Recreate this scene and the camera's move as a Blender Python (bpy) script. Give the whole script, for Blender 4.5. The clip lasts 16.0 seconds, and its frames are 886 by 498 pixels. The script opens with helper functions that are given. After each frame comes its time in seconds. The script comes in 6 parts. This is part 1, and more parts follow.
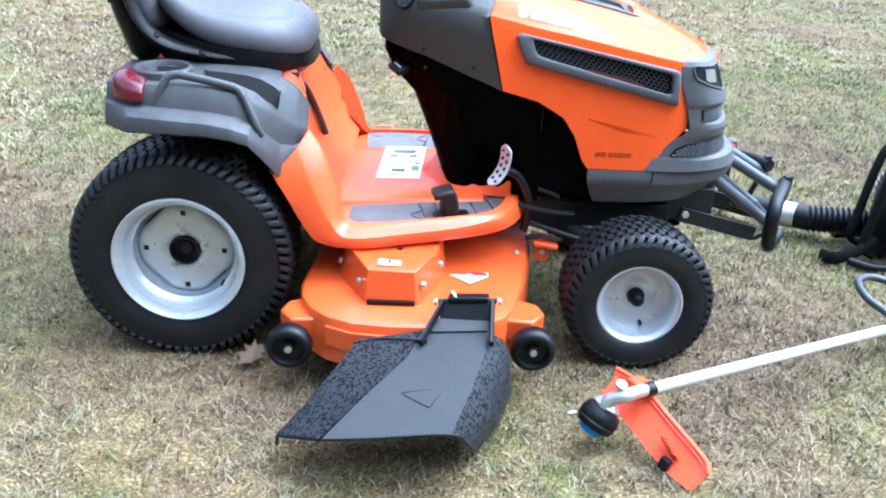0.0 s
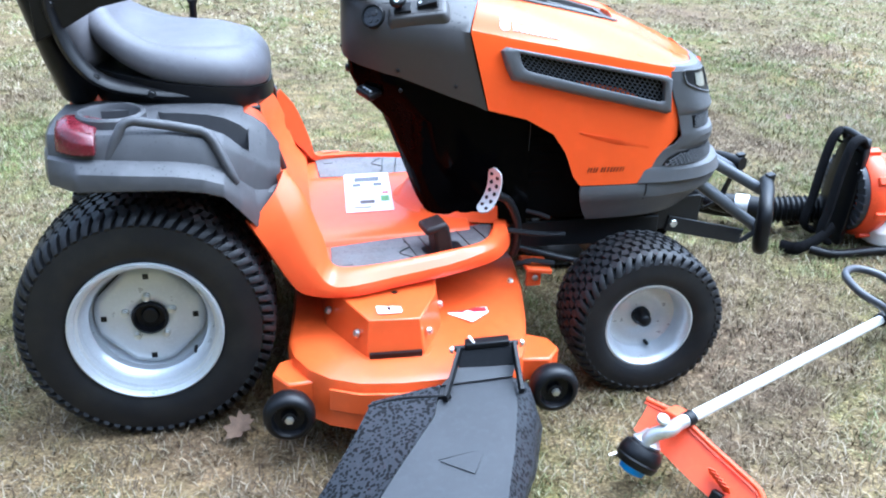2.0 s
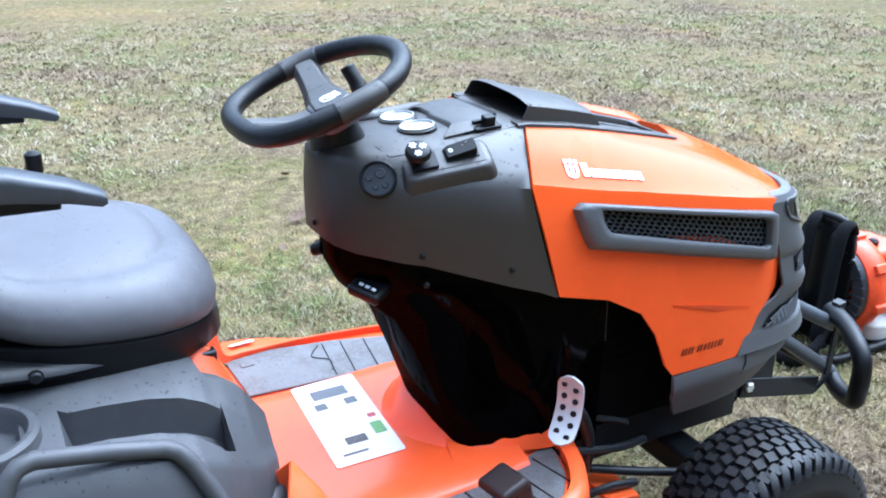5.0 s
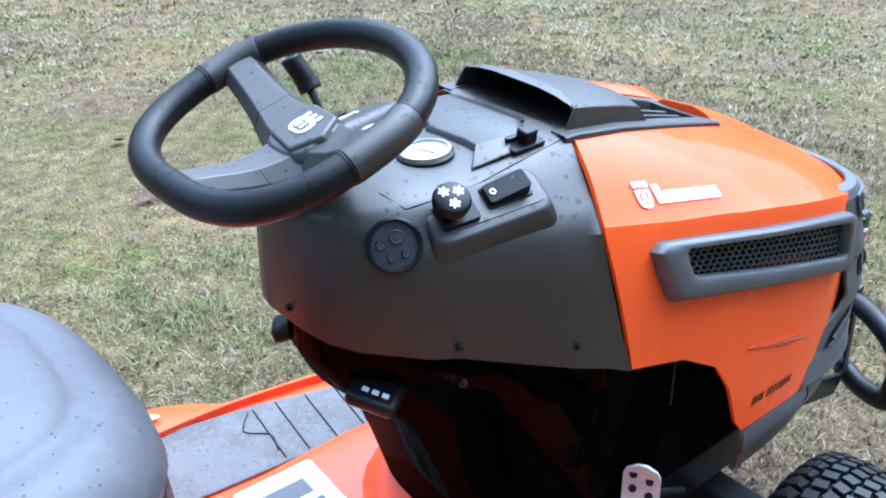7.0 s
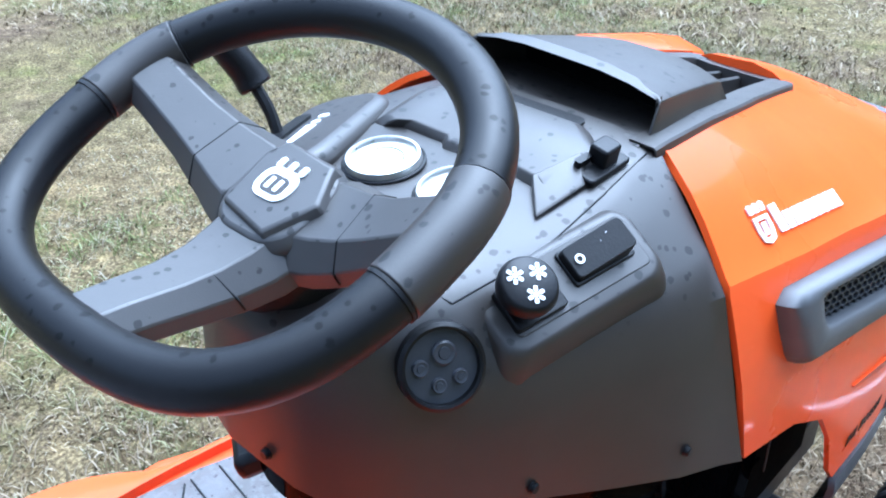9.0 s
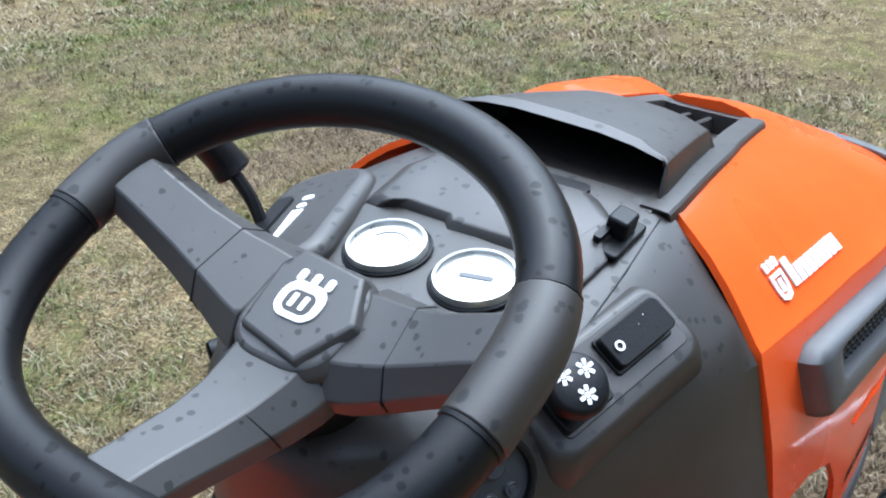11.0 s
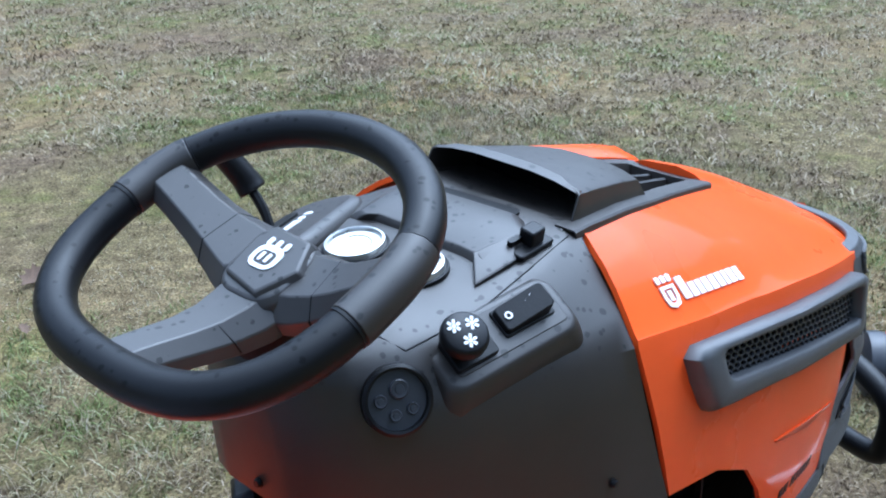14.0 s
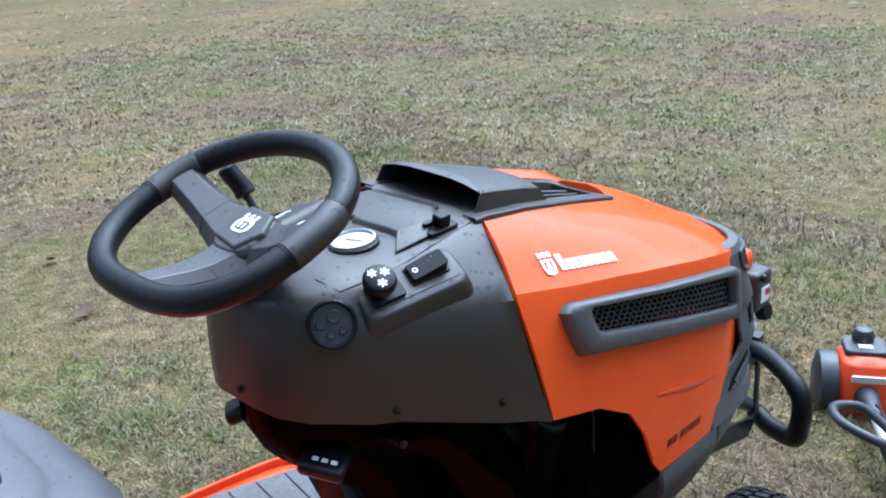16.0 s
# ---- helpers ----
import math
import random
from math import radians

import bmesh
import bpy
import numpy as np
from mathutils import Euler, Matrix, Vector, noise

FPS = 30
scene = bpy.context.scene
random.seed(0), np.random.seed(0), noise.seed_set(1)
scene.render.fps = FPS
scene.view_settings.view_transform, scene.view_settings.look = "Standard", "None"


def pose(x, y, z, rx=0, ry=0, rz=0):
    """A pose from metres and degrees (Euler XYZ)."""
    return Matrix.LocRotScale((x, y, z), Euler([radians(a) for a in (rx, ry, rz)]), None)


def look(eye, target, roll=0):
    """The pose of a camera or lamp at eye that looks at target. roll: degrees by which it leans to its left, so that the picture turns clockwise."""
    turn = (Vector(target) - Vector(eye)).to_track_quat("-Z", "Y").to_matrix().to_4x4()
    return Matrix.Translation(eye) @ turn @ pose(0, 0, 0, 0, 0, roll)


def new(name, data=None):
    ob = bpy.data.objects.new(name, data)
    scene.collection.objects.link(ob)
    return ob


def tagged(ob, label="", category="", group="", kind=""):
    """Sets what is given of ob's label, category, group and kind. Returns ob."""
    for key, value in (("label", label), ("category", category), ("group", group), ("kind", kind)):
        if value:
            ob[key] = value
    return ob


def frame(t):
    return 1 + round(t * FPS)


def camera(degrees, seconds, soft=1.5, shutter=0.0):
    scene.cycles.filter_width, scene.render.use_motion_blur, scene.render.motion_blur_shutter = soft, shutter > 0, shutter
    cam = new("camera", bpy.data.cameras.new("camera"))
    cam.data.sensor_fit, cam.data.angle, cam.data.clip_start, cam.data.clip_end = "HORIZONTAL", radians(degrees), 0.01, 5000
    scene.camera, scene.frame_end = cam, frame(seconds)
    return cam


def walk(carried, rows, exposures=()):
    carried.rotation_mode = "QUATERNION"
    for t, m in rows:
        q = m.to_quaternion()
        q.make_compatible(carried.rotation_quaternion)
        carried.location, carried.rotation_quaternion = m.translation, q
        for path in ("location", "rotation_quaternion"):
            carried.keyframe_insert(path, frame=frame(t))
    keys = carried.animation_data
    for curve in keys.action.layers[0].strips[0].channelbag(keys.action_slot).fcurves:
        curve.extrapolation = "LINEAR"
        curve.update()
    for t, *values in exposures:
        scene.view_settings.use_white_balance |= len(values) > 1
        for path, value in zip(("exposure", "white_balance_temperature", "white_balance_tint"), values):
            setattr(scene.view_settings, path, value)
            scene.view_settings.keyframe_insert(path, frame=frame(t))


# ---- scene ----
cam = camera(51.0, 16.0, 2.0)
PATH = [
    (0, (0.64, -2.628, 1.336), (0.68, -0.803, 0.518), 2.9),
    (0.5, (0.509, -2.629, 1.362), (0.684, -0.808, 0.553), 1.4),
    (1, (0.401, -2.623, 1.343), (0.657, -0.809, 0.542), 0.9),
    (1.5, (0.351, -2.51, 1.34), (0.63, -0.716, 0.501), 2.1),
    (2, (0.326, -2.366, 1.339), (0.656, -0.572, 0.519), 1.3),
    (2.5, (0.268, -2.219, 1.355), (0.681, -0.434, 0.553), 2.4),
    (3, (0.139, -2.069, 1.345), (0.736, -0.318, 0.585), 0.1),
    (3.5, (0.091, -1.923, 1.371), (0.711, -0.185, 0.599), 0.9),
    (4, (0.099, -1.715, 1.347), (0.727, 0.035, 0.611), 0.6),
    (4.5, (0.077, -1.513, 1.352), (0.759, 0.199, 0.573), 2.5),
    (5, (0.021, -1.342, 1.342), (0.879, 0.312, 0.616), -0.2),
    (5.2, (-0.014, -1.271, 1.356), (0.946, 0.315, 0.607), -0.6),
    (7.3, (0.069, -0.712, 1.333), (1.267, 0.617, 0.439), 0.0),
    (7.5, (0.051, -0.676, 1.322), (1.306, 0.604, 0.436), 0.0),
    (8, (0.084, -0.572, 1.304), (1.344, 0.66, 0.359), 0.0),
    (8.5, (0.174, -0.473, 1.295), (1.422, 0.717, 0.281), -0.3),
    (8.7, (0.216, -0.44, 1.301), (1.441, 0.725, 0.233), -0.4),
    (10.8, (0.258, -0.318, 1.306), (1.59, 0.737, 0.252), -1.5),
    (11, (0.237, -0.305, 1.319), (1.604, 0.722, 0.279), -1.7),
    (11.5, (0.216, -0.282, 1.344), (1.688, 0.646, 0.358), -1.1),
    (12, (0.178, -0.292, 1.362), (1.696, 0.604, 0.416), -1.8),
    (12.5, (0.12, -0.319, 1.369), (1.645, 0.583, 0.443), -2.3),
    (13, (0.097, -0.372, 1.368), (1.602, 0.594, 0.473), -2.1),
    (13.5, (0.121, -0.458, 1.36), (1.514, 0.685, 0.492), -1.8),
    (14, (0.139, -0.54, 1.345), (1.461, 0.698, 0.497), -1.8),
    (14.5, (0.124, -0.605, 1.361), (1.454, 0.65, 0.55), -2.9),
    (15, (0.05, -0.674, 1.368), (1.393, 0.581, 0.578), -4.2),
    (15.5, (-0.028, -0.776, 1.365), (1.347, 0.476, 0.627), -3.3),
    (16, (-0.016, -0.873, 1.379), (1.285, 0.469, 0.666), -3.1),
]
EXPOSURES = [(0, 2.08, 4750), (2.6, 2.06, 4750), (4.6, 1.84, 4820), (5.2, 1.82, 4750), (7.4, 1.68, 4640), (8, 1.70, 4620), (8.7, 1.84, 4570), (11, 1.32, 5170), (12.5, 0.90, 4720), (14, 1.10, 4670), (16, 1.20, 4830)]
walk(cam, [(t, look(e, g, r)) for t, e, g, r in PATH], [(t, stops, kelvin, 5) for t, stops, kelvin in EXPOSURES])

# ---- light: bright overcast sky, weak soft sun ----
world = bpy.data.worlds.new("sky")
scene.world = world
world.use_nodes = True
wn = world.node_tree
sky = wn.nodes.new("ShaderNodeTexSky")
sky.sky_type = "NISHITA"
sky.sun_disc = False
sky.sun_elevation, sky.sun_rotation = radians(64), radians(77)
sky.air_density, sky.dust_density, sky.ozone_density = 1.0, 6.0, 0.6
hsv = wn.nodes.new("ShaderNodeHueSaturation")
hsv.inputs["Saturation"].default_value = 0.40
wn.links.new(sky.outputs[0], hsv.inputs["Color"])
wn.links.new(hsv.outputs[0], wn.nodes["Background"].inputs[0])
wn.nodes["Background"].inputs[1].default_value = 0.15
sun_data = bpy.data.lights.new("sun", "SUN")
sun_data.energy, sun_data.angle, sun_data.color = 1.5, radians(90), (1.0, 0.975, 0.93)
sun = new("sun", sun_data)
sun.matrix_world = look((2.14, 0.49, 4.5), (0, 0, 0))


# ---- materials ----
def material(name, color, rough=0.5, metal=0.0, vary=0.0, scale=30.0, bump=0.0, bump_scale=400.0, spots=None, coat=0.0,
             second=None, spec=0.5, upward=True, coat_rough=0.08):
    """Principled surface with colour drift at two sizes, fine bump and optional water spots."""
    m = bpy.data.materials.new(name)
    m.use_nodes = True
    nt = m.node_tree
    n, l = nt.nodes, nt.links
    b = n["Principled BSDF"]
    b.inputs["Roughness"].default_value = rough
    b.inputs["Metallic"].default_value = metal
    b.inputs["Coat Weight"].default_value = coat
    b.inputs["Coat Roughness"].default_value = coat_rough
    b.inputs["Specular IOR Level"].default_value = spec
    co = n.new("ShaderNodeTexCoord")

    def noisy(size, detail=4.0):
        t = n.new("ShaderNodeTexNoise")
        t.inputs["Scale"].default_value = size
        t.inputs["Detail"].default_value = detail
        l.new(co.outputs["Object"], t.inputs["Vector"])
        return t

    def mix(a, c, fac):
        x = n.new("ShaderNodeMix")
        x.data_type = "RGBA"
        for sock, v in ((x.inputs[6], a), (x.inputs[7], c), (x.inputs[0], fac)):
            if hasattr(v, "is_linked"):
                l.new(v, sock)
            else:
                sock.default_value = v
        return x.outputs[2]

    def ramp(fac, lo, hi):
        r = n.new("ShaderNodeMapRange")
        r.inputs[1].default_value, r.inputs[2].default_value = lo, hi
        l.new(fac, r.inputs[0])
        return r.outputs[0]

    base = (*color, 1)
    out = base
    if vary or second:
        other = (*(second or [c * (1 - vary) for c in color]), 1)
        out = mix(base, other, ramp(noisy(scale).outputs["Fac"], 0.42, 0.68))
        finer = mix(out, (*[min(1, c * (1 + vary)) for c in color], 1), ramp(noisy(scale * 7, 2).outputs["Fac"], 0.5, 0.75))
        out = finer
        rr = n.new("ShaderNodeMapRange")
        rr.inputs[3].default_value, rr.inputs[4].default_value = max(0.02, rough - 0.08), min(1, rough + 0.1)
        l.new(noisy(scale * 2.3).outputs["Fac"], rr.inputs[0])
        l.new(rr.outputs[0], b.inputs["Roughness"])
    if spots:
        size, dark, amount = spots
        v = n.new("ShaderNodeTexVoronoi")
        v.inputs["Scale"].default_value = size
        v.inputs["Randomness"].default_value = 1.0
        l.new(co.outputs["Object"], v.inputs["Vector"])
        spread = n.new("ShaderNodeMath")
        spread.operation = "SUBTRACT"
        l.new(noisy(size * 0.9, 5).outputs["Fac"], spread.inputs[0])
        l.new(v.outputs["Distance"], spread.inputs[1])
        mask = ramp(spread.outputs[0], amount, amount + 0.06)
        if upward:
            geo, split, keep = n.new("ShaderNodeNewGeometry"), n.new("ShaderNodeSeparateXYZ"), n.new("ShaderNodeMath")
            keep.operation = "MULTIPLY"
            l.new(geo.outputs["Normal"], split.inputs[0])
            l.new(ramp(split.outputs[2], 0.35, 0.6), keep.inputs[0])
            l.new(mask, keep.inputs[1])
            mask = keep.outputs[0]
        gloss = n.new("ShaderNodeMapRange")
        gloss.inputs[3].default_value, gloss.inputs[4].default_value = spec, spec * 0.6
        l.new(mask, gloss.inputs[0])
        l.new(gloss.outputs[0], b.inputs["Specular IOR Level"])
        out = mix(out, (*dark, 1), mask) if hasattr(out, "is_linked") else mix(base, (*dark, 1), mask)
    if hasattr(out, "is_linked"):
        l.new(out, b.inputs["Base Color"])
    else:
        b.inputs["Base Color"].default_value = base
    if bump:
        bp = n.new("ShaderNodeBump")
        bp.inputs["Strength"].default_value = bump
        bp.inputs["Distance"].default_value = 0.002
        l.new(noisy(bump_scale, 3).outputs["Fac"], bp.inputs["Height"])
        l.new(bp.outputs[0], b.inputs["Normal"])
    return m


ORANGE = material("orange_paint", (0.78, 0.095, 0.012), 0.28, vary=0.05, scale=3, bump=0.02, bump_scale=60, coat=0.26, spec=0.06, coat_rough=0.05)
DECK_ORANGE = material("deck_orange_paint", (0.62, 0.085, 0.012), 0.34, vary=0.08, scale=5, bump=0.05, bump_scale=150, coat=0.15)
FLOOR_ORANGE = material("footrest_orange_plastic", (0.80, 0.10, 0.018), 0.34, vary=0.05, scale=4, bump=0.04, bump_scale=200, coat=0.12, spec=0.4)
GREY = material("grey_plastic", (0.0208, 0.0168, 0.0142), 0.47, vary=0.10, scale=6, bump=0.06, bump_scale=900, spots=(80, (0.012, 0.0115, 0.011), 0.29), spec=0.66)
NOSE_GREY = material("nose_grey_plastic", (0.076, 0.077, 0.081), 0.48, vary=0.10, scale=6, bump=0.15, bump_scale=900)
FENDER_GREY = material("fender_grey_plastic", (0.052, 0.051, 0.054), 0.5, vary=0.16, scale=5, bump=0.15, bump_scale=900, spots=(110, (0.022, 0.022, 0.024), 0.32), spec=0.45)
BLACK = material("black_plastic", (0.005, 0.005, 0.006), 0.40, spec=0.25, vary=0.3, scale=12, bump=0.1, bump_scale=500)
GLOSS_BLACK = material("gloss_black_panel", (0.0008, 0.0008, 0.001), 0.3, vary=0.2, scale=8, spec=0.0, coat=0.05, coat_rough=0.05)
# near-black that paints the shade of hollows: bay, vents, scoop, wheel well, tube end
HOLLOW_SHADE = material("hollow_shade_black", (0.002, 0.002, 0.002), 0.8, vary=0.3, scale=20, bump=0.2, bump_scale=120, spec=0.05)
STEEL_BLACK = material("black_painted_steel", (0.010, 0.0105, 0.012), 0.38, spec=0.35, vary=0.2, scale=15, bump=0.08, bump_scale=300)
BAR_GREY = material("grey_painted_tube", (0.07, 0.075, 0.085), 0.35, vary=0.12, scale=20)
RUBBER = material("tyre_rubber", (0.0065, 0.0068, 0.0085), 0.5, vary=0.3, scale=14, bump=0.2, bump_scale=250, second=(0.014, 0.0135, 0.013), spec=0.3)
TREAD = material("tread_rubber", (0.0095, 0.0095, 0.0108), 0.5, vary=0.3, scale=10, bump=0.3, bump_scale=150, second=(0.013, 0.0125, 0.012), spec=0.28)
RIM = material("silver_rim_paint", (0.54, 0.555, 0.575), 0.30, metal=0.45, vary=0.06, scale=20, bump=0.05, bump_scale=200)
CHROME = material("zinc_bolt", (0.62, 0.62, 0.60), 0.3, metal=0.9, vary=0.1, scale=60)
VINYL = material("seat_vinyl", (0.105, 0.101, 0.110), 0.50, vary=0.1, scale=8, bump=0.12, bump_scale=700, spots=(130, (0.035, 0.034, 0.038), 0.40), spec=0.35)
# the dashboard's grey plastic again, its colour lightened to paint the sheen on spokes and hub
SHEEN_GREY = material("sheen_lightened_grey_plastic", (0.040, 0.0365, 0.0345), 0.5, vary=0.10, scale=6, bump=0.06, bump_scale=900, spots=(100, (0.018, 0.017, 0.0165), 0.31), spec=0.7)
ARM = material("armrest_plastic", (0.034, 0.036, 0.043), 0.4, vary=0.15, scale=9, bump=0.1, bump_scale=600)
GRIP = material("steering_grip", (0.0030, 0.0030, 0.0038), 0.42, vary=0.12, scale=12, bump=0.08, bump_scale=1400, spots=(95, (0.0012, 0.0012, 0.0015), 0.27), spec=0.30)
CHUTE = material("chute_plastic", (0.020, 0.0215, 0.025), 0.58, spec=0.45, vary=0.15, scale=10, bump=0.12, bump_scale=500)
CHUTE_WET = material("chute_plastic_splashed", (0.026, 0.028, 0.033), 0.5, vary=0.15, scale=10, bump=0.12, bump_scale=500, spots=(115, (0.003, 0.003, 0.0035), 0.03), spec=0.25, upward=False)
MAT = material("rubber_mat", (0.115, 0.112, 0.115), 0.6, vary=0.15, scale=14, bump=0.3, bump_scale=500, spots=(120, (0.07, 0.067, 0.067), 0.31), second=(0.078, 0.070, 0.063))
WHITE = material("white_decal", (0.82, 0.82, 0.82), 0.4, vary=0.03, scale=30)
DIAL = material("dial_face", (0.84, 0.84, 0.83), 0.25, vary=0.02, scale=40)
RED = material("red_print", (0.40, 0.02, 0.03), 0.4, vary=0.1, scale=60)
GREEN = material("green_print", (0.12, 0.35, 0.05), 0.4, vary=0.1, scale=60)
YELLOW = material("yellow_print", (0.75, 0.55, 0.05), 0.4, vary=0.1, scale=60)
TAIL = material("red_lens", (0.10, 0.008, 0.014), 0.25, vary=0.4, scale=40, coat=0.2)
LAMP = material("lamp_lens", (0.24, 0.235, 0.20), 0.1, vary=0.15, scale=40, coat=0.8)
ALU = material("aluminium_shaft", (0.80, 0.81, 0.82), 0.3, metal=0.35, vary=0.05, scale=25)
CAST = material("cast_aluminium", (0.58, 0.58, 0.57), 0.38, metal=0.7, vary=0.15, scale=60, bump=0.2, bump_scale=300)
GUARD = material("orange_guard_plastic", (0.80, 0.075, 0.012), 0.4, vary=0.1, scale=12, bump=0.1, bump_scale=300)
BLUE = material("blue_plastic", (0.03, 0.24, 0.62), 0.4, vary=0.1, scale=30)
STRAP = material("black_webbing", (0.007, 0.007, 0.008), 0.85, spec=0.1, vary=0.3, scale=60, bump=0.5, bump_scale=900)
TANK = material("translucent_tank", (0.62, 0.60, 0.55), 0.45, vary=0.08, scale=20)
ENGINE = material("dark_engine_metal", (0.008, 0.008, 0.009), 0.5, metal=0.4, vary=0.4, scale=25, bump=0.3, bump_scale=200)
PEDAL = material("bright_pedal_metal", (0.46, 0.46, 0.47), 0.4, metal=0.2, vary=0.06, scale=40)
PEDAL_RUBBER = material("brown_pedal_rubber", (0.014, 0.0075, 0.007), 0.5, vary=0.2, scale=30, bump=0.1, bump_scale=500, spec=0.3)
LEAF = material("dry_leaf", (0.115, 0.070, 0.042), 0.8, vary=0.3, scale=60)


# ---- mesh helpers ----
def part(name, bm, mat, parent=None, label="", bevel=0.0, angle=40, segments=2, solid=0.0, category="", group="", kind=""):
    """One bmesh becomes one object, smooth but for its sharp edges."""
    bmesh.ops.recalc_face_normals(bm, faces=bm.faces)
    me = bpy.data.meshes.new(name)
    rim = [e.is_boundary for e in bm.edges] if solid else []
    bm.to_mesh(me)
    bm.free()
    me.materials.append(mat)
    me.shade_smooth()
    me.set_sharp_from_angle(angle=radians(angle))
    for e, open_edge in zip(me.edges, rim):
        if open_edge:
            e.use_edge_sharp = True
    ob = new(name, me)
    ob.parent = parent
    if solid:
        s = ob.modifiers.new("thickness", "SOLIDIFY")
        s.thickness, s.offset = solid, -1
    if bevel:
        b = ob.modifiers.new("edge", "BEVEL")
        b.width, b.segments, b.limit_method, b.angle_limit = bevel, segments, "ANGLE", radians(30)
        b.harden_normals = False
    return tagged(ob, label, category, group, kind)


def thing(name, label, category, m=None, group=""):
    ob = new(name)
    ob.empty_display_size = 0.1
    if m is not None:
        ob.matrix_world = m
    return tagged(ob, label, category, group)


def at(ob, m):
    ob.matrix_basis = m
    return ob


def box(size, centre=(0, 0, 0), turn=(0, 0, 0), bm=None, taper=1.0):
    bm = bm or bmesh.new()
    m = pose(*centre, *turn)
    got = bmesh.ops.create_cube(bm, size=1.0)
    for v in got["verts"]:
        k = taper if v.co.z > 0 else 1.0
        v.co = m @ Vector((v.co.x * size[0] * k, v.co.y * size[1] * k, v.co.z * size[2]))
    return bm


def loft(rings, closed=True, caps=True, bm=None):
    bm = bm or bmesh.new()
    rows = [[bm.verts.new(p) for p in ring] for ring in rings]
    n = len(rows[0])
    for a, b in zip(rows, rows[1:]):
        for i in range(n if closed else n - 1):
            j = (i + 1) % n
            bm.faces.new((a[i], a[j], b[j], b[i]))
    if caps and closed:
        bm.faces.new(rows[0][::-1])
        bm.faces.new(rows[-1])
    return bm


def lathe(profile, segs=40, m=None, bm=None, caps=True):
    """Profile of (radius, height) about z, laid by m."""
    m = m or Matrix()
    rings = []
    for r, h in profile:
        rings.append([m @ Vector((r * math.cos(2 * math.pi * i / segs), r * math.sin(2 * math.pi * i / segs), h)) for i in range(segs)])
    return loft(rings, True, caps, bm)


def smooth_path(points, steps=6, closed=False):
    """Catmull-Rom through the points."""
    p = [Vector(q) for q in points]
    n, out = len(p), []
    for i in range(n if closed else n - 1):
        if closed:
            a, b, c, d = p[(i - 1) % n], p[i], p[(i + 1) % n], p[(i + 2) % n]
        else:
            b, c = p[i], p[i + 1]
            a, d = (p[i - 1] if i else 2 * b - c), (p[i + 2] if i + 2 < n else 2 * c - b)
        for k in range(steps):
            t = k / steps
            out.append(0.5 * (2 * b + (c - a) * t + (2 * a - 5 * b + 4 * c - d) * t * t + (3 * b - a - 3 * c + d) * t ** 3))
    if not closed:
        out.append(p[-1])
    return out


def sweep(path, radius, segs=12, closed=False, flat=1.0, up=(0, 0, 1), bm=None, radii=None):
    """A round or flattened bar along a path."""
    path = [Vector(q) for q in path]
    n, rings = len(path), []
    for i, p in enumerate(path):
        a, b = (path[i - 1] if i or closed else p), (path[(i + 1) % n] if i + 1 < n or closed else p)
        ahead = (b - a).normalized()
        side = ahead.cross(Vector(up))
        side = side.normalized() if side.length > 1e-4 else Vector((1, 0, 0))
        top = side.cross(ahead)
        r = radii[i] if radii else radius
        rings.append([p + r * (math.cos(2 * math.pi * k / segs) * side + flat * math.sin(2 * math.pi * k / segs) * top) for k in range(segs)])
    if closed:
        rings.append(rings[0])
        bm = loft(rings, True, False, bm)
        bmesh.ops.remove_doubles(bm, verts=bm.verts, dist=1e-6)
        return bm
    return loft(rings, True, True, bm)


def prism(poly, depth, m=None, bm=None):
    """A flat outline in xy, raised by depth along z, laid by m."""
    m = m or Matrix()
    low = [m @ Vector((x, y, 0)) for x, y in poly]
    high = [m @ Vector((x, y, depth)) for x, y in poly]
    return loft([low, high], True, True, bm)


def rounded(w, h, r, n=5):
    """The outline of a rounded rectangle about the origin."""
    out = []
    for cx, cy, a0 in ((w / 2 - r, h / 2 - r, 0), (-w / 2 + r, h / 2 - r, 90), (-w / 2 + r, -h / 2 + r, 180), (w / 2 - r, -h / 2 + r, 270)):
        for k in range(n + 1):
            a = radians(a0 + 90 * k / n)
            out.append((cx + r * math.cos(a), cy + r * math.sin(a)))
    return out


def facing(centre, normal, ahead=(1, 0, 0)):
    """A frame at centre whose z is the normal and whose x leans along ahead."""
    z = Vector(normal).normalized()
    y = z.cross(Vector(ahead)).normalized()
    x = y.cross(z)
    return Matrix(((x.x, y.x, z.x, centre[0]), (x.y, y.y, z.y, centre[1]), (x.z, y.z, z.z, centre[2]), (0, 0, 0, 1)))


def bolt(parent, centre, normal, r=0.007, mat=None, name="bolt", label=""):
    m = facing(centre, normal, (0.3, 0.2, 1) if abs(normal[0]) > 0.9 else (1, 0, 0))
    bm = lathe([(r * 1.25, 0), (r * 1.25, r * 0.25), (r, r * 0.3), (r, r * 0.8), (r * 0.8, r)], 6 if r > 0.009 else 10, m)
    return part(name, bm, mat or CHROME, parent, label)


def curve_at(rows, x):
    """Rows of (x, values...) read at x, in straight steps."""
    xs = [r[0] for r in rows]
    return [float(np.interp(x, xs, [r[k] for r in rows])) for k in range(1, len(rows[0]))]


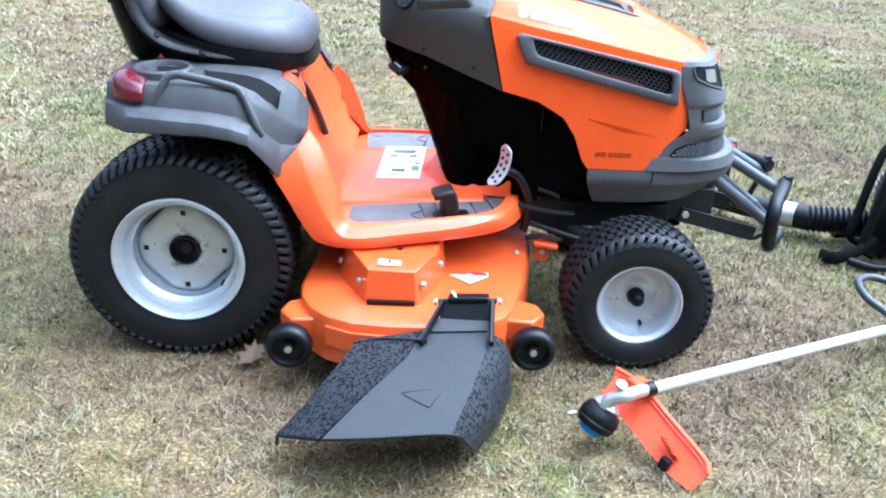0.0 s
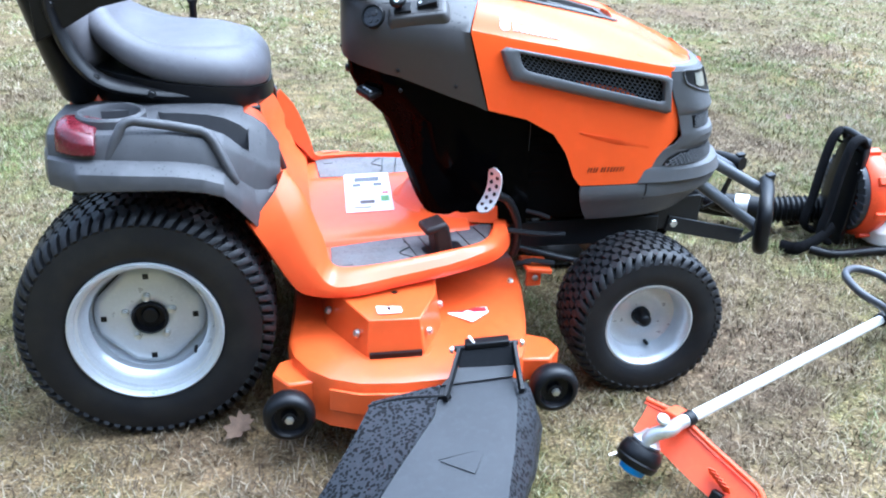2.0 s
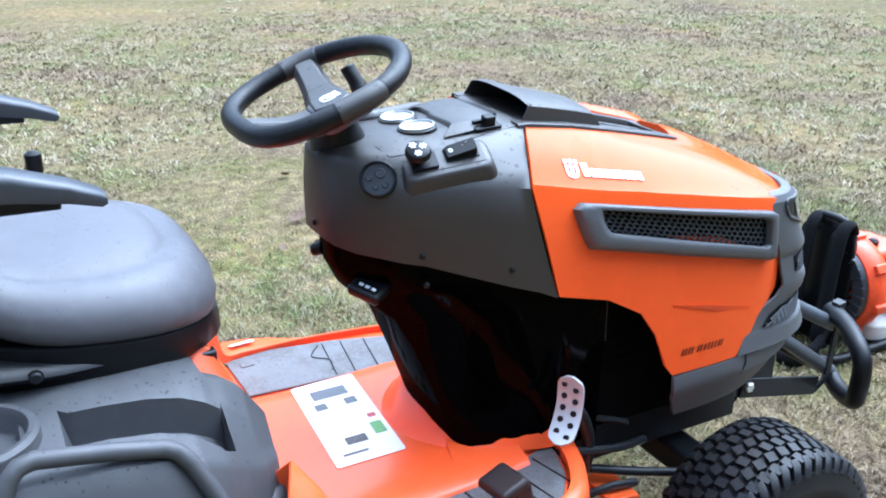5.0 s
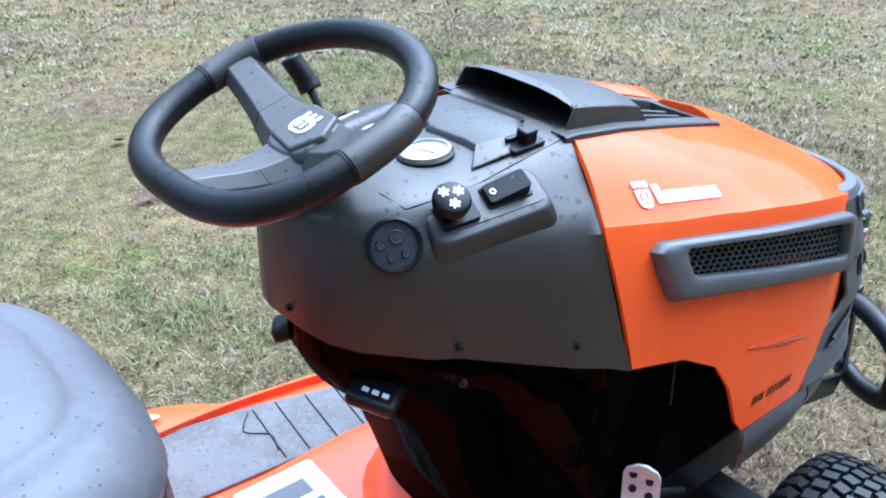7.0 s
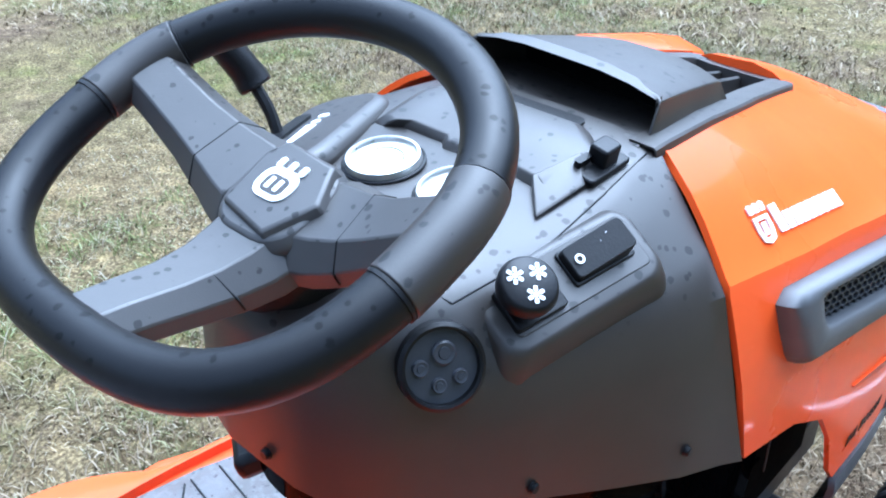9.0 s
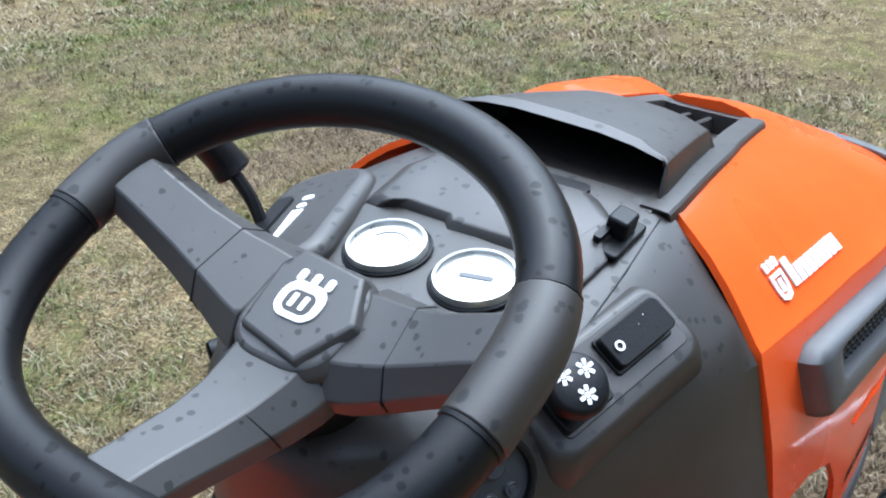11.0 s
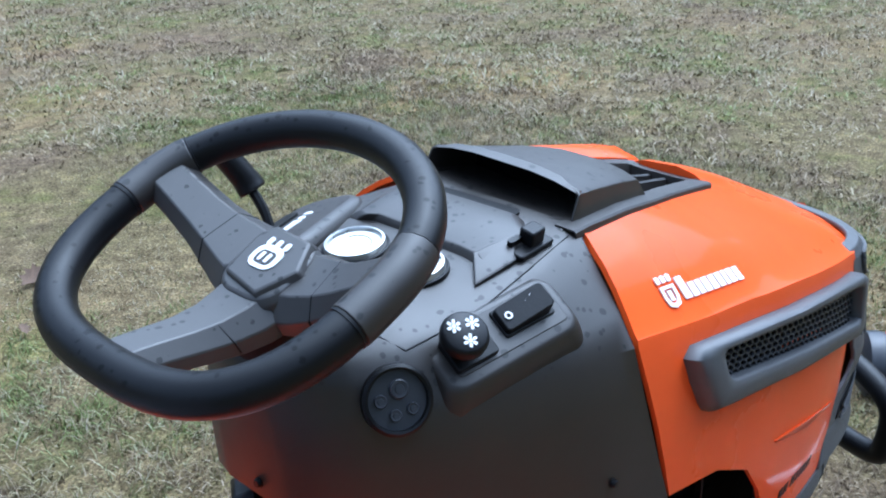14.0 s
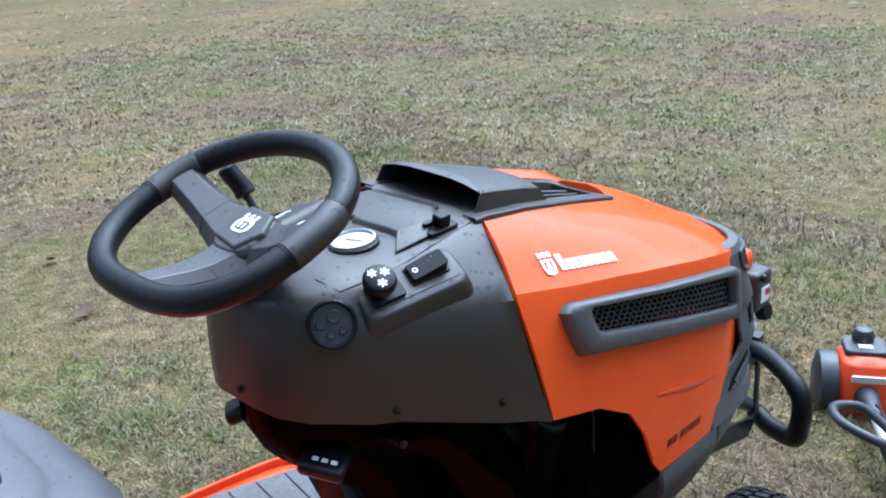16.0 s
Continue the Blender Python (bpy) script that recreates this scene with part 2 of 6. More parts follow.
# ---- ground ----
def ground_material():
    m = bpy.data.materials.new("lawn_soil")
    m.use_nodes = True
    n, l = m.node_tree.nodes, m.node_tree.links
    b = n["Principled BSDF"]
    b.inputs["Roughness"].default_value = 0.95
    b.inputs["Specular IOR Level"].default_value = 0.1
    co = n.new("ShaderNodeTexCoord")

    def noisy(size, detail=6.0):
        t = n.new("ShaderNodeTexNoise")
        t.inputs["Scale"].default_value, t.inputs["Detail"].default_value = size, detail
        l.new(co.outputs["Object"], t.inputs["Vector"])
        return t.outputs["Fac"]

    def ramp(fac, *stops):
        r = n.new("ShaderNodeValToRGB")
        e = r.color_ramp.elements
        while len(e) < len(stops):
            e.new(0.5)
        for el, (p, c) in zip(e, stops):
            el.position, el.color = p, (*c, 1)
        l.new(fac, r.inputs[0])
        return r.outputs[0]

    def mix(a, c, fac):
        x = n.new("ShaderNodeMix")
        x.data_type = "RGBA"
        for sock, v in ((x.inputs[6], a), (x.inputs[7], c), (x.inputs[0], fac)):
            l.new(v, sock)
        return x.outputs[2]

    straw = ramp(noisy(120, 8), (0.3, (0.057, 0.040, 0.023)), (0.5, (0.163, 0.123, 0.063)), (0.68, (0.288, 0.228, 0.124)))
    green = ramp(noisy(110, 8), (0.3, (0.047, 0.043, 0.017)), (0.5, (0.128, 0.116, 0.041)), (0.7, (0.242, 0.207, 0.088)))
    soil = ramp(noisy(80, 8), (0.3, (0.070, 0.047, 0.031)), (0.5, (0.139, 0.100, 0.063)), (0.7, (0.242, 0.185, 0.117)))
    clumps = n.new("ShaderNodeMix")
    clumps.inputs[0].default_value = 0.5
    l.new(noisy(1.7, 5), clumps.inputs[2]), l.new(noisy(6.5, 5), clumps.inputs[3])
    where = ramp(clumps.outputs[0], (0.49, (0, 0, 0)), (0.62, (1, 1, 1)))
    bare = ramp(noisy(0.9, 6), (0.55, (0, 0, 0)), (0.68, (1, 1, 1)))
    patchy = ramp(noisy(14, 6), (0.35, (0.62, 0.60, 0.58)), (0.55, (0.95, 0.95, 0.95)), (0.7, (1.25, 1.22, 1.15)))
    broad = ramp(noisy(0.55, 4), (0.38, (0.88, 0.92, 0.86)), (0.52, (1.0, 1.0, 1.0)), (0.64, (1.22, 1.14, 1.06)))
    mottle = n.new("ShaderNodeMix")
    mottle.data_type, mottle.blend_type = "RGBA", "MULTIPLY"
    mottle.inputs[0].default_value = 1.0
    l.new(mix(mix(straw, green, where), soil, bare), mottle.inputs[6])
    l.new(patchy, mottle.inputs[7])
    tone = n.new("ShaderNodeMix")
    tone.data_type, tone.blend_type = "RGBA", "MULTIPLY"
    tone.inputs[0].default_value = 1.0
    l.new(mottle.outputs[2], tone.inputs[6])
    l.new(broad, tone.inputs[7])
    col = tone.outputs[2]
    l.new(col, b.inputs["Base Color"])
    bp = n.new("ShaderNodeBump")
    bp.inputs["Strength"].default_value, bp.inputs["Distance"].default_value = 0.8, 0.02
    l.new(noisy(70, 8), bp.inputs["Height"])
    l.new(bp.outputs[0], b.inputs["Normal"])
    return m


def build_ground():
    bm = bmesh.new()
    xs = [-600, -80, -20] + [-6 + 0.5 * i for i in range(61)] + [40, 90, 600]
    ys = [-600, -80, -20] + [-5 + 0.5 * i for i in range(71)] + [50, 90, 600]
    rows = []
    for y in ys:
        rows.append([Vector((x, y, 0.02 * (noise.noise(Vector((x * 0.35, y * 0.35, 4))) - 0.1) if x * x + y * y > 4 else 0.0)) for x in xs])
    loft(rows, False, False, bm)
    part("ground", bm, ground_material(), None, "dormant lawn with worn bare patches", kind="structure", category="ground", angle=180)


build_ground()


def build_shade_ring():
    """Plain dark wood added far outside the view to block low sky; taller towards -y to shade that side."""
    rows = []
    for h in (-0.5, 4.0, 8.0, 11.5):
        rows.append([Vector((1 + 48 * math.cos(a), 48 * math.sin(a), h * (1 + 1.6 * max(0.0, -math.sin(a))) + (1.5 * noise.noise(Vector((6 * math.cos(a), 6 * math.sin(a), 1.0))) if h > 4 else 0))) for a in [2 * math.pi * k / 96 for k in range(96)]])
    part("backdrop", loft(rows, True, False), material("shade_ring_foliage", (0.045, 0.055, 0.028), 0.9, vary=0.4, scale=0.6, spec=0.1), None, "unseen dark wood ring added to block low sky", kind="structure", category="wood", solid=0.5)


build_shade_ring()

# ---- garden tractor ----
tractor = thing("garden_tractor", "orange and grey ride-on garden tractor parked on the lawn", "garden tractor", pose(0, 0.02, 0))


def tyre_profile(r_out, r_in, width):
    """Half rounds of a fat turf tyre: (radius, height along the axle)."""
    w = width / 2
    return [(r_in, -w * 0.72), (r_in + 0.012, -w * 0.86), (r_in + (r_out - r_in) * 0.30, -w * 0.99), (r_in + (r_out - r_in) * 0.55, -w),
            (r_in + (r_out - r_in) * 0.78, -w * 0.95), (r_out - 0.026, -w * 0.84), (r_out - 0.014, -w * 0.66), (r_out - 0.012, -w * 0.3),
            (r_out - 0.012, w * 0.3), (r_out - 0.014, w * 0.66), (r_out - 0.026, w * 0.84), (r_in + (r_out - r_in) * 0.78, w * 0.95),
            (r_in + (r_out - r_in) * 0.55, w), (r_in + (r_out - r_in) * 0.30, w * 0.99), (r_in + 0.012, w * 0.86), (r_in, w * 0.72)]


def tread_mesh(r_out, width, count, rows):
    """Blocks of a turf tread: slanted bars in rows, and shoulder bars that run down the sidewall."""
    bm = bmesh.new()
    w = width / 2
    for row in range(rows):
        h = (row + 0.5) / rows * 2 - 1
        deep = 0.010 if abs(h) < 0.8 else 0.009
        rr = r_out - 0.004 - 0.012 * max(0, abs(h) - 0.55) ** 1.2
        for k in range(count):
            a = 2 * math.pi * (k + 0.5 * (row % 2)) / count
            m = Matrix.Rotation(a, 4, "Z") @ pose(rr, 0, h * w * 0.80, 0, 0, 0) @ pose(0, 0, 0, 14 if row % 2 else -14, -h * 14, 0)
            box((deep, 2 * math.pi * r_out / count * 0.62, 1.70 * w * 0.80 / rows), (0, 0, 0), (0, 0, 0), bm, 1.0)
            bm.verts.ensure_lookup_table()
            for v in bm.verts[-8:]:
                v.co = m @ v.co
    pitch = 2 * math.pi * r_out / count
    for side in (-1, 1):
        for k in range(count):
            m = Matrix.Rotation(2 * math.pi * (k + 0.25) / count, 4, "Z")
            rings = []
            for r, h, half, skew in ((r_out - 0.001, 0.68, 0.28, -0.22), (r_out - 0.005, 0.83, 0.29, 0.0), (r_out - 0.015, 0.925, 0.28, 0.24), (r_out - 0.028, 0.975, 0.24, 0.42)):
                deep = 0.012 if r > r_out - 0.03 else 0.004
                rings.append([m @ Vector((r, pitch * (skew - half), side * w * h)), m @ Vector((r + 0.001, pitch * skew, side * (w * h + 0.002))), m @ Vector((r, pitch * (skew + half), side * w * h)),
                              m @ Vector((r - deep, pitch * (skew + half), side * (w * h - deep * 0.6))), m @ Vector((r - deep, pitch * (skew - half), side * (w * h - deep * 0.6)))])
            loft(rings, True, True, bm)
    return bm


def rear_wheel(y, side):
    """Deep silver rim with a dished centre, four slots, square holes and five bolts. side -1: outer face towards -y."""
    lay = pose(0, y, 0.285, 90 if side < 0 else -90)
    w = 0.13
    rim = lathe([(0.150, -w * 0.7), (0.150, w * 0.15), (0.136, w * 0.3), (0.134, w * 0.52), (0.148, w * 0.62), (0.152, w * 0.82), (0.170, w * 0.88),
                 (0.1735, w * 0.92), (0.1735, w * 0.975), (0.1700, w * 0.985), (0.1640, w * 0.945), (0.1600, w * 0.925), (0.1575, w * 0.80), (0.1540, w * 0.76), (0.1500, w * 0.745), (0.1480, w * 0.60), (0.1440, w * 0.56),
                 (0.1400, w * 0.545), (0.1385, w * 0.36), (0.1340, w * 0.30), (0.1320, w * 0.1), (0.146, -w * 0.7)], 72, lay, None, False)
    wheel = part("wheel", rim, RIM, tractor, "silver steel wheel with fat turf tyre")
    rim_lay, lay = lay, lay @ pose(0, 0, 0.010)
    # pressed centre plate: a disc with four straight cuts over a sloping flange
    bm = bmesh.new()
    rings = []
    for r, h in ((0.0395, 0.030), (0.041, 0.040), (0.044, 0.043), (0.064, 0.043), (0.074, 0.040), (0.092, 0.0385), (0.112, 0.0360), (0.122, 0.0335), (0.1265, 0.029), (0.1270, 0.020)):
        ring = []
        for i in range(128):
            a = 2 * math.pi * i / 128
            off = (a + math.pi / 4) % (math.pi / 2) - math.pi / 4
            cut = 0.1155 / math.cos((a % (math.pi / 2)) - math.pi / 4)
            lim = r * min(1.0, cut / 0.1265) if r > 0.095 else r
            boss = 0.0025 * max(0.0, 1 - ((r - 0.104) / 0.016) ** 2 - (off / 0.20) ** 2) if r > 0.08 else 0.0
            ring.append(lay @ Vector((lim * math.cos(a), lim * math.sin(a), h + boss)))
        rings.append(ring)
    loft(rings, True, False, bm)
    part("wheel_centre", bm, RIM, wheel, "pressed silver centre plate", angle=50)
    part("flange", lathe([(0.138, 0.036), (0.132, 0.022), (0.126, 0.015), (0.110, 0.010), (0.090, 0.008)], 72, lay, None, False), RIM, wheel)
    # black strips below the straight cuts paint the shade in the slots
    for k in range(4):
        a0 = radians(45 + 90 * k)
        bm = bmesh.new()
        outer, inner = [], []
        for i in range(13):
            u = -1 + i / 6
            turn = Matrix.Rotation(a0, 4, "Z")
            inner.append(lay @ (turn @ Vector((0.1100, 0.046 * u, 0.0195))))
            outer.append(lay @ (turn @ Vector((0.1165 + 0.0035 * (1 - u * u), 0.046 * u, 0.0165))))
        loft([inner, outer], False, False, bm)
        part("slot", bm, BLACK, wheel, "black strip for the shade in the slot", solid=0.001)
    for k in range(4):
        a = radians(90 * k)
        bm = box((0.013, 0.013, 0.004), (0.104 * math.cos(a), 0.104 * math.sin(a), 0.0385), (0, 0, 0))
        bmesh.ops.transform(bm, matrix=lay, verts=bm.verts)
        part("square_hole", bm, BLACK, wheel, "square hole")
    for k in range(5):
        a = radians(20 + 72 * k)
        bm = lathe([(0.011, 0.043), (0.011, 0.047), (0.0085, 0.048), (0.0085, 0.055), (0.005, 0.057)], 8, lay @ pose(0.056 * math.cos(a), 0.055 * math.sin(a), 0))
        part("wheel_bolt", bm, CHROME, wheel)
    part("hub_cap", lathe([(0.041, 0.030), (0.041, 0.049), (0.039, 0.052), (0.036, 0.050), (0.034, 0.030), (0.022, 0.022), (0.021, 0.034), (0.017, 0.037), (0.012, 0.035), (0.002, 0.035)], 36, lay), BLACK, wheel, "black hollow hub cap")
    lay = rim_lay
    part("valve", lathe([(0.0055, 0.045), (0.0055, 0.064), (0.0035, 0.070)], 10, lay @ pose(0.098, -0.092, 0)), BLACK, wheel)
    part("tyre", lathe(tyre_profile(0.292, 0.150, 0.26), 80, lay, None, False), RUBBER, wheel, "black turf tyre")
    bm = tread_mesh(0.292, 0.26, 66, 6)
    bmesh.ops.transform(bm, matrix=lay, verts=bm.verts)
    part("tread", bm, TREAD, wheel, "worn-in turf tread blocks")


def front_wheel(y, side):
    lay = pose(1.226, y, 0.197, 90 if side < 0 else -90)
    w = 0.09
    rim = lathe([(0.104, -w * 0.7), (0.104, w * 0.6), (0.106, w * 0.78), (0.116, w * 0.83), (0.1165, w * 0.92), (0.112, w * 0.93), (0.103, w * 0.85), (0.099, w * 0.66),
                 (0.094, w * 0.5), (0.092, w * 0.25), (0.082, w * 0.18), (0.050, w * 0.16), (0.044, w * 0.2), (0.030, w * 0.2), (0.018, w * 0.2)], 56, lay, None, False)
    wheel = part("wheel", rim, RIM, tractor, "small silver front wheel with turf tyre")
    part("hub_cap", lathe([(0.024, w * 0.15), (0.024, w * 0.35), (0.020, w * 0.42), (0.017, w * 0.62), (0.011, w * 0.68), (0.002, w * 0.7)], 24, lay), BLACK, wheel, "black hub cap")
    part("valve", lathe([(0.0048, w * 0.2), (0.0048, w * 0.38), (0.003, w * 0.42)], 10, lay @ pose(0.022, -0.080, 0)), BLACK, wheel)
    part("tyre", lathe(tyre_profile(0.203, 0.104, 0.19), 72, lay, None, False), RUBBER, wheel, "black turf tyre")
    bm = tread_mesh(0.203, 0.19, 46, 6)
    bmesh.ops.transform(bm, matrix=lay, verts=bm.verts)
    part("tread", bm, TREAD, wheel, "worn-in turf tread blocks")


rear_wheel(-0.325, -1)
rear_wheel(0.385, 1)
front_wheel(-0.345, -1)
front_wheel(0.420, 1)

# hood: stations of (x, top z, ridge y, ridge z, crease y, crease z, bottom y, bottom z)
HOOD = [(0.835, 0.986, 0.101, 0.976, 0.193, 0.903, 0.214, 0.714), (0.93, 0.974, 0.089, 0.960, 0.201, 0.878, 0.219, 0.690),
        (1.00, 0.960, 0.079, 0.944, 0.206, 0.863, 0.2235, 0.650), (1.035, 0.953, 0.073, 0.936, 0.209, 0.856, 0.2265, 0.600),
        (1.06, 0.948, 0.068, 0.930, 0.211, 0.852, 0.229, 0.535), (1.078, 0.944, 0.065, 0.926, 0.212, 0.849, 0.230, 0.512),
        (1.17, 0.922, 0.053, 0.904, 0.214, 0.831, 0.231, 0.512), (1.215, 0.910, 0.048, 0.892, 0.214, 0.823, 0.229, 0.512), (1.24, 0.900, 0.062, 0.881, 0.213, 0.818, 0.227, 0.512),
        (1.305, 0.872, 0.104, 0.847, 0.208, 0.806, 0.216, 0.598), (1.338, 0.857, 0.128, 0.828, 0.196, 0.802, 0.206, 0.628), (1.352, 0.850, 0.138, 0.820, 0.182, 0.805, 0.184, 0.780),
        (1.40, 0.824, 0.112, 0.812, 0.130, 0.803, 0.134, 0.786), (1.43, 0.806, 0.080, 0.802, 0.090, 0.798, 0.094, 0.786), (1.445, 0.797, 0.035, 0.796, 0.04, 0.794, 0.04, 0.786)]

TILT = 0.10  # the far half of the hood stands slightly higher
MID = 0.014  # the body's middle line


def across(y, half):
    """Widens the far half, so that the body lies about its middle line."""
    return y + MID * (1 + max(-1.0, min(1.0, y / half)))



def hood_skin(x, z):
    """Half width of the hood's flank at a place and height."""
    at_x = x
    for _ in range(5):
        tz, ry, rz, cy, cz, by, bz = curve_at(HOOD, at_x)
        if z < cz:
            k = (cz - z) / (cz - bz)
            y, d = cy + (by - cy) * k + 0.004 * math.sin(math.pi * min(1.0, k)), -0.048 + 0.045 * k
        else:
            k = min(1.0, (rz - z) / (rz - cz))
            y, d = ry + (cy - ry) * k, -0.008 - 0.040 * k
        at_x = x - d * max(0.0, 1.0 - (at_x - 0.835) / 0.165)
    return y


def hood_ring(x):
    """One cross-section; the rear edge leans back at the crease, where it meets the dashboard."""
    tz, ry, rz, cy, cz, by, bz = curve_at(HOOD, x)
    lean = max(0.0, 1.0 - (x - 0.835) / 0.165)
    if x < 1.192:
        crown = (rz - 0.030, rz - 0.030, rz - 0.030)
    else:
        crown = (tz, tz - (tz - rz) * 0.3, rz + 0.002)
    half = [(0, crown[0], -0.005), (ry * 0.5, crown[1], -0.005), (ry * 0.86, crown[2], -0.006), (ry * 0.96, rz + 0.0008, -0.007), (ry * 1.03, rz - 0.001, -0.008)]
    for k in (0.2, 0.4, 0.6, 0.8, 0.92):
        half.append((ry + (cy - ry) * k, rz + (cz - rz) * k + 0.15 * (rz - cz) * math.sin(math.pi * k), -0.008 - 0.040 * k))
    half += [(cy - 0.002, cz + 0.004, -0.047), (cy, cz - 0.003, -0.048)]
    for k in (0.25, 0.5, 0.75, 1.0):
        half.append((cy + (by - cy) * k + 0.004 * math.sin(math.pi * k), cz - 0.004 + (bz - cz + 0.004) * k, -0.048 + 0.045 * k))
    swell = 0.025 * max(0.0, min(1.0, (x - 0.87) / 0.20, (1.36 - x) / 0.14))  # the far shoulder is fuller
    fuller = [swell * math.sin(math.pi * min(1.0, max(0.0, (y - 0.9 * ry) / (cy - 0.9 * ry))) ** 0.75) ** 0.7 if z > cz else 0.0 for y, z, d in half]
    return [Vector((x + d * lean, -y, z)) for y, z, d in half[::-1]] + [Vector((x + d * lean, y + 2 * MID, z + TILT * y + e)) for (y, z, d), e in list(zip(half, fuller))[1:]]


def panel_z(x, y):
    """Height of the grey panel on top of the hood."""
    tz, ry, rz = curve_at(HOOD, max(x, 0.835))[:3]
    return rz + 0.0055 + (tz - rz) * max(0.0, 1 - (y / ry) ** 2) + TILT * max(0.0, y)


def build_top_panel(hood):
    """Grey louvre panel let into the hood, with a sunk bay, two blades and the hollow scoop."""
    rows = []
    for x, open_bay in ((0.814, 1), (0.835, 1), (0.88, 1), (0.93, 1), (0.965, 1), (1.0, 1), (1.035, 1), (1.06, 1), (1.12, 1), (1.160, 1), (1.166, 1), (1.170, 0), (1.190, 0), (1.203, 0), (1.209, 0), (1.212, 0)):
        tz, ry, rz = curve_at(HOOD, max(x, 0.835))[:3]
        w = ry + 0.001 - (0.010 if x > 1.208 else 0.004 if x > 1.20 else 0.0)
        top = rz + (0.0055 if x < 1.208 else -0.004 if x > 1.21 else 0.004)
        b = min(0.024, w * 0.48)
        deep = top - 0.022 if open_bay else top
        half = [(w + 0.0015, top - 0.009), (w, top - 0.0018), (w - 0.0022, top), (w - b, top + 0.001), (w - b - 0.0015, top - (0.0012 if open_bay else 0.0)), (w - b - 0.004, deep), ((w - b) * 0.4, deep)]
        rows.append([Vector((x, -y, z)) for y, z in half] + [Vector((x, y + 2 * MID, z + TILT * y)) for y, z in half[::-1]])
    panel = part("louvre_panel", loft(rows, False, False), GREY, hood, "grey plastic louvre panel with a sunk bay", solid=0.002, angle=35)
    for u in (-0.30, 0.34):
        rows = []
        for x in (0.99, 1.03, 1.07, 1.12, 1.168):
            tz, ry, rz = curve_at(HOOD, x)[:3]
            y, top = u * (ry - 0.024) * 1.25, rz + 0.001
            rows.append([Vector((x, y + MID + e, z)) for e, z in ((-0.0048, top - 0.020), (-0.0032, top - 0.001), (-0.001, top + 0.0008), (0.002, top), (0.0060, top - 0.020))])
        part("louvre", loft(rows), GREY, panel, "grey louvre blade")
    bm = bmesh.new()
    rows = []
    for x, w, h in ((0.829, 0.0845, 0.0255), (0.833, 0.0845, 0.0265), (0.845, 0.084, 0.027), (0.90, 0.075, 0.0245), (0.95, 0.067, 0.0215), (0.992, 0.060, 0.0185), (0.999, 0.0585, 0.016), (1.012, 0.0615, -0.003)):
        arch = 0.012 if h > 0.0 else 0.0
        line = [(-w - 0.003, -0.006), (-w + 0.0005, h * 0.90), (-w + 0.004, h)] + [(w * u, h + arch * (1 - u * u)) for u in (-0.7, -0.4, 0.0, 0.4, 0.7)] + [(w - 0.004, h), (w - 0.0005, h * 0.90), (w + 0.003, -0.006)]
        rows.append([Vector((x + (0.016 * z / h if x < 0.84 else 0.0), across(y, w), panel_z(x, -1.2 * w) + z + TILT * max(0.0, y))) for y, z in line])
    loft(rows, False, False, bm)
    scoop = part("scoop", bm, GREY, hood, "grey air scoop open towards the seat", solid=0.003, bevel=0.0012, angle=35)
    rows = [[Vector((x, across(w * u, w), panel_z(x, -0.12) + z + TILT * max(0.0, w * u))) for u in (-1, -0.5, 0, 0.5, 1)] for x, w, z in ((0.810, 0.088, -0.012), (0.811, 0.088, -0.002), (0.820, 0.086, 0.0005), (0.90, 0.072, 0.002))]
    part("scoop_floor", loft(rows, False, False), GREY, scoop, "grey scoop floor", solid=0.003)
    # a near-black sheet closes the scoop and stands for its inner shade
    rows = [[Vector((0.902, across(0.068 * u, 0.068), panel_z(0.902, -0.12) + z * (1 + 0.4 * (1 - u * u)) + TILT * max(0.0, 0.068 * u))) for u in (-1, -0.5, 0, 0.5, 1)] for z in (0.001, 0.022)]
    part("scoop_mouth", loft(rows, False, False), HOLLOW_SHADE, scoop, "near-black sheet for the shade inside the scoop", solid=0.001)


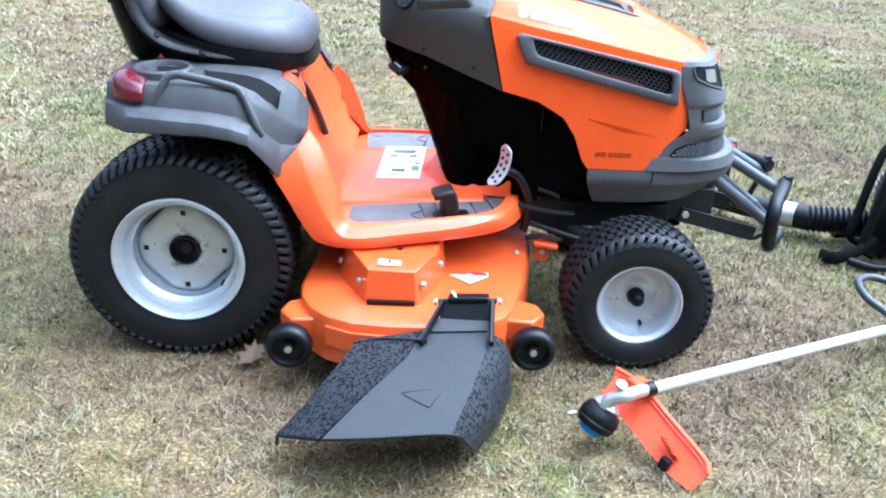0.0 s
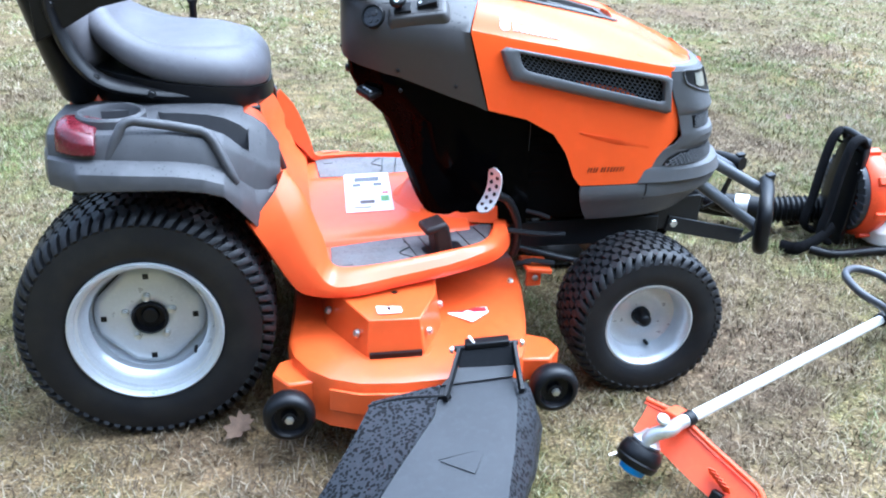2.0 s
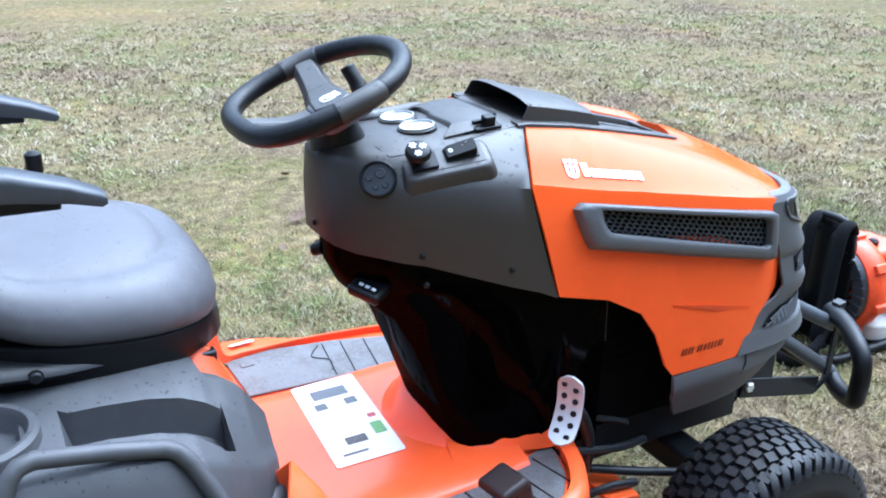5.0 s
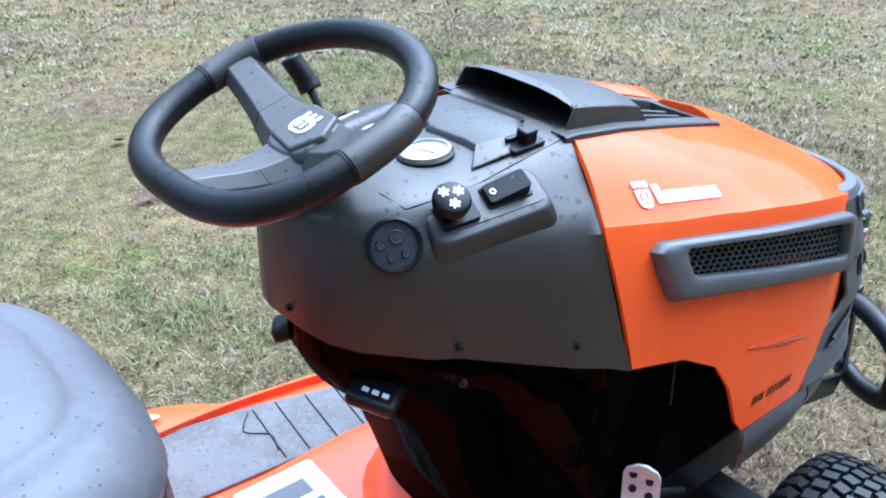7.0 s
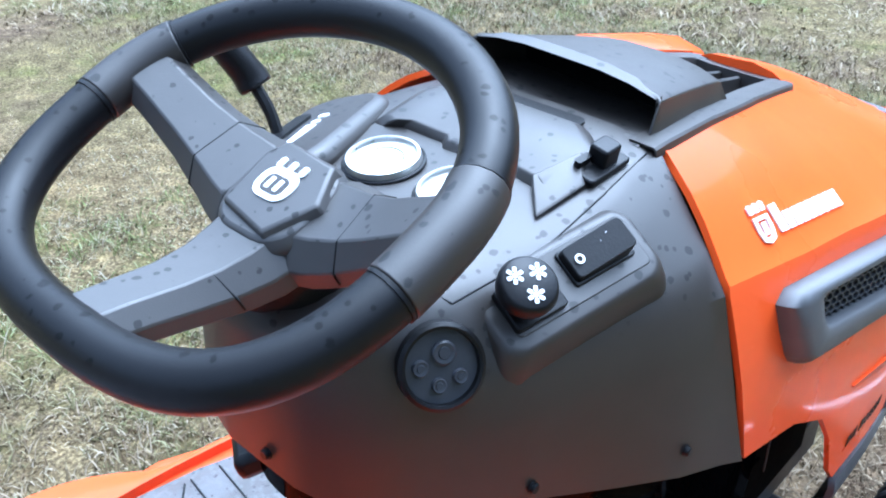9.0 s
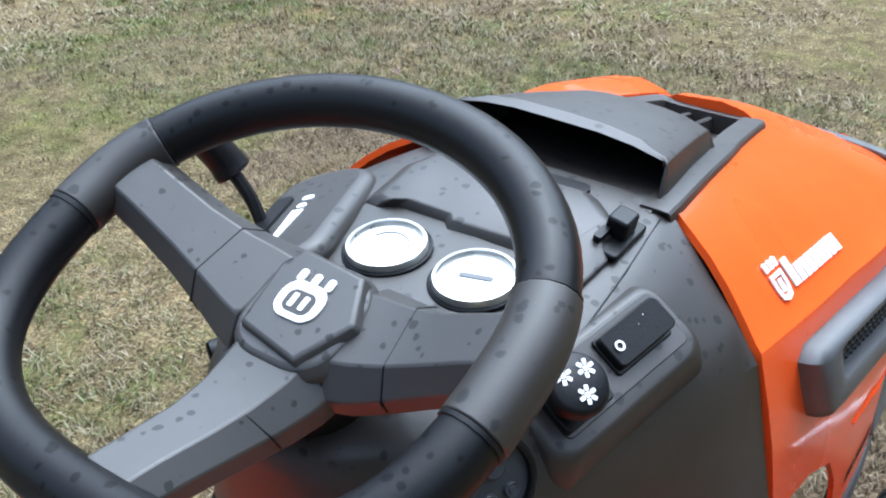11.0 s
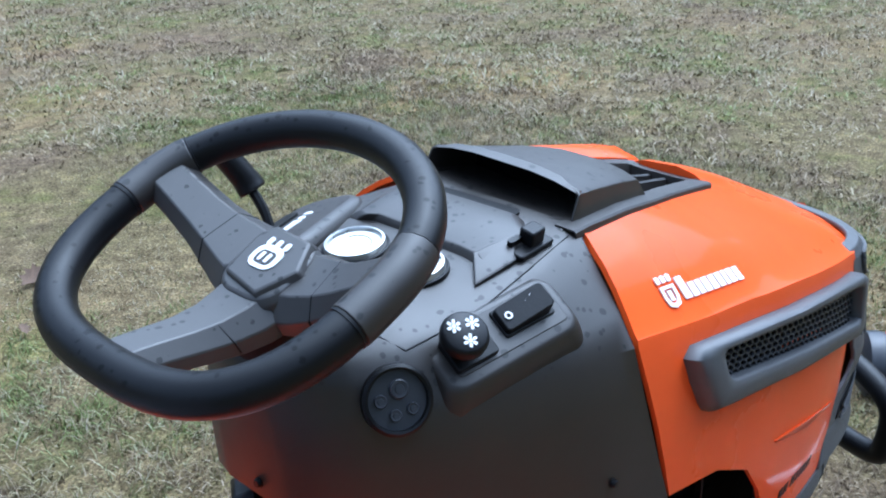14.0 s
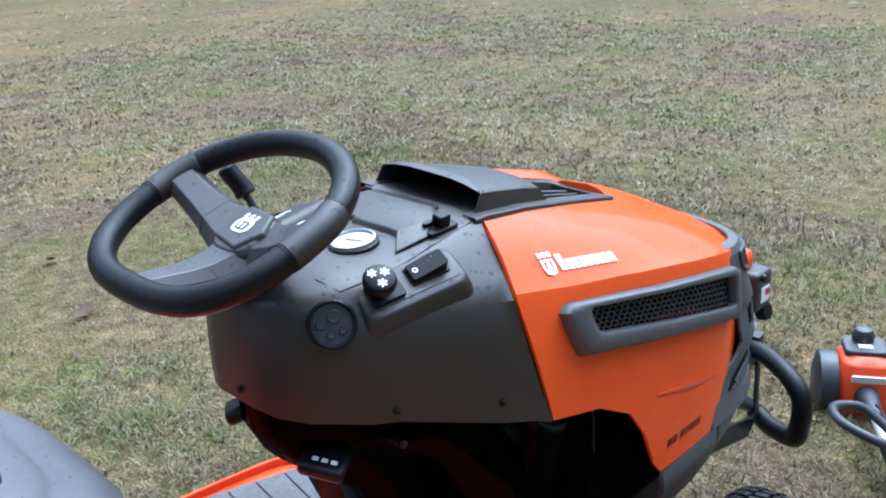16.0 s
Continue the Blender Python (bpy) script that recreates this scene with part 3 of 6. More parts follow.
def build_side_vent(hood, side):
    """Thick grey frame standing proud of the hood, with honeycomb set deep inside it."""
    def lay(a, b, out):
        """a 0..1 along, b 0..1 upwards, out from the hood."""
        lo = Vector((0.887 + a * (1.304 - 0.887), 0, 0.789 + a * (0.693 - 0.789)))
        hi = Vector((0.853 + a * (1.300 - 0.853), 0, 0.872 + a * (0.789 - 0.872)))
        p = lo.lerp(hi, b)
        return Vector((p.x, across(side * (hood_skin(p.x, p.z) + 0.0045 + out), 0.1), p.z + 0.2 * out))
    outer = [(0.0, 0.0), (0.06, 0.0), (0.5, 0.0), (0.97, 0.0), (1.0, 0.06), (1.0, 0.94), (0.97, 1.0), (0.5, 1.0), (0.04, 1.0), (0.0, 0.85), (-0.008, 0.5), (-0.006, 0.12)]
    inner = [(0.105, 0.42), (0.13, 0.39), (0.5, 0.33), (0.92, 0.28), (0.945, 0.33), (0.945, 0.80), (0.92, 0.85), (0.5, 0.87), (0.115, 0.88), (0.098, 0.84), (0.092, 0.65), (0.096, 0.48)]

    def blend(k):
        return [(a * (1 - k) + c * k, b * (1 - k) + d * k) for (a, b), (c, d) in zip(outer, inner)]
    rings = [[lay(a, b, h) for a, b in blend(k)] for k, h in ((0.0, -0.014), (0.0, 0.003), (0.05, 0.009), (0.14, 0.014), (0.30, 0.017), (0.70, 0.0175), (0.92, 0.0165), (1.0, 0.014), (1.03, 0.001))]
    vent = part("side_vent", loft(rings, True, False), NOSE_GREY, hood, "grey framed side vent with honeycomb mesh", angle=50)
    # near-black sheet behind the mesh, painted as the shade inside the vent
    part("vent_back", loft([[lay(a, b, -0.004) for a, b in blend(0.97)], [lay(a, b, -0.0005) for a, b in blend(0.97)]]), HOLLOW_SHADE, vent)
    bm = bmesh.new()
    cols, lines = 27, 6
    for i in range(cols):
        for j in range(lines):
            a = 0.100 + 0.84 * (i + 0.5 * (j % 2)) / cols
            low, high = 0.41 - 0.15 * a, 0.89 - 0.03 * a
            b = low + (high - low) * (j + 0.4) / lines
            ra, rb = 0.84 / cols / 1.72, (high - low) / lines / 1.44
            hexa = [(a + ra * math.sin(radians(60 * k)), b + rb * math.cos(radians(60 * k))) for k in range(6)]
            small = [(a + 0.76 * ra * math.sin(radians(60 * k)), b + 0.76 * rb * math.cos(radians(60 * k))) for k in range(6)]
            loft([[lay(*p, 0.0030) for p in hexa], [lay(*p, 0.0034) for p in small], [lay(*p, 0.0002) for p in small]], True, False, bm)
    part("honeycomb", bm, ARM, vent, "black honeycomb mesh")


def build_hood_marks(hood, side):
    """Pressed line, the maker's badge and lettering as plain shapes, and the model mark as dark bars."""
    def flank(x, z, out):
        cy, cz, by, bz = curve_at(HOOD, x)[3:]
        k = (cz - z) / (cz - bz)
        return Vector((x, across(side * (cy + (by - cy) * k + 0.004 * math.sin(math.pi * k) + out), 0.05), z))
    rings = [[flank(1.065, 0.655, -0.002), flank(1.066, 0.655, 0.002), flank(1.070, 0.650, 0.001), flank(1.068, 0.648, -0.002)],
             [flank(1.16, 0.635, -0.002), flank(1.16, 0.636, 0.003), flank(1.165, 0.622, 0.0015), flank(1.165, 0.618, -0.002)],
             [flank(1.255, 0.610, -0.002), flank(1.255, 0.612, 0.002), flank(1.256, 0.606, 0.001), flank(1.255, 0.604, -0.002)]]
    part("pressed_line", loft(rings), ORANGE, hood)

    def on_side(x, k, out):
        at_x = x
        for _ in range(5):
            at_x = x + (0.008 + 0.040 * k) * max(0.0, 1.0 - (at_x - 0.835) / 0.165)
        tz, ry, rz, cy, cz, by, bz = curve_at(HOOD, at_x)
        return Vector((x, across(side * (ry + (cy - ry) * k + out), 0.05), rz + (cz - rz) * k + 0.15 * (rz - cz) * math.sin(math.pi * k) + 0.0006 + out))

    def plate(points, name, label):
        part(name, loft([[on_side(x, k, 0.0002) for x, k in points], [on_side(x, k, 0.0013) for x, k in points]]), WHITE, hood, label)
    shield = [(0.0, -1.0), (0.75, -0.8), (1.0, -0.2), (1.0, 0.75), (-1.0, 0.75), (-1.0, -0.2), (-0.75, -0.8)]
    ring_in = [(x * 0.62, k * 0.66) for x, k in shield]
    spot = lambda x, k: (0.873 + 0.0125 * x + 0.002 * k, 0.772 - 0.090 * k)
    rows = [[on_side(*spot(x, k), 0.0002) for x, k in shield], [on_side(*spot(x, k), 0.0013) for x, k in shield], [on_side(*spot(x, k), 0.0013) for x, k in ring_in], [on_side(*spot(x, k), 0.0002) for x, k in ring_in]]
    part("badge", loft(rows, True, False), WHITE, hood, "white shield shape")
    plate([spot(x, k) for x, k in ((-0.28, -0.45), (0.28, -0.45), (0.28, 0.35), (-0.28, 0.35))], "badge_core", "white badge bar")
    for q in (-0.8, 0.0, 0.8):
        plate([spot(q + x, 1.30 + k) for x, k in ((-0.26, -0.30), (0.26, -0.30), (0.30, 0.22), (0.0, 0.34), (-0.30, 0.22))], "badge_point", "white badge point")
    x = 0.893
    for width, high in ((0.0125, -0.14), (0.0110, -0.08), (0.0092, -0.08), (0.0110, -0.08), (0.0110, -0.08), (0.0110, -0.08), (0.0074, -0.08), (0.0112, -0.08), (0.0112, -0.08)):
        k = 0.810 + 0.10 * (x - 0.893)
        plate([(x, k + 0.02), (x + width, k + 0.02), (x + width + 0.001, k + high), (x + 0.001, k + high)], "maker_mark", "white printed bar")
        x += width + 0.0030
    for x0, x1 in ((1.094, 1.097), (1.101, 1.104), (1.109, 1.112), (1.116, 1.119), (1.130, 1.133), (1.137, 1.140), (1.146, 1.149), (1.155, 1.158), (1.163, 1.166), (1.171, 1.174), (1.180, 1.183), (1.188, 1.190)):
        quad = [(x0, 0.5475), (x1, 0.5475), (x1 + 0.004, 0.5605), (x0 + 0.004, 0.5605)]
        part("model_mark", loft([[flank(u, v, 0.0005) for u, v in quad], [flank(u, v, 0.0012) for u, v in quad]]), BLACK, hood, "dark printed bar")


def build_hood():
    xs = [0.835, 0.839, 0.87, 0.9, 0.93, 0.965, 1.0, 1.018, 1.035, 1.05, 1.06, 1.07, 1.078, 1.12, 1.17, 1.191, 1.193, 1.215, 1.24, 1.27, 1.305, 1.32, 1.338, 1.352, 1.375, 1.40, 1.415, 1.43, 1.445]
    hood = part("hood", loft([hood_ring(x) for x in xs], False, False), ORANGE, tractor, "glossy orange engine hood", solid=-0.006, angle=22)
    build_top_panel(hood)
    for side in (-1, 1):
        build_side_vent(hood, side)
        build_hood_marks(hood, side)


build_hood()

# nose: rows of (z, half width, side x, front x)
NOSE = [(0.818, 0.188, 1.304, 1.400), (0.812, 0.202, 1.300, 1.426), (0.800, 0.209, 1.299, 1.438), (0.756, 0.214, 1.306, 1.452), (0.735, 0.216, 1.312, 1.462), (0.712, 0.217, 1.322, 1.475), (0.700, 0.217, 1.326, 1.481),
        (0.694, 0.216, 1.328, 1.476), (0.688, 0.214, 1.331, 1.462), (0.652, 0.216, 1.341, 1.466), (0.645, 0.218, 1.343, 1.484), (0.632, 0.219, 1.345, 1.490), (0.612, 0.219, 1.330, 1.492), (0.603, 0.219, 1.312, 1.488),
        (0.596, 0.218, 1.300, 1.484), (0.552, 0.222, 1.258, 1.506), (0.543, 0.226, 1.250, 1.529), (0.528, 0.228, 1.243, 1.535), (0.512, 0.232, 1.233, 1.543)]
LOWER = [(0.510, 0.234, 1.080, 1.542), (0.492, 0.237, 1.078, 1.545), (0.470, 0.234, 1.082, 1.534), (0.462, 0.228, 1.084, 1.520), (0.430, 0.220, 1.096, 1.480), (0.410, 0.210, 1.108, 1.450)]


def nose_point(rows, z, s, out=0.0):
    """s 0..1 round the nose from the tractor's right to its left."""
    table = sorted(rows)
    w, x0, x1 = curve_at(table, z)
    a = math.pi * s
    y, bulge = -math.cos(a), math.sin(a)
    return Vector((x0 + (x1 - x0 + out) * bulge ** 0.70, across((w + out) * math.copysign(abs(y) ** 0.92, y), w), z))


def build_nose():
    nose = part("nose", loft([[nose_point(NOSE, row[0], k / 40) for k in range(41)] for row in NOSE], False, False), NOSE_GREY, tractor, "grey plastic nose with headlights", solid=0.006, angle=18, bevel=0.0015)
    low = part("front_skirt", loft([[nose_point(LOWER, row[0], k / 48) for k in range(49)] for row in LOWER], False, False), NOSE_GREY, tractor, "grey plastic lower bumper band", solid=0.008, angle=30)
    part("seam", loft([[nose_point(LOWER, z, s, 0.0015) for s in (0.0820, 0.0850)] for z in (0.509, 0.49, 0.466)], False, False), BLACK, low, "dark joint", solid=0.001)
    for flip in (False, True):
        def corner(pts, out):
            pts = [(z, math.asin(math.sin(math.pi * s) ** 0.886) / math.pi) for z, s in pts]
            return [nose_point(NOSE, z, 1 - s if flip else s, out) for z, s in pts]
        edge = [(0.800, 0.035), (0.801, 0.08), (0.799, 0.16), (0.795, 0.245), (0.735, 0.255), (0.738, 0.20), (0.748, 0.13), (0.760, 0.075), (0.772, 0.040)]
        shell = corner(edge, 0.0015)
        rows = [corner([(a + (b - a) * k / 4, s) for k in range(5)], 0.0012) for s, a, b in ((0.036, 0.774, 0.799), (0.05, 0.768, 0.800), (0.08, 0.758, 0.800), (0.14, 0.747, 0.798), (0.20, 0.738, 0.796), (0.25, 0.736, 0.794))]
        part("headlight_frame", loft(rows, False, False), STEEL_BLACK, nose, "dark headlight recess", solid=0.002)
        part("headlight_rim", sweep(smooth_path(shell, 3, True), 0.0030, 8, True), NOSE_GREY, nose)
        rows = [corner([(a + (b - a) * k / 3, s) for k in range(4)], 0.0035) for s, a, b in ((0.095, 0.764, 0.793), (0.12, 0.759, 0.793), (0.15, 0.757, 0.792), (0.185, 0.756, 0.790))]
        part("headlight", loft(rows, False, False), LAMP, nose, "clear headlight lens", solid=0.002)
        grilles = (("upper_grille", ((0.045, 0.655, 0.685), (0.07, 0.653, 0.686), (0.14, 0.652, 0.686), (0.26, 0.652, 0.686), (0.40, 0.654, 0.684)), 5), ("lower_grille", ((0.016, 0.556, 0.576), (0.035, 0.556, 0.590), (0.08, 0.555, 0.594), (0.15, 0.556, 0.595), (0.24, 0.558, 0.595), (0.33, 0.570, 0.594)), 6))
        for name, cols, count in grilles:
            rows = [corner([(a + (b - a) * k / 3, s) for k in range(4)], 0.0015) for s, a, b in cols]
            grille = part(name, loft(rows, False, False), BLACK, nose, "black meshed grille", solid=0.002)
            bm = bmesh.new()
            ss = [c[0] for c in cols]
            for k in range(-4, 26):
                for d in (-1, 1):
                    line = []
                    for j in range(7):
                        z = cols[0][1] + (cols[2][2] - cols[0][1]) * j / 6
                        q = ss[0] + (ss[-1] - ss[0]) * (k + d * (j - 3) * 0.55) / 22
                        if not ss[0] < q < ss[-1]:
                            continue
                        lo, hi = float(np.interp(q, ss, [c[1] for c in cols])), float(np.interp(q, ss, [c[2] for c in cols]))
                        if lo <= z <= hi:
                            line += corner([(z, q)], 0.004)
                    if len(line) > 1:
                        sweep(line, 0.0017, 4, bm=bm)
            part("grille_mesh", bm, NOSE_GREY, grille, "dark diamond grille bars")


build_nose()

# dash console: (x, top z, shoulder y, shoulder z, side y, side z, bottom y, bottom z)
DASH = [(0.490, 0.952, 0.020, 0.946, 0.035, 0.90, 0.036, 0.820), (0.500, 0.963, 0.050, 0.952, 0.066, 0.90, 0.068, 0.814), (0.525, 0.970, 0.078, 0.952, 0.094, 0.905, 0.096, 0.806),
        (0.557, 0.973, 0.092, 0.952, 0.116, 0.905, 0.117, 0.799), (0.588, 0.974, 0.103, 0.953, 0.137, 0.905, 0.138, 0.792), (0.62, 0.974, 0.110, 0.954, 0.146, 0.904, 0.147, 0.785), (0.69, 0.977, 0.118, 0.960, 0.168, 0.905, 0.175, 0.762),
        (0.75, 0.983, 0.115, 0.968, 0.180, 0.905, 0.196, 0.742), (0.80, 0.986, 0.107, 0.973, 0.187, 0.904, 0.207, 0.726), (0.832, 0.986, 0.101, 0.975, 0.191, 0.901, 0.2135, 0.712)]
SEAM_LEAN = (-0.007, -0.007, -0.008, -0.009, -0.022, -0.038, -0.049, -0.034, -0.018, -0.002)


def dash_ring(x):
    """One cross-section; towards the hood the sides lean back with the seam."""
    tz, sy, sz, my, mz, by, bz = curve_at(DASH, x)
    half = [(0, tz), (sy * 0.55, tz - 0.002), (sy * 0.88, sz + (tz - sz) * 0.35), (sy, sz), (sy + (my - sy) * 0.33, sz + (mz - sz) * 0.30), (sy + (my - sy) * 0.72, sz + (mz - sz) * 0.66),
            (my, mz), (my + (by - my) * 0.3 + 0.002, mz + (bz - mz) * 0.35), (my + (by - my) * 0.65 + 0.002, mz + (bz - mz) * 0.7), (by, bz)]
    lean = min(1.0, max(0.0, (x - 0.69) / 0.142))
    wide = 0.020 * math.sin(math.pi * min(1.0, max(0.0, (x - 0.54) / 0.285)))
    shares = (0, 0.1, 0.6, 1.0, 0.95, 0.6, 0.3, 0.15, 0.05, 0)
    rows = [(x + d * lean, y, z, wide * k) for (y, z), d, k in zip(half, SEAM_LEAN, shares)]
    mid = MID * min(1.0, max(0.0, (x - 0.50) / 0.22))
    return [Vector((u, -y, z)) for u, y, z, e in rows[::-1]] + [Vector((u, y + 2 * mid + e, z)) for u, y, z, e in rows[1:]]


def bmesh_shift(bm, m):
    bmesh.ops.transform(bm, matrix=m, verts=bm.verts)
    return bm


def build_dash():
    xs = [0.490, 0.493, 0.500, 0.511, 0.525, 0.54, 0.557, 0.585, 0.62, 0.655, 0.69, 0.72, 0.75, 0.78, 0.80, 0.832]
    bm = loft([dash_ring(x) for x in xs], False, False)
    bm.verts.ensure_lookup_table()
    bm.faces.new([bm.verts[k] for k in range(19)])
    dash = part("dashboard", bm, GREY, tractor, "grey plastic dashboard with water spots", solid=0.005, angle=40)
    # steering wheel
    th = radians(22.0)
    wheel_m = Matrix(((math.cos(th), 0, -math.sin(th), 0.5165), (0, 1, 0, -0.003), (math.sin(th), 0, math.cos(th), 1.0585), (0, 0, 0, 1)))

    def rim(a):
        """The rim's centre line: round ahead, flattened towards the seat."""
        c, q = math.cos(a), math.sin(a)
        if c > 0:
            return Vector((0.125 * c, 0.1525 * q, 0))
        e = 2 / 2.75
        return Vector((-0.145 * abs(c) ** e, 0.1525 * math.copysign(abs(q) ** e, q), 0))
    up = wheel_m.to_3x3() @ Vector((0, 0, 1))
    ring = [wheel_m @ rim(2 * math.pi * k / 72) for k in range(72)]
    wheel = part("steering_wheel", sweep(ring, 0.0164, 14, True, 1.0, up), GRIP, tractor, "black padded three-spoke steering wheel with water drops")
    hub_at = Vector((-0.007, -0.014, 0.0077))
    hub_m = wheel_m @ pose(-0.027, -0.014, 0.0077)
    for ang in (80, -86, 181):
        a = radians(ang)
        ra = rim(a)
        d = (ra - hub_at).normalized()
        s = Vector((-d.y, d.x, 0))
        rings = []
        for k, wd, h, thick in ((0.20, 0.076, -0.047, 0.020), (0.30, 0.072, -0.045, 0.020), (0.44, 0.062, -0.040, 0.019), (0.60, 0.053, -0.030, 0.018), (0.80, 0.048, -0.014, 0.017), (0.93, 0.047, -0.004, 0.016), (1.0, 0.042, -0.002, 0.012)):
            c = hub_at.lerp(ra, k if ang < 100 else k * 0.97)
            rings.append([wheel_m @ (c + s * (wd * u) + Vector((0, 0, h + thick * v))) for u, v in ((-0.48, -0.9), (-0.5, -0.1), (-0.30, 0.7), (0.30, 0.7), (0.5, -0.1), (0.48, -0.9))])
        part("spoke", loft(rings), SHEEN_GREY, wheel, "grey plastic spoke", bevel=0.0012, angle=20)
        c = hub_at.lerp(ra, 0.46)
        line = [wheel_m @ (c + s * (0.0610 * u) + Vector((0, 0, -0.0394 + 0.019 * q))) for u, q in ((-0.50, -0.6), (-0.505, -0.1), (-0.300, 0.70), (0.300, 0.70), (0.505, -0.1), (0.50, -0.6))]
        part("spoke_seam", sweep(line, 0.0008, 6), BLACK, wheel)
        if ang > 100:
            continue
        cuff = [wheel_m @ rim(a + radians(q)) for q in range(-13, 14, 2)]
        part("cuff", sweep(cuff, 0.0178, 14, False, 1.0, up), GREY, wheel, "smooth grey rim section", bevel=0.001)
        for q in (-13.5, 13.5):
            part("cuff_seam", sweep([wheel_m @ rim(a + radians(q + e)) for e in (-0.4, 0.4)], 0.0174, 14, False, 1.0, up), BLACK, wheel)
    part("hub", loft([[hub_m @ Vector((x + 0.020, y, z)) for x, y in rounded(0.074 * k, 0.076 * k, 0.026 * k)] for z, k in ((-0.066, 0.95), (-0.039, 1.0), (-0.0315, 0.88))]), SHEEN_GREY, wheel, "grey hub", bevel=0.002)
    pad = [(-0.030, -0.020), (-0.022, 0.026), (0.020, 0.030), (0.034, 0.022), (0.030, -0.024), (0.002, -0.038)]
    part("hub_pad", loft([[hub_m @ Vector((x * k + 0.020, y * k, z)) for x, y in pad] for z, k in ((-0.037, 1.06), (-0.0290, 1.0), (-0.0270, 0.95))]), SHEEN_GREY, wheel, "raised grey hub pad", bevel=0.0015)
    emb = hub_m @ pose(0.022, 0.000, -0.0268, 0, 0, -90)
    part("emblem", prism(rounded(0.030, 0.024, 0.010), 0.0010, emb), WHITE, wheel, "white badge shape")
    part("emblem_mark", prism(rounded(0.019, 0.014, 0.005), 0.0006, emb @ pose(0, -0.001, 0.0008)), GREY, wheel)
    part("emblem_core", prism(rounded(0.0035, 0.009, 0.001), 0.0006, emb @ pose(-0.0038, -0.001, 0.0012)), WHITE, wheel)
    part("emblem_core", prism(rounded(0.0035, 0.009, 0.001), 0.0006, emb @ pose(0.0038, -0.001, 0.0012)), WHITE, wheel)
    for q in (-0.010, 0, 0.010):
        part("emblem_point", prism(rounded(0.005, 0.008, 0.002), 0.0010, emb @ pose(q, 0.015, 0)), WHITE, wheel)
    low = hub_m @ Vector((0.018, 0, -0.058))
    part("steering_column", sweep([low, low.lerp(Vector((0.535, 0, 0.965)), 0.5), Vector((0.54, 0, 0.955))], 0.04, 20, radii=[0.036, 0.04, 0.048]), BLACK, tractor, "black steering column boot")
    # gauges
    tilt = facing((0.665, 0.008, 0.9765), (-0.10, 0, 1))
    # the step ahead of the gauges: a raised deck with a notched edge and a sloping end
    deck = [(0.046, -0.078), (0.050, -0.050), (0.048, 0.016), (0.054, 0.022), (0.055, 0.062), (0.048, 0.074), (0.052, 0.086), (0.100, 0.090), (0.128, 0.078), (0.128, -0.050), (0.100, -0.084)]
    rings = [[tilt @ Vector((x * k + 0.085 * (1 - k), y * k, z)) for x, y in deck] for z, k in ((-0.006, 1.16), (0.0000, 1.07), (0.0030, 1.0), (0.0042, 0.95))]
    part("gauge_deck", loft(rings), GREY, dash, "raised grey deck behind the gauges", bevel=0.0015, segments=2, angle=60)
    side_wedge = loft([[tilt @ Vector(p) for p in ((0.040, -0.074, -0.004), (0.100, -0.084, -0.004), (0.092, -0.080, 0.0055), (0.046, -0.070, 0.0050))], [tilt @ Vector(p) for p in ((0.016, -0.096, -0.007), (0.070, -0.100, -0.006), (0.068, -0.099, -0.004), (0.020, -0.094, -0.005))]])
    part("deck_slope", side_wedge, GREY, dash, "sloping grey end of the gauge deck", bevel=0.0015)
    for y, name in ((0.038, "hour_meter"), (-0.038, "fuel_gauge")):
        g = tilt @ pose(0.000, y, 0.001)
        part("gauge_well", lathe([(0.0330, -0.004), (0.0330, 0.0006), (0.0318, 0.0014), (0.0300, 0.0004), (0.0300, -0.004)], 40, g, None, False), BLACK, dash, "black gauge seal")
        ga = part(name, lathe([(0.0300, -0.003), (0.0300, 0.0040), (0.0290, 0.0058), (0.0268, 0.0062), (0.0254, 0.0045), (0.0248, 0.002)], 40, g, None, False), CHROME, dash, "round gauge with bright bezel")
        part("dial", lathe([(0.0256, 0.0022), (0.001, 0.0024)], 32, g), DIAL, ga, "white dial")
        if y < 0:
            part("dial_mark", prism(rounded(0.0045, 0.024, 0.001), 0.0005, g @ pose(0.001, 0, 0.0026, 0, 0, 14)), BAR_GREY, ga, "grey needle window")
        else:
            part("dial_mark", sweep([g @ Vector((0.016 * math.cos(radians(q)), 0.016 * math.sin(radians(q)), 0.0026)) for q in range(-70, 71, 14)], 0.0006, 6), BAR_GREY, ga, "thin grey scale arc")
    # key switch and blank plug
    k = facing((0.763, -0.083, 0.9790), (-0.05, -0.22, 1))
    key = part("ignition_switch", prism(rounded(0.050, 0.026, 0.004), 0.005, k), BLACK, dash, "black switch with square knob", bevel=0.0015)
    part("knob", prism(rounded(0.020, 0.017, 0.003), 0.016, k @ pose(0.004, 0, 0.004)), BLACK, key, bevel=0.002)
    part("lever", prism(rounded(0.016, 0.006, 0.002), 0.008, k @ pose(-0.014, 0.006, 0.004)), BLACK, key)
    part("blank_plug", prism(rounded(0.040, 0.022, 0.003), 0.004, facing((0.757, 0.092, 0.9815), (-0.05, 0.14, 1))), GREY, dash, "grey blanking plug", bevel=0.0015)
    part("air_slot", prism(rounded(0.022, 0.135, 0.009), 0.002, facing((0.802, 0.028, 0.9855), (0.0, 0, 1))), BLACK, dash, "dark air slot")
    def on_top(x, y, out=0.001):
        ring = dash_ring(x)
        ys, zs = [v.y for v in ring], [v.z for v in ring]
        return Vector((x, y, float(np.interp(y, ys, zs)) + out))
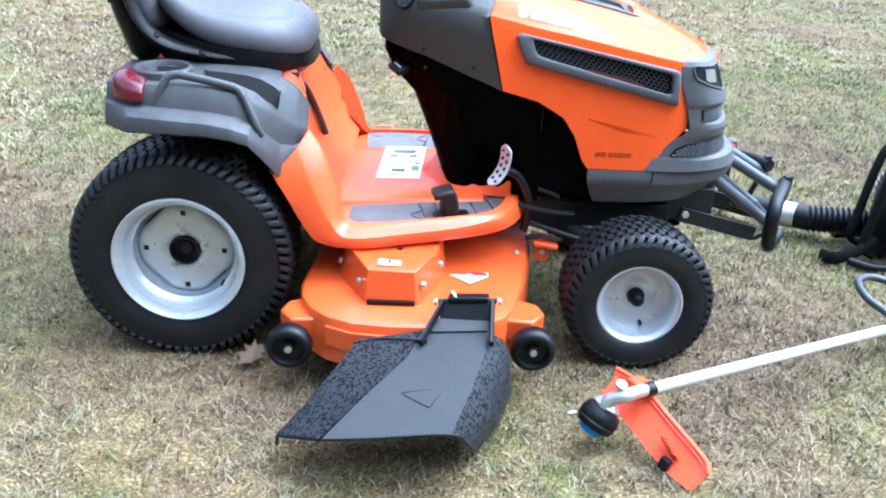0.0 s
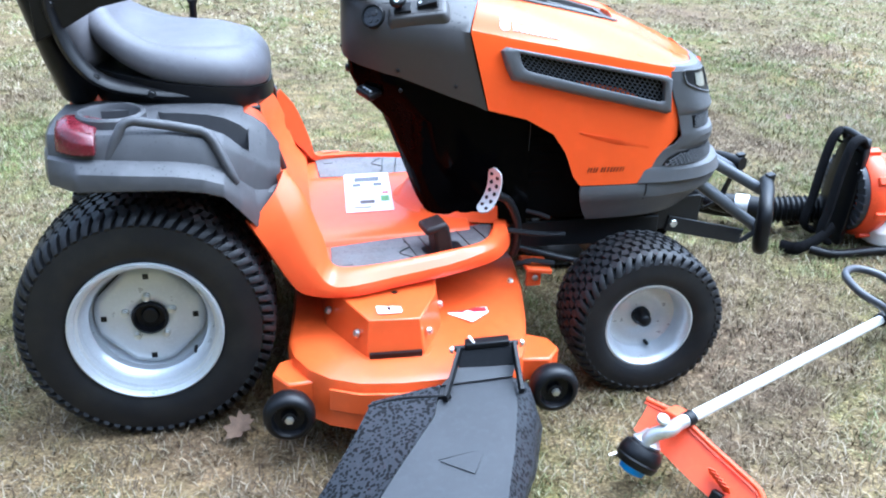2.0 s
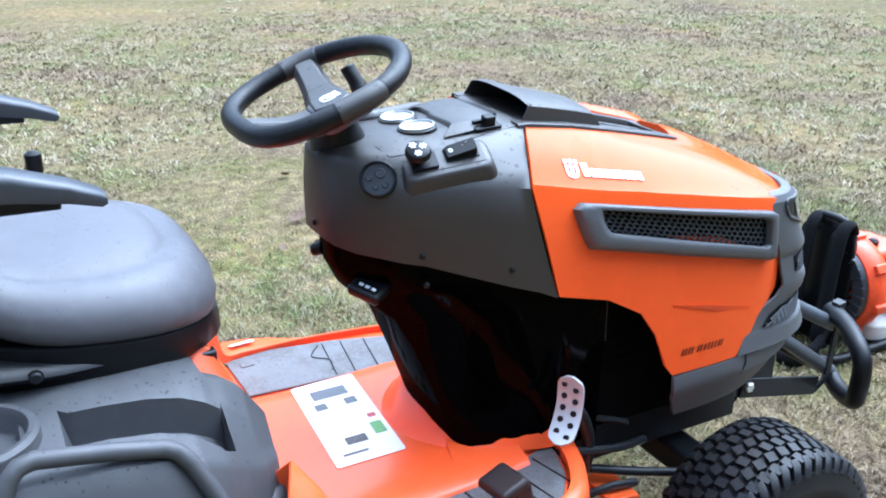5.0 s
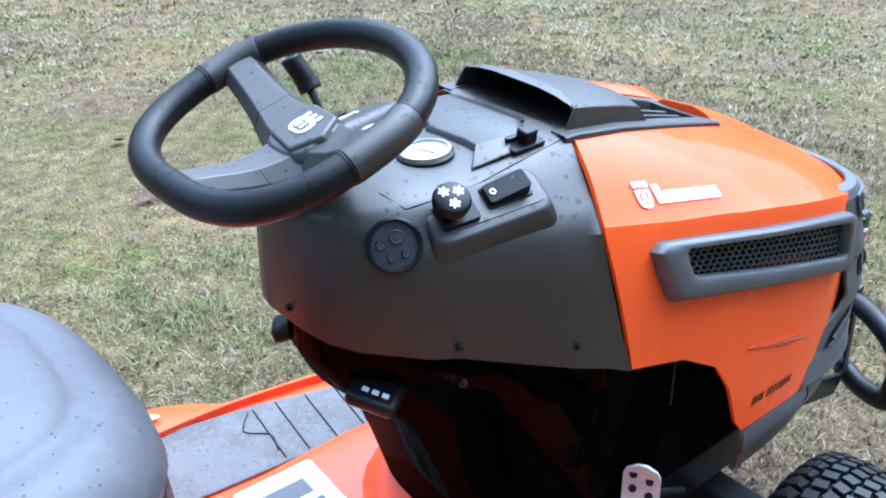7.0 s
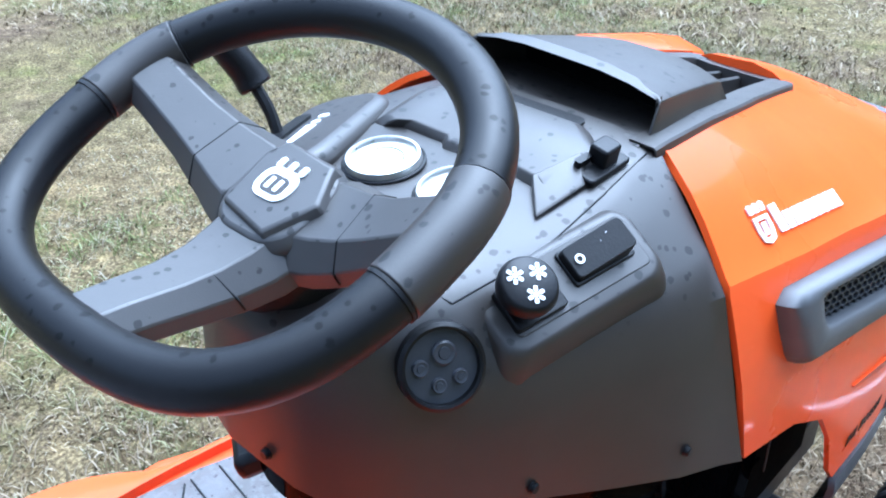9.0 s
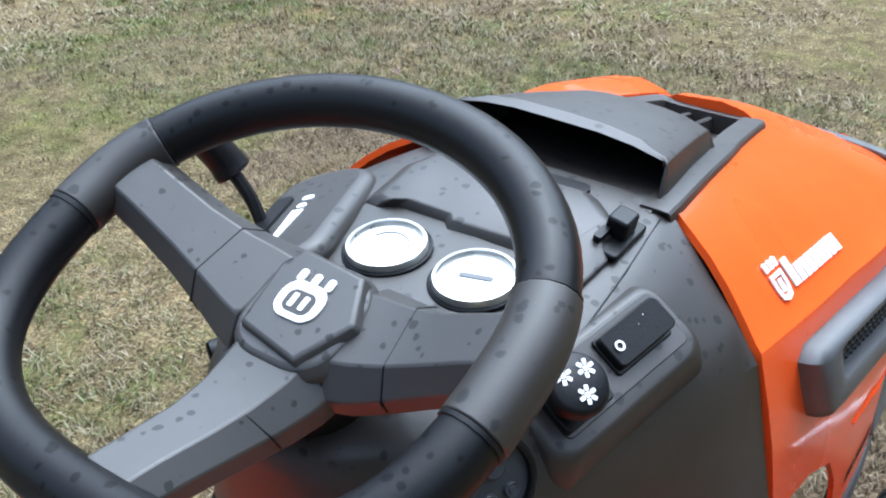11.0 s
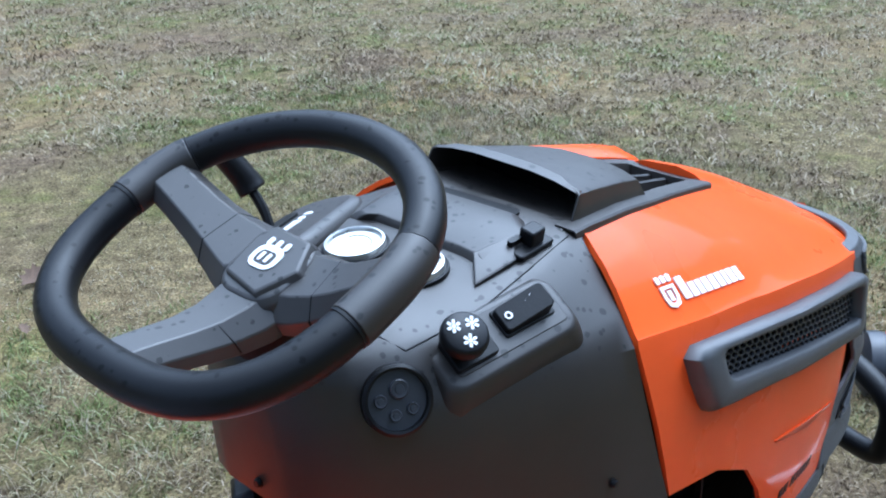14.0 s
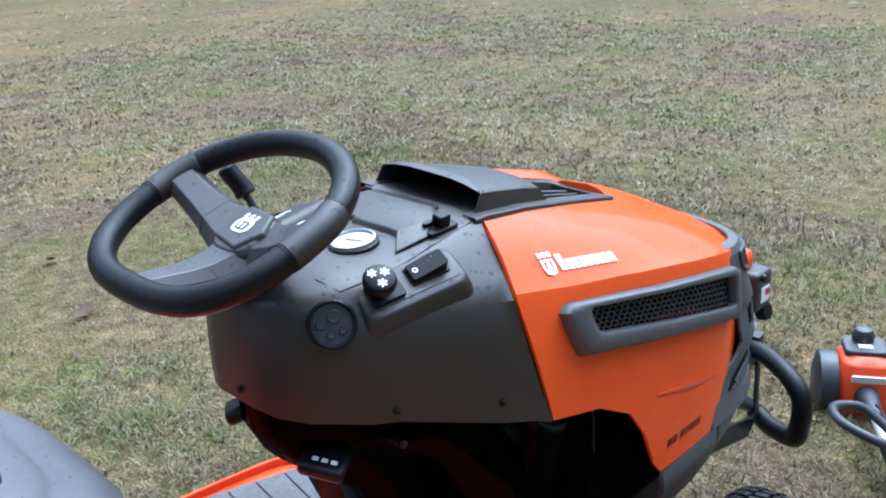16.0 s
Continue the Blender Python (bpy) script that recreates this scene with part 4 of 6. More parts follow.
    for pts in (((0.585, -0.098), (0.66, -0.108), (0.74, -0.104), (0.81, -0.096)), ((0.585, 0.098), (0.66, 0.108), (0.74, 0.104), (0.81, 0.096)), ((0.585, -0.098), (0.575, -0.07), (0.572, 0.07), (0.585, 0.098))):
        part("panel_seam", sweep([on_top(x, y, 0.0003) for x, y in pts], 0.0008, 6), BLACK, dash)
    # right-hand switch pad
    p = facing((0.667, -0.129, 0.938), (-0.22, -0.50, 0.84), (1, -0.13, 0))
    rings = [[Vector((x, y, z)) for x, y in rounded(a, b, 0.016, 6)] for z, a, b in ((-0.012, 0.158, 0.080), (-0.003, 0.152, 0.073), (0.008, 0.142, 0.061), (0.0115, 0.136, 0.055), (0.0125, 0.130, 0.050))]
    pad = part("switch_pad", bmesh_shift(loft(rings), p @ pose(0.000, 0.003, 0)), GREY, dash, "raised grey switch pad", angle=60)
    part("pad_plate", prism(rounded(0.118, 0.042, 0.005), 0.0014, p @ pose(0.002, 0.006, 0.012)), GREY, pad, bevel=0.0007)
    part("pull_knob_base", prism(rounded(0.042, 0.032, 0.003), 0.007, p @ pose(-0.036, 0.004, 0.0125)), BLACK, pad, "black knob base", bevel=0.001)
    part("pull_knob", lathe([(0.0085, 0.016), (0.0095, 0.028), (0.017, 0.031), (0.0200, 0.034), (0.0205, 0.040), (0.0190, 0.0440), (0.017, 0.0455), (0.001, 0.0462)], 32, p @ pose(-0.044, 0.0072, 0)), BLACK, pad, "round black knob with white symbols")
    for u, v in ((0.0085, 0.004), (-0.002, -0.0085), (-0.0065, 0.0085)):
        for q in range(0, 360, 60):
            part("symbol", prism(rounded(0.0036, 0.0026, 0.0008), 0.0005, p @ pose(-0.044 + u + 0.0042 * math.cos(radians(q)), 0.0072 + v + 0.0042 * math.sin(radians(q)), 0.0460, 0, 0, q)), WHITE, pad)
        part("symbol", prism(rounded(0.0034, 0.0034, 0.0012), 0.0005, p @ pose(-0.044 + u, 0.0072 + v, 0.0460)), WHITE, pad)
    part("rocker_seat", prism(rounded(0.054, 0.028, 0.003), 0.003, p @ pose(0.026, 0.009, 0.0125)), BLACK, pad, bevel=0.001)
    part("rocker", bmesh_shift(loft([[Vector((x, y, 0.012)) for x, y in rounded(0.050, 0.025, 0.004)], [Vector((x, y, 0.0240 + 0.20 * x + 4.0 * x * x)) for x, y in rounded(0.048, 0.024, 0.004)]]), p @ pose(0.025, 0.0095, 0)), BLACK, pad, "black rocker switch with white symbol", bevel=0.001)
    for q in range(0, 360, 72):
        part("symbol", prism(rounded(0.0046, 0.0034, 0.0012), 0.0006, p @ pose(0.034 + 0.0046 * math.cos(radians(q)), 0.0095 + 0.0046 * math.sin(radians(q)), 0.0266 + 0.27 * 0.0046 * math.cos(radians(q)), 0, -14, q)), WHITE, pad)
    part("symbol", lathe([(0.0036, 0.0234), (0.0036, 0.0240), (0.0022, 0.0240), (0.0022, 0.0234)], 14, p @ pose(0.0085, 0.0095, 0), None, False), WHITE, pad)
    # round plug on the shoulder
    r = facing((0.5585, -0.1130, 0.9285), (-0.42, -0.80, 0.42))
    plug = part("round_plug", lathe([(0.0290, -0.010), (0.0290, 0.002), (0.0265, 0.004), (0.0245, 0.0035), (0.0240, -0.001), (0.001, -0.001)], 40, r), BLACK, dash, "round rubber plug panel")
    part("plug_face", lathe([(0.0240, -0.0008), (0.001, -0.0006)], 32, r), ARM, plug)
    for a, q, e in ((60, 0.009, 0.0080), (160, 0.014, 0.0055), (240, 0.012, 0.0050), (310, 0.014, 0.0050)):
        part("button", lathe([(e, -0.001), (e, 0.0015), (e * 0.85, 0.0025), (e * 0.5, 0.002), (e * 0.45, 0.0028), (0.0005, 0.0028)], 18, r @ pose(q * math.cos(radians(a)), q * math.sin(radians(a)), 0)), ARM, plug)
    # throttle quadrant and lever on the far side
    t = facing((0.655, 0.158, 0.9655), (-0.08, 0.30, 1), (0.92, 0.38, 0))
    thr = part("throttle_slot", prism(rounded(0.085, 0.016, 0.006), 0.004, t), BLACK, dash, "black throttle slot")
    part("throttle_boss", prism(rounded(0.170, 0.090, 0.036, 8), 0.026, t @ pose(0.012, -0.024, -0.0245)), GREY, dash, "grey throttle shoulder", bevel=0.012, segments=4)
    part("scale", prism([(-0.045, -0.002), (-0.045, 0.002), (0.010, 0.005), (0.010, -0.005)], 0.001, t @ pose(0.004, -0.022, 0.0015)), WHITE, thr, "white wedge print")
    part("scale_dot", prism(rounded(0.008, 0.008, 0.003), 0.001, t @ pose(0.022, -0.022, 0.0015)), WHITE, thr)
    part("scale_dot", prism(rounded(0.008, 0.010, 0.003), 0.001, t @ pose(0.036, -0.022, 0.0015)), WHITE, thr)
    part("lever", sweep(smooth_path([(0.655, 0.160, 0.955), (0.658, 0.176, 0.982), (0.656, 0.196, 1.008)], 5), 0.0055, 8), BLACK, thr)
    part("lever_knob", sweep(smooth_path([(0.658, 0.190, 1.000), (0.655, 0.197, 1.012), (0.646, 0.206, 1.032), (0.642, 0.210, 1.042)], 4), 0.017, 14, flat=0.8), BLACK, thr, "black lever knob", bevel=0.003)
    for c in ((0.751, -0.196, 0.771), (0.615, -0.147, 0.802)):
        bolt(dash, c, (0, -1, 0), 0.0042, BLACK, "screw")
    bolt(dash, (0.4885, -0.012, 0.838), (-1, 0, 0.05), 0.0042, BLACK, "screw")
    # black panels between the dash and the floor
    rows = []
    for z, x0, w0, w1 in ((0.840, 0.502, 0.05, 0.198), (0.77, 0.506, 0.062, 0.201), (0.72, 0.530, 0.07, 0.200), (0.66, 0.590, 0.085, 0.195), (0.55, 0.635, 0.10, 0.190), (0.45, 0.672, 0.115, 0.185), (0.392, 0.690, 0.125, 0.185)):
        line = [(x0, 0.0), (x0 + 0.006, w0 * 0.6), (x0 + 0.03, w0), (x0 + 0.12, w0 + (w1 - w0) * 0.5), (0.86, w1 - 0.012), (0.955, w1 - 0.01)]
        rows.append([Vector((x, -y, z)) for x, y in line[::-1]] + [Vector((x, y, z)) for x, y in line[1:]])
    bm = loft([[p for p in smooth_path(r, 3)] for r in rows], False, False)
    part("side_panel", bm, GLOSS_BLACK, tractor, "glossy black lower console", solid=0.004, angle=50)
    bolt(tractor, (0.622, -0.146, 0.752), (0, -1, 0), 0.0045, BLACK, "screw")
    kb = part("brake_knob", box((0.045, 0.060, 0.020), (0.550, -0.080, 0.734), (12, -14, 30)), BLACK, tractor, "black pull handle with white print", bevel=0.007, segments=3)
    for q in (-0.014, -0.002, 0.010):
        part("print", prism(rounded(0.006, 0.008, 0.001), 0.0008, pose(0.550, -0.080, 0.734, 12, -14, 30) @ pose(-0.006, q, 0.0102)), WHITE, kb)
    part("handle_neck", sweep([(0.558, -0.070, 0.737), (0.60, -0.045, 0.742)], 0.014, 10, flat=0.7), BLACK, kb)
    part("hitch_lever", box((0.040, 0.050, 0.022), (0.528, 0.064, 0.764), (-10, -14, -30)), BLACK, tractor, "black parking lever", bevel=0.007)


build_dash()

# engine bay, frame and front axle
def build_chassis():
    part("engine", box((0.30, 0.26, 0.26), (1.08, 0, 0.62)), ENGINE, tractor, "dark engine under the hood", bevel=0.02)
    # fins take the near-black too, so they sink into the painted shade
    for k in range(7):
        part("cooling_fin", box((0.16, 0.012, 0.008), (0.98, -0.148, 0.50 + 0.024 * k)), HOLLOW_SHADE, tractor, "cooling fin coloured near-black as bay shade")
    part("frame_rail", box((1.40, 0.012, 0.075), (0.65, -0.125, 0.338)), STEEL_BLACK, tractor, "black steel frame rail", bevel=0.003)
    part("frame_rail", box((1.40, 0.012, 0.075), (0.65, 0.165, 0.338)), STEEL_BLACK, tractor, "black steel frame rail", bevel=0.003)
    part("front_axle", box((0.07, 0.62, 0.06), (1.226, 0.03, 0.235)), STEEL_BLACK, tractor, "black cast front axle", bevel=0.01)
    for y in (-0.27, 0.34):
        part("spindle", lathe([(0.02, 0.15), (0.024, 0.17), (0.024, 0.30), (0.016, 0.32)], 16, pose(1.226, y, 0)), STEEL_BLACK, tractor)
        part("stub_axle", lathe([(0.015, -0.06), (0.015, 0.06)], 14, pose(1.226, y - 0.03 if y < 0 else y + 0.03, 0.197, 90)), STEEL_BLACK, tractor)
    part("rear_axle", box((0.20, 0.52, 0.16), (0.0, 0.03, 0.30)), ENGINE, tractor, "dark transaxle", bevel=0.02)
    part("tie_rod", sweep([(0.90, -0.16, 0.33), (1.04, -0.20, 0.30), (1.20, -0.24, 0.27)], 0.009, 10), STEEL_BLACK, tractor, "steering tie rod")
    part("drag_link", sweep(smooth_path([(0.86, -0.19, 0.39), (0.98, -0.20, 0.37), (1.06, -0.19, 0.36)], 4), 0.008, 8), STEEL_BLACK, tractor)
    part("linkage", sweep([(0.955, -0.17, 0.425), (0.99, -0.185, 0.42), (1.015, -0.19, 0.41)], 0.006, 8), STEEL_BLACK, tractor, "dark linkage rod")
    part("linkage", sweep([(0.26, -0.20, 0.40), (0.33, -0.26, 0.33), (0.40, -0.30, 0.30)], 0.007, 8), CHROME, tractor, "zinc lift link")
    # solid near-black box in place of the bay's shaded depth
    part("bay_liner", box((0.44, 0.320, 0.34), (1.02, 0.010, 0.555)), HOLLOW_SHADE, tractor, "near-black box for the shade of the engine bay", bevel=0.02)
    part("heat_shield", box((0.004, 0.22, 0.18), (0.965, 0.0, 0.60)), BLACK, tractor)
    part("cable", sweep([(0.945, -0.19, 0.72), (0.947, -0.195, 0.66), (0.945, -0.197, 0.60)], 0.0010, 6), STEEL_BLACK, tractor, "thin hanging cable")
    # the block's near-black colour paints the shade under the nose
    part("front_frame", box((0.34, 0.24, 0.22), (1.23, 0.02, 0.405)), HOLLOW_SHADE, tractor, "front frame block coloured near-black as underside shade", bevel=0.015)
    # brush guard at the front
    guard = part("brush_guard", box((0.24, 0.008, 0.045), (1.50, -0.112, 0.318), (0, 13, 0)), STEEL_BLACK, tractor, "black and grey tubular brush guard", bevel=0.002)
    for side in (-1, 1):
        M = lambda x, y, z: Vector((x, y if side < 0 else 0.04 - y, z))
        if side > 0:
            part("strap", box((0.24, 0.008, 0.045), (1.50, 0.152, 0.318), (0, 13, 0)), STEEL_BLACK, guard, bevel=0.002)
        part("upright_plate", loft([[M(1.600, -0.112, 0.270), M(1.622, -0.112, 0.270), M(1.622, -0.106, 0.270), M(1.600, -0.106, 0.270)], [M(1.655, -0.104, 0.300), M(1.672, -0.104, 0.290), M(1.672, -0.098, 0.290), M(1.655, -0.098, 0.300)],
                                    [M(1.690, -0.085, 0.420), M(1.706, -0.085, 0.420), M(1.706, -0.079, 0.420), M(1.690, -0.079, 0.420)], [M(1.690, -0.085, 0.462), M(1.712, -0.085, 0.466), M(1.712, -0.060, 0.466), M(1.690, -0.060, 0.462)]]), STEEL_BLACK, guard, bevel=0.0015)
        part("upper_tube", sweep(smooth_path([M(1.45, -0.055, 0.545), M(1.58, -0.062, 0.472), M(1.70, -0.068, 0.405)], 6), 0.0165, 14), BAR_GREY, guard, "grey steel tube")
        part("lower_tube", sweep(smooth_path([M(1.45, -0.060, 0.468), M(1.56, -0.072, 0.390), M(1.690, -0.085, 0.295)], 6), 0.0165, 14), BAR_GREY, guard, "grey steel tube")
        hoop = smooth_path([M(1.702, -0.055, 0.436), M(1.666, -0.130, 0.434), M(1.632, -0.192, 0.418), M(1.620, -0.218, 0.388), M(1.620, -0.218, 0.332), M(1.628, -0.204, 0.296), M(1.662, -0.140, 0.280), M(1.696, -0.085, 0.282)], 6)
        part("grip_hoop", sweep(hoop, 0.0205, 14, up=(1, 0.3, 0)), BLACK, guard, "black rubber-sleeved hoop")
    part("cross_tube", sweep([(1.690, -0.085, 0.295), (1.690, 0.125, 0.295)], 0.015, 14), BLACK, guard)
    part("mount", box((0.16, 0.02, 0.10), (1.40, -0.10, 0.375)), STEEL_BLACK, guard, bevel=0.004)
    bolt(guard, (1.401, -0.112, 0.345), (0, -1, 0), 0.012, CHROME)


build_chassis()


# footrest, mats, pedals and fender body
def build_body():
    floor_z = lambda x: 0.376 + 0.045 * (x - 0.43)  # the floor climbs gently towards the front
    slope = -math.degrees(math.atan(0.045))
    # stations along the rim, from the side of the riser round the front corner: lower edge, outer crease, lip
    rim = [((0.246, -0.412, 0.520), (0.306, -0.372, 0.585), (0.330, -0.320, 0.622)), ((0.286, -0.413, 0.450), (0.336, -0.402, 0.515), (0.372, -0.345, 0.560)), ((0.325, -0.413, 0.380), (0.376, -0.416, 0.425), (0.412, -0.360, 0.455)),
           ((0.362, -0.413, 0.338), (0.412, -0.424, 0.368), (0.430, -0.368, 0.396)), ((0.46, -0.420, 0.327), (0.459, -0.430, 0.357), (0.480, -0.378, 0.389)), ((0.592, -0.390, 0.333), (0.590, -0.400, 0.363), (0.580, -0.368, 0.393)),
           ((0.733, -0.352, 0.340), (0.729, -0.364, 0.372), (0.700, -0.340, 0.399)), ((0.842, -0.302, 0.345), (0.824, -0.323, 0.384), (0.800, -0.308, 0.403)), ((0.894, -0.235, 0.347), (0.874, -0.259, 0.392), (0.843, -0.253, 0.405)),
           ((0.918, -0.165, 0.348), (0.899, -0.190, 0.400), (0.864, -0.190, 0.408)), ((0.920, -0.115, 0.350), (0.902, -0.108, 0.422), (0.866, -0.152, 0.402)), ((0.820, -0.075, 0.360), (0.805, -0.075, 0.428), (0.790, -0.165, 0.400)), ((0.720, -0.030, 0.360), (0.700, -0.030, 0.424), (0.660, -0.190, 0.396))]

    def rim_sheet(far):
        rows = []
        lines = [smooth_path([st[k] for st in (rim[:-2] if far else rim)], 5) for k in range(3)]
        for low, crease, lip in zip(*lines):
            rise = max(0.0, lip.z - floor_z(lip.x) - 0.012)
            inner = lip + Vector((-0.30 * rise, 0.003 + 0.2 * rise, -0.020 - 0.25 * rise))
            up = (crease - low).normalized()
            line = [low + Vector((-0.012, 0.022, 0.004)), low + Vector((0, 0.006, -0.001)), low.copy(), low.lerp(crease, 0.45) + Vector((0, -0.004, 0)), crease - 0.007 * up, crease + 0.004 * (lip - crease).normalized(), crease.lerp(lip, 0.5), lip - 0.006 * (lip - crease).normalized(), lip + Vector((0, 0.003, -0.003)), inner]
            if far:
                flare = 0.07 * max(0.0, 1 - ((low.x - 0.48) / 0.15) ** 2)
                for i, p in enumerate(line):
                    p.y = 0.092 - p.y + flare * (1.0 if i < 6 else 0.6 if i == 6 else 0.0) + 0.02 * max(0.0, (p.x - 0.5) / 0.35) * (1 if abs(p.y) > 0.2 else 0)
            rows.append(line)
        return loft(rows, False, False)

    outline = [(0.36, -0.30, 0.40), (0.42, -0.366, 0.455), (0.48, -0.376, 0.468), (0.58, -0.366, 0.460), (0.70, -0.338, 0.446), (0.80, -0.306, 0.415), (0.845, -0.250, 0.36), (0.862, -0.19, 0.30)]
    bm = loft([[Vector((x, y0 + (y1 - y0) * k / 6, floor_z(x) - 0.008)) for k in range(7)] for x, y0, y1 in outline], False, False)
    floor_pan = part("footrest", bm, FLOOR_ORANGE, tractor, "orange moulded footrest platform", solid=0.012)
    for far in (False, True):
        part("footrest_rim", rim_sheet(far), FLOOR_ORANGE, floor_pan, "orange raised rim that sweeps up to the fender", solid=0.004, angle=38)
    # raised middle between the mats
    bm = loft([[Vector((x, y, z + floor_z(x) - 0.384)) for x, y in ((0.30, y0), (0.50, y0 + s), (0.72, y0 + s), (0.80, y0 + 1.6 * s), (0.80, y1 - 1.6 * s), (0.72, y1 - s), (0.50, y1 - s), (0.30, y1))]
               for z, y0, y1, s in ((0.372, -0.222, 0.285, 0.010), (0.388, -0.214, 0.277, 0.013), (0.398, -0.190, 0.255, 0.018), (0.402, -0.150, 0.215, 0.022))])
    part("tunnel", bm, FLOOR_ORANGE, floor_pan, "raised orange centre of the footrest", bevel=0.004, angle=60)
    bm = loft([[Vector((p.x, p.y, z)) for p in smooth_path([(0.62 + d, -0.01 - w, 0), (0.68 + d, -0.105 - w, 0), (0.80, -0.15 - w, 0), (0.90, -0.15, 0), (0.90, 0.20, 0), (0.80, 0.20 + w, 0), (0.68 + d, 0.155 + w, 0), (0.62 + d, 0.06 + w, 0)], 3, True)]
               for z, d, w in ((0.398, 0.0, 0.012), (0.412, 0.025, 0.004), (0.445, 0.045, -0.004))])
    part("console_base", bm, FLOOR_ORANGE, floor_pan, "orange swept base of the console", angle=60)
    # rubber mats; thin black rods paint the shade in their grooves
    for flip in (False, True):
        fy = (lambda y: 0.067 - y + 0.20 * max(0.0, -y - 0.22)) if flip else (lambda y: y)
        high = lambda x, y, dz: (x, fy(y), floor_z(x) + dz)
        poly = [(0.434, -0.226), (0.428, -0.360), (0.440, -0.366), (0.53, -0.370), (0.66, -0.344), (0.80, -0.300), (0.838, -0.250), (0.858, -0.190), (0.862, -0.160), (0.78, -0.180), (0.62, -0.205)]
        poly = [(x, fy(y)) for x, y in poly]
        mat = part("floor_mat", prism(poly[::-1] if flip else poly, 0.006, pose(0, 0, floor_z(0) - 0.008, 0, slope, 0)), MAT, floor_pan, "grey ribbed rubber mat", bevel=0.002)
        for x0, ya, yb in ((0.62, -0.215, -0.335), (0.66, -0.208, -0.328), (0.71, -0.20, -0.315), (0.76, -0.192, -0.298), (0.81, -0.185, -0.275)):
            part("rib", sweep([high(x0, ya, -0.0015), high(x0 + 0.02, yb, -0.0015)], 0.0016, 6), BLACK, mat, "black rod for the shade in a mat groove")
        part("rib", sweep(smooth_path([high(0.63, -0.335, -0.0015), high(0.60, -0.30, -0.0015), high(0.63, -0.27, -0.0015), high(0.62, -0.235, -0.0015)], 4), 0.0016, 6), BLACK, mat)
        part("pad_mark", prism(rounded(0.03, 0.022, 0.003), 0.002, pose(0.467, fy(-0.335), floor_z(0.467) - 0.002, 0, slope, 0)), MAT, mat, bevel=0.001)
    # instruction decal on the floor
    lay = pose(0.560, 0.085, floor_z(0.560) + 0.0185, 0, slope, -3)
    decal = part("floor_decal", prism(rounded(0.130, 0.300, 0.006), 0.0012, lay), WHITE, floor_pan, "white printed instruction decal")
    for x, y, w, h, mt in ((0.0, 0.10, 0.09, 0.045, BAR_GREY), (-0.03, 0.055, 0.03, 0.03, BAR_GREY), (0.03, 0.055, 0.03, 0.03, BAR_GREY), (-0.005, -0.08, 0.05, 0.03, MAT), (0.045, -0.06, 0.028, 0.05, GREEN), (0.048, -0.015, 0.02, 0.018, RED), (-0.02, -0.12, 0.06, 0.008, MAT)):
        part("print", prism(rounded(w * 0.8, h * 0.8, 0.002), 0.0006, lay @ pose(x, y, 0.0012)), mt, decal)
    part("side_decal", prism(rounded(0.055, 0.030, 0.004), 0.0012, pose(0.480, 0.515, 0.3830, -22, 0, 6)), WHITE, floor_pan, "small white decal")
    # treadle pedal with black stem, and bright brake pedal
    ped = part("drive_pedal", box((0.062, 0.072, 0.018), (0.684, -0.292, 0.450), (0, -14, 10), taper=0.9), PEDAL_RUBBER, floor_pan, "dark brown rubber drive pedal", bevel=0.007, segments=3)
    part("pedal_body", box((0.046, 0.062, 0.078), (0.702, -0.294, 0.414), (0, -8, 12), taper=0.92), PEDAL_RUBBER, ped, bevel=0.008)
    part("stem_slot", prism(rounded(0.10, 0.05, 0.012), 0.003, pose(0.708, -0.296, floor_z(0.708) - 0.0035, 0, slope, 12)), BLACK, ped)
    pm = facing((0.848, -0.235, 0.507), (-0.80, -0.45, 0.42), (0.045, 0.030, 0.094))
    bm = bmesh.new()
    rows = []
    for k in range(17):
        x = -0.060 + 0.120 * k / 16
        w = 0.024 * min(1, math.sqrt(max(0.05, 1 - (max(0, abs(x) - 0.042) / 0.0185) ** 2)))
        rows.append([pm @ Vector((x, -w, 6.0 * x * x)), pm @ Vector((x, 0, 6.0 * x * x)), pm @ Vector((x, w, 6.0 * x * x))])
    loft(rows, False, False, bm)
    brake = part("brake_pedal", bm, PEDAL, tractor, "bright perforated brake pedal", solid=0.004)
    for i in range(5):
        for j in range(2):
            x, y = -0.045 + 0.0205 * i + (0.007 if j else 0), -0.0105 + 0.021 * j
            part("pedal_hole", lathe([(0.0054, -0.006), (0.0054, 0.006)], 12, pm @ pose(x, y, 6.0 * x * x)), BLACK, brake)
    part("pedal_arm", sweep(smooth_path([(0.858, -0.226, 0.496), (0.895, -0.205, 0.470), (0.925, -0.190, 0.41), (0.930, -0.185, 0.35), (0.925, -0.17, 0.30)], 5), 0.012, 10), STEEL_BLACK, tractor, "bent black pedal arm")
    # orange riser between the floor and the seat deck
    side = [(0.400, 0.388), (0.372, 0.43), (0.350, 0.50), (0.322, 0.60), (0.296, 0.68), (0.272, 0.728), (0.245, 0.740), (0.0, 0.742), (-0.150, 0.735), (-0.160, 0.70), (-0.140, 0.668), (0.10, 0.660), (0.185, 0.62), (0.245, 0.54), (0.290, 0.465), (0.345, 0.395), (0.385, 0.350)]
    rings = []
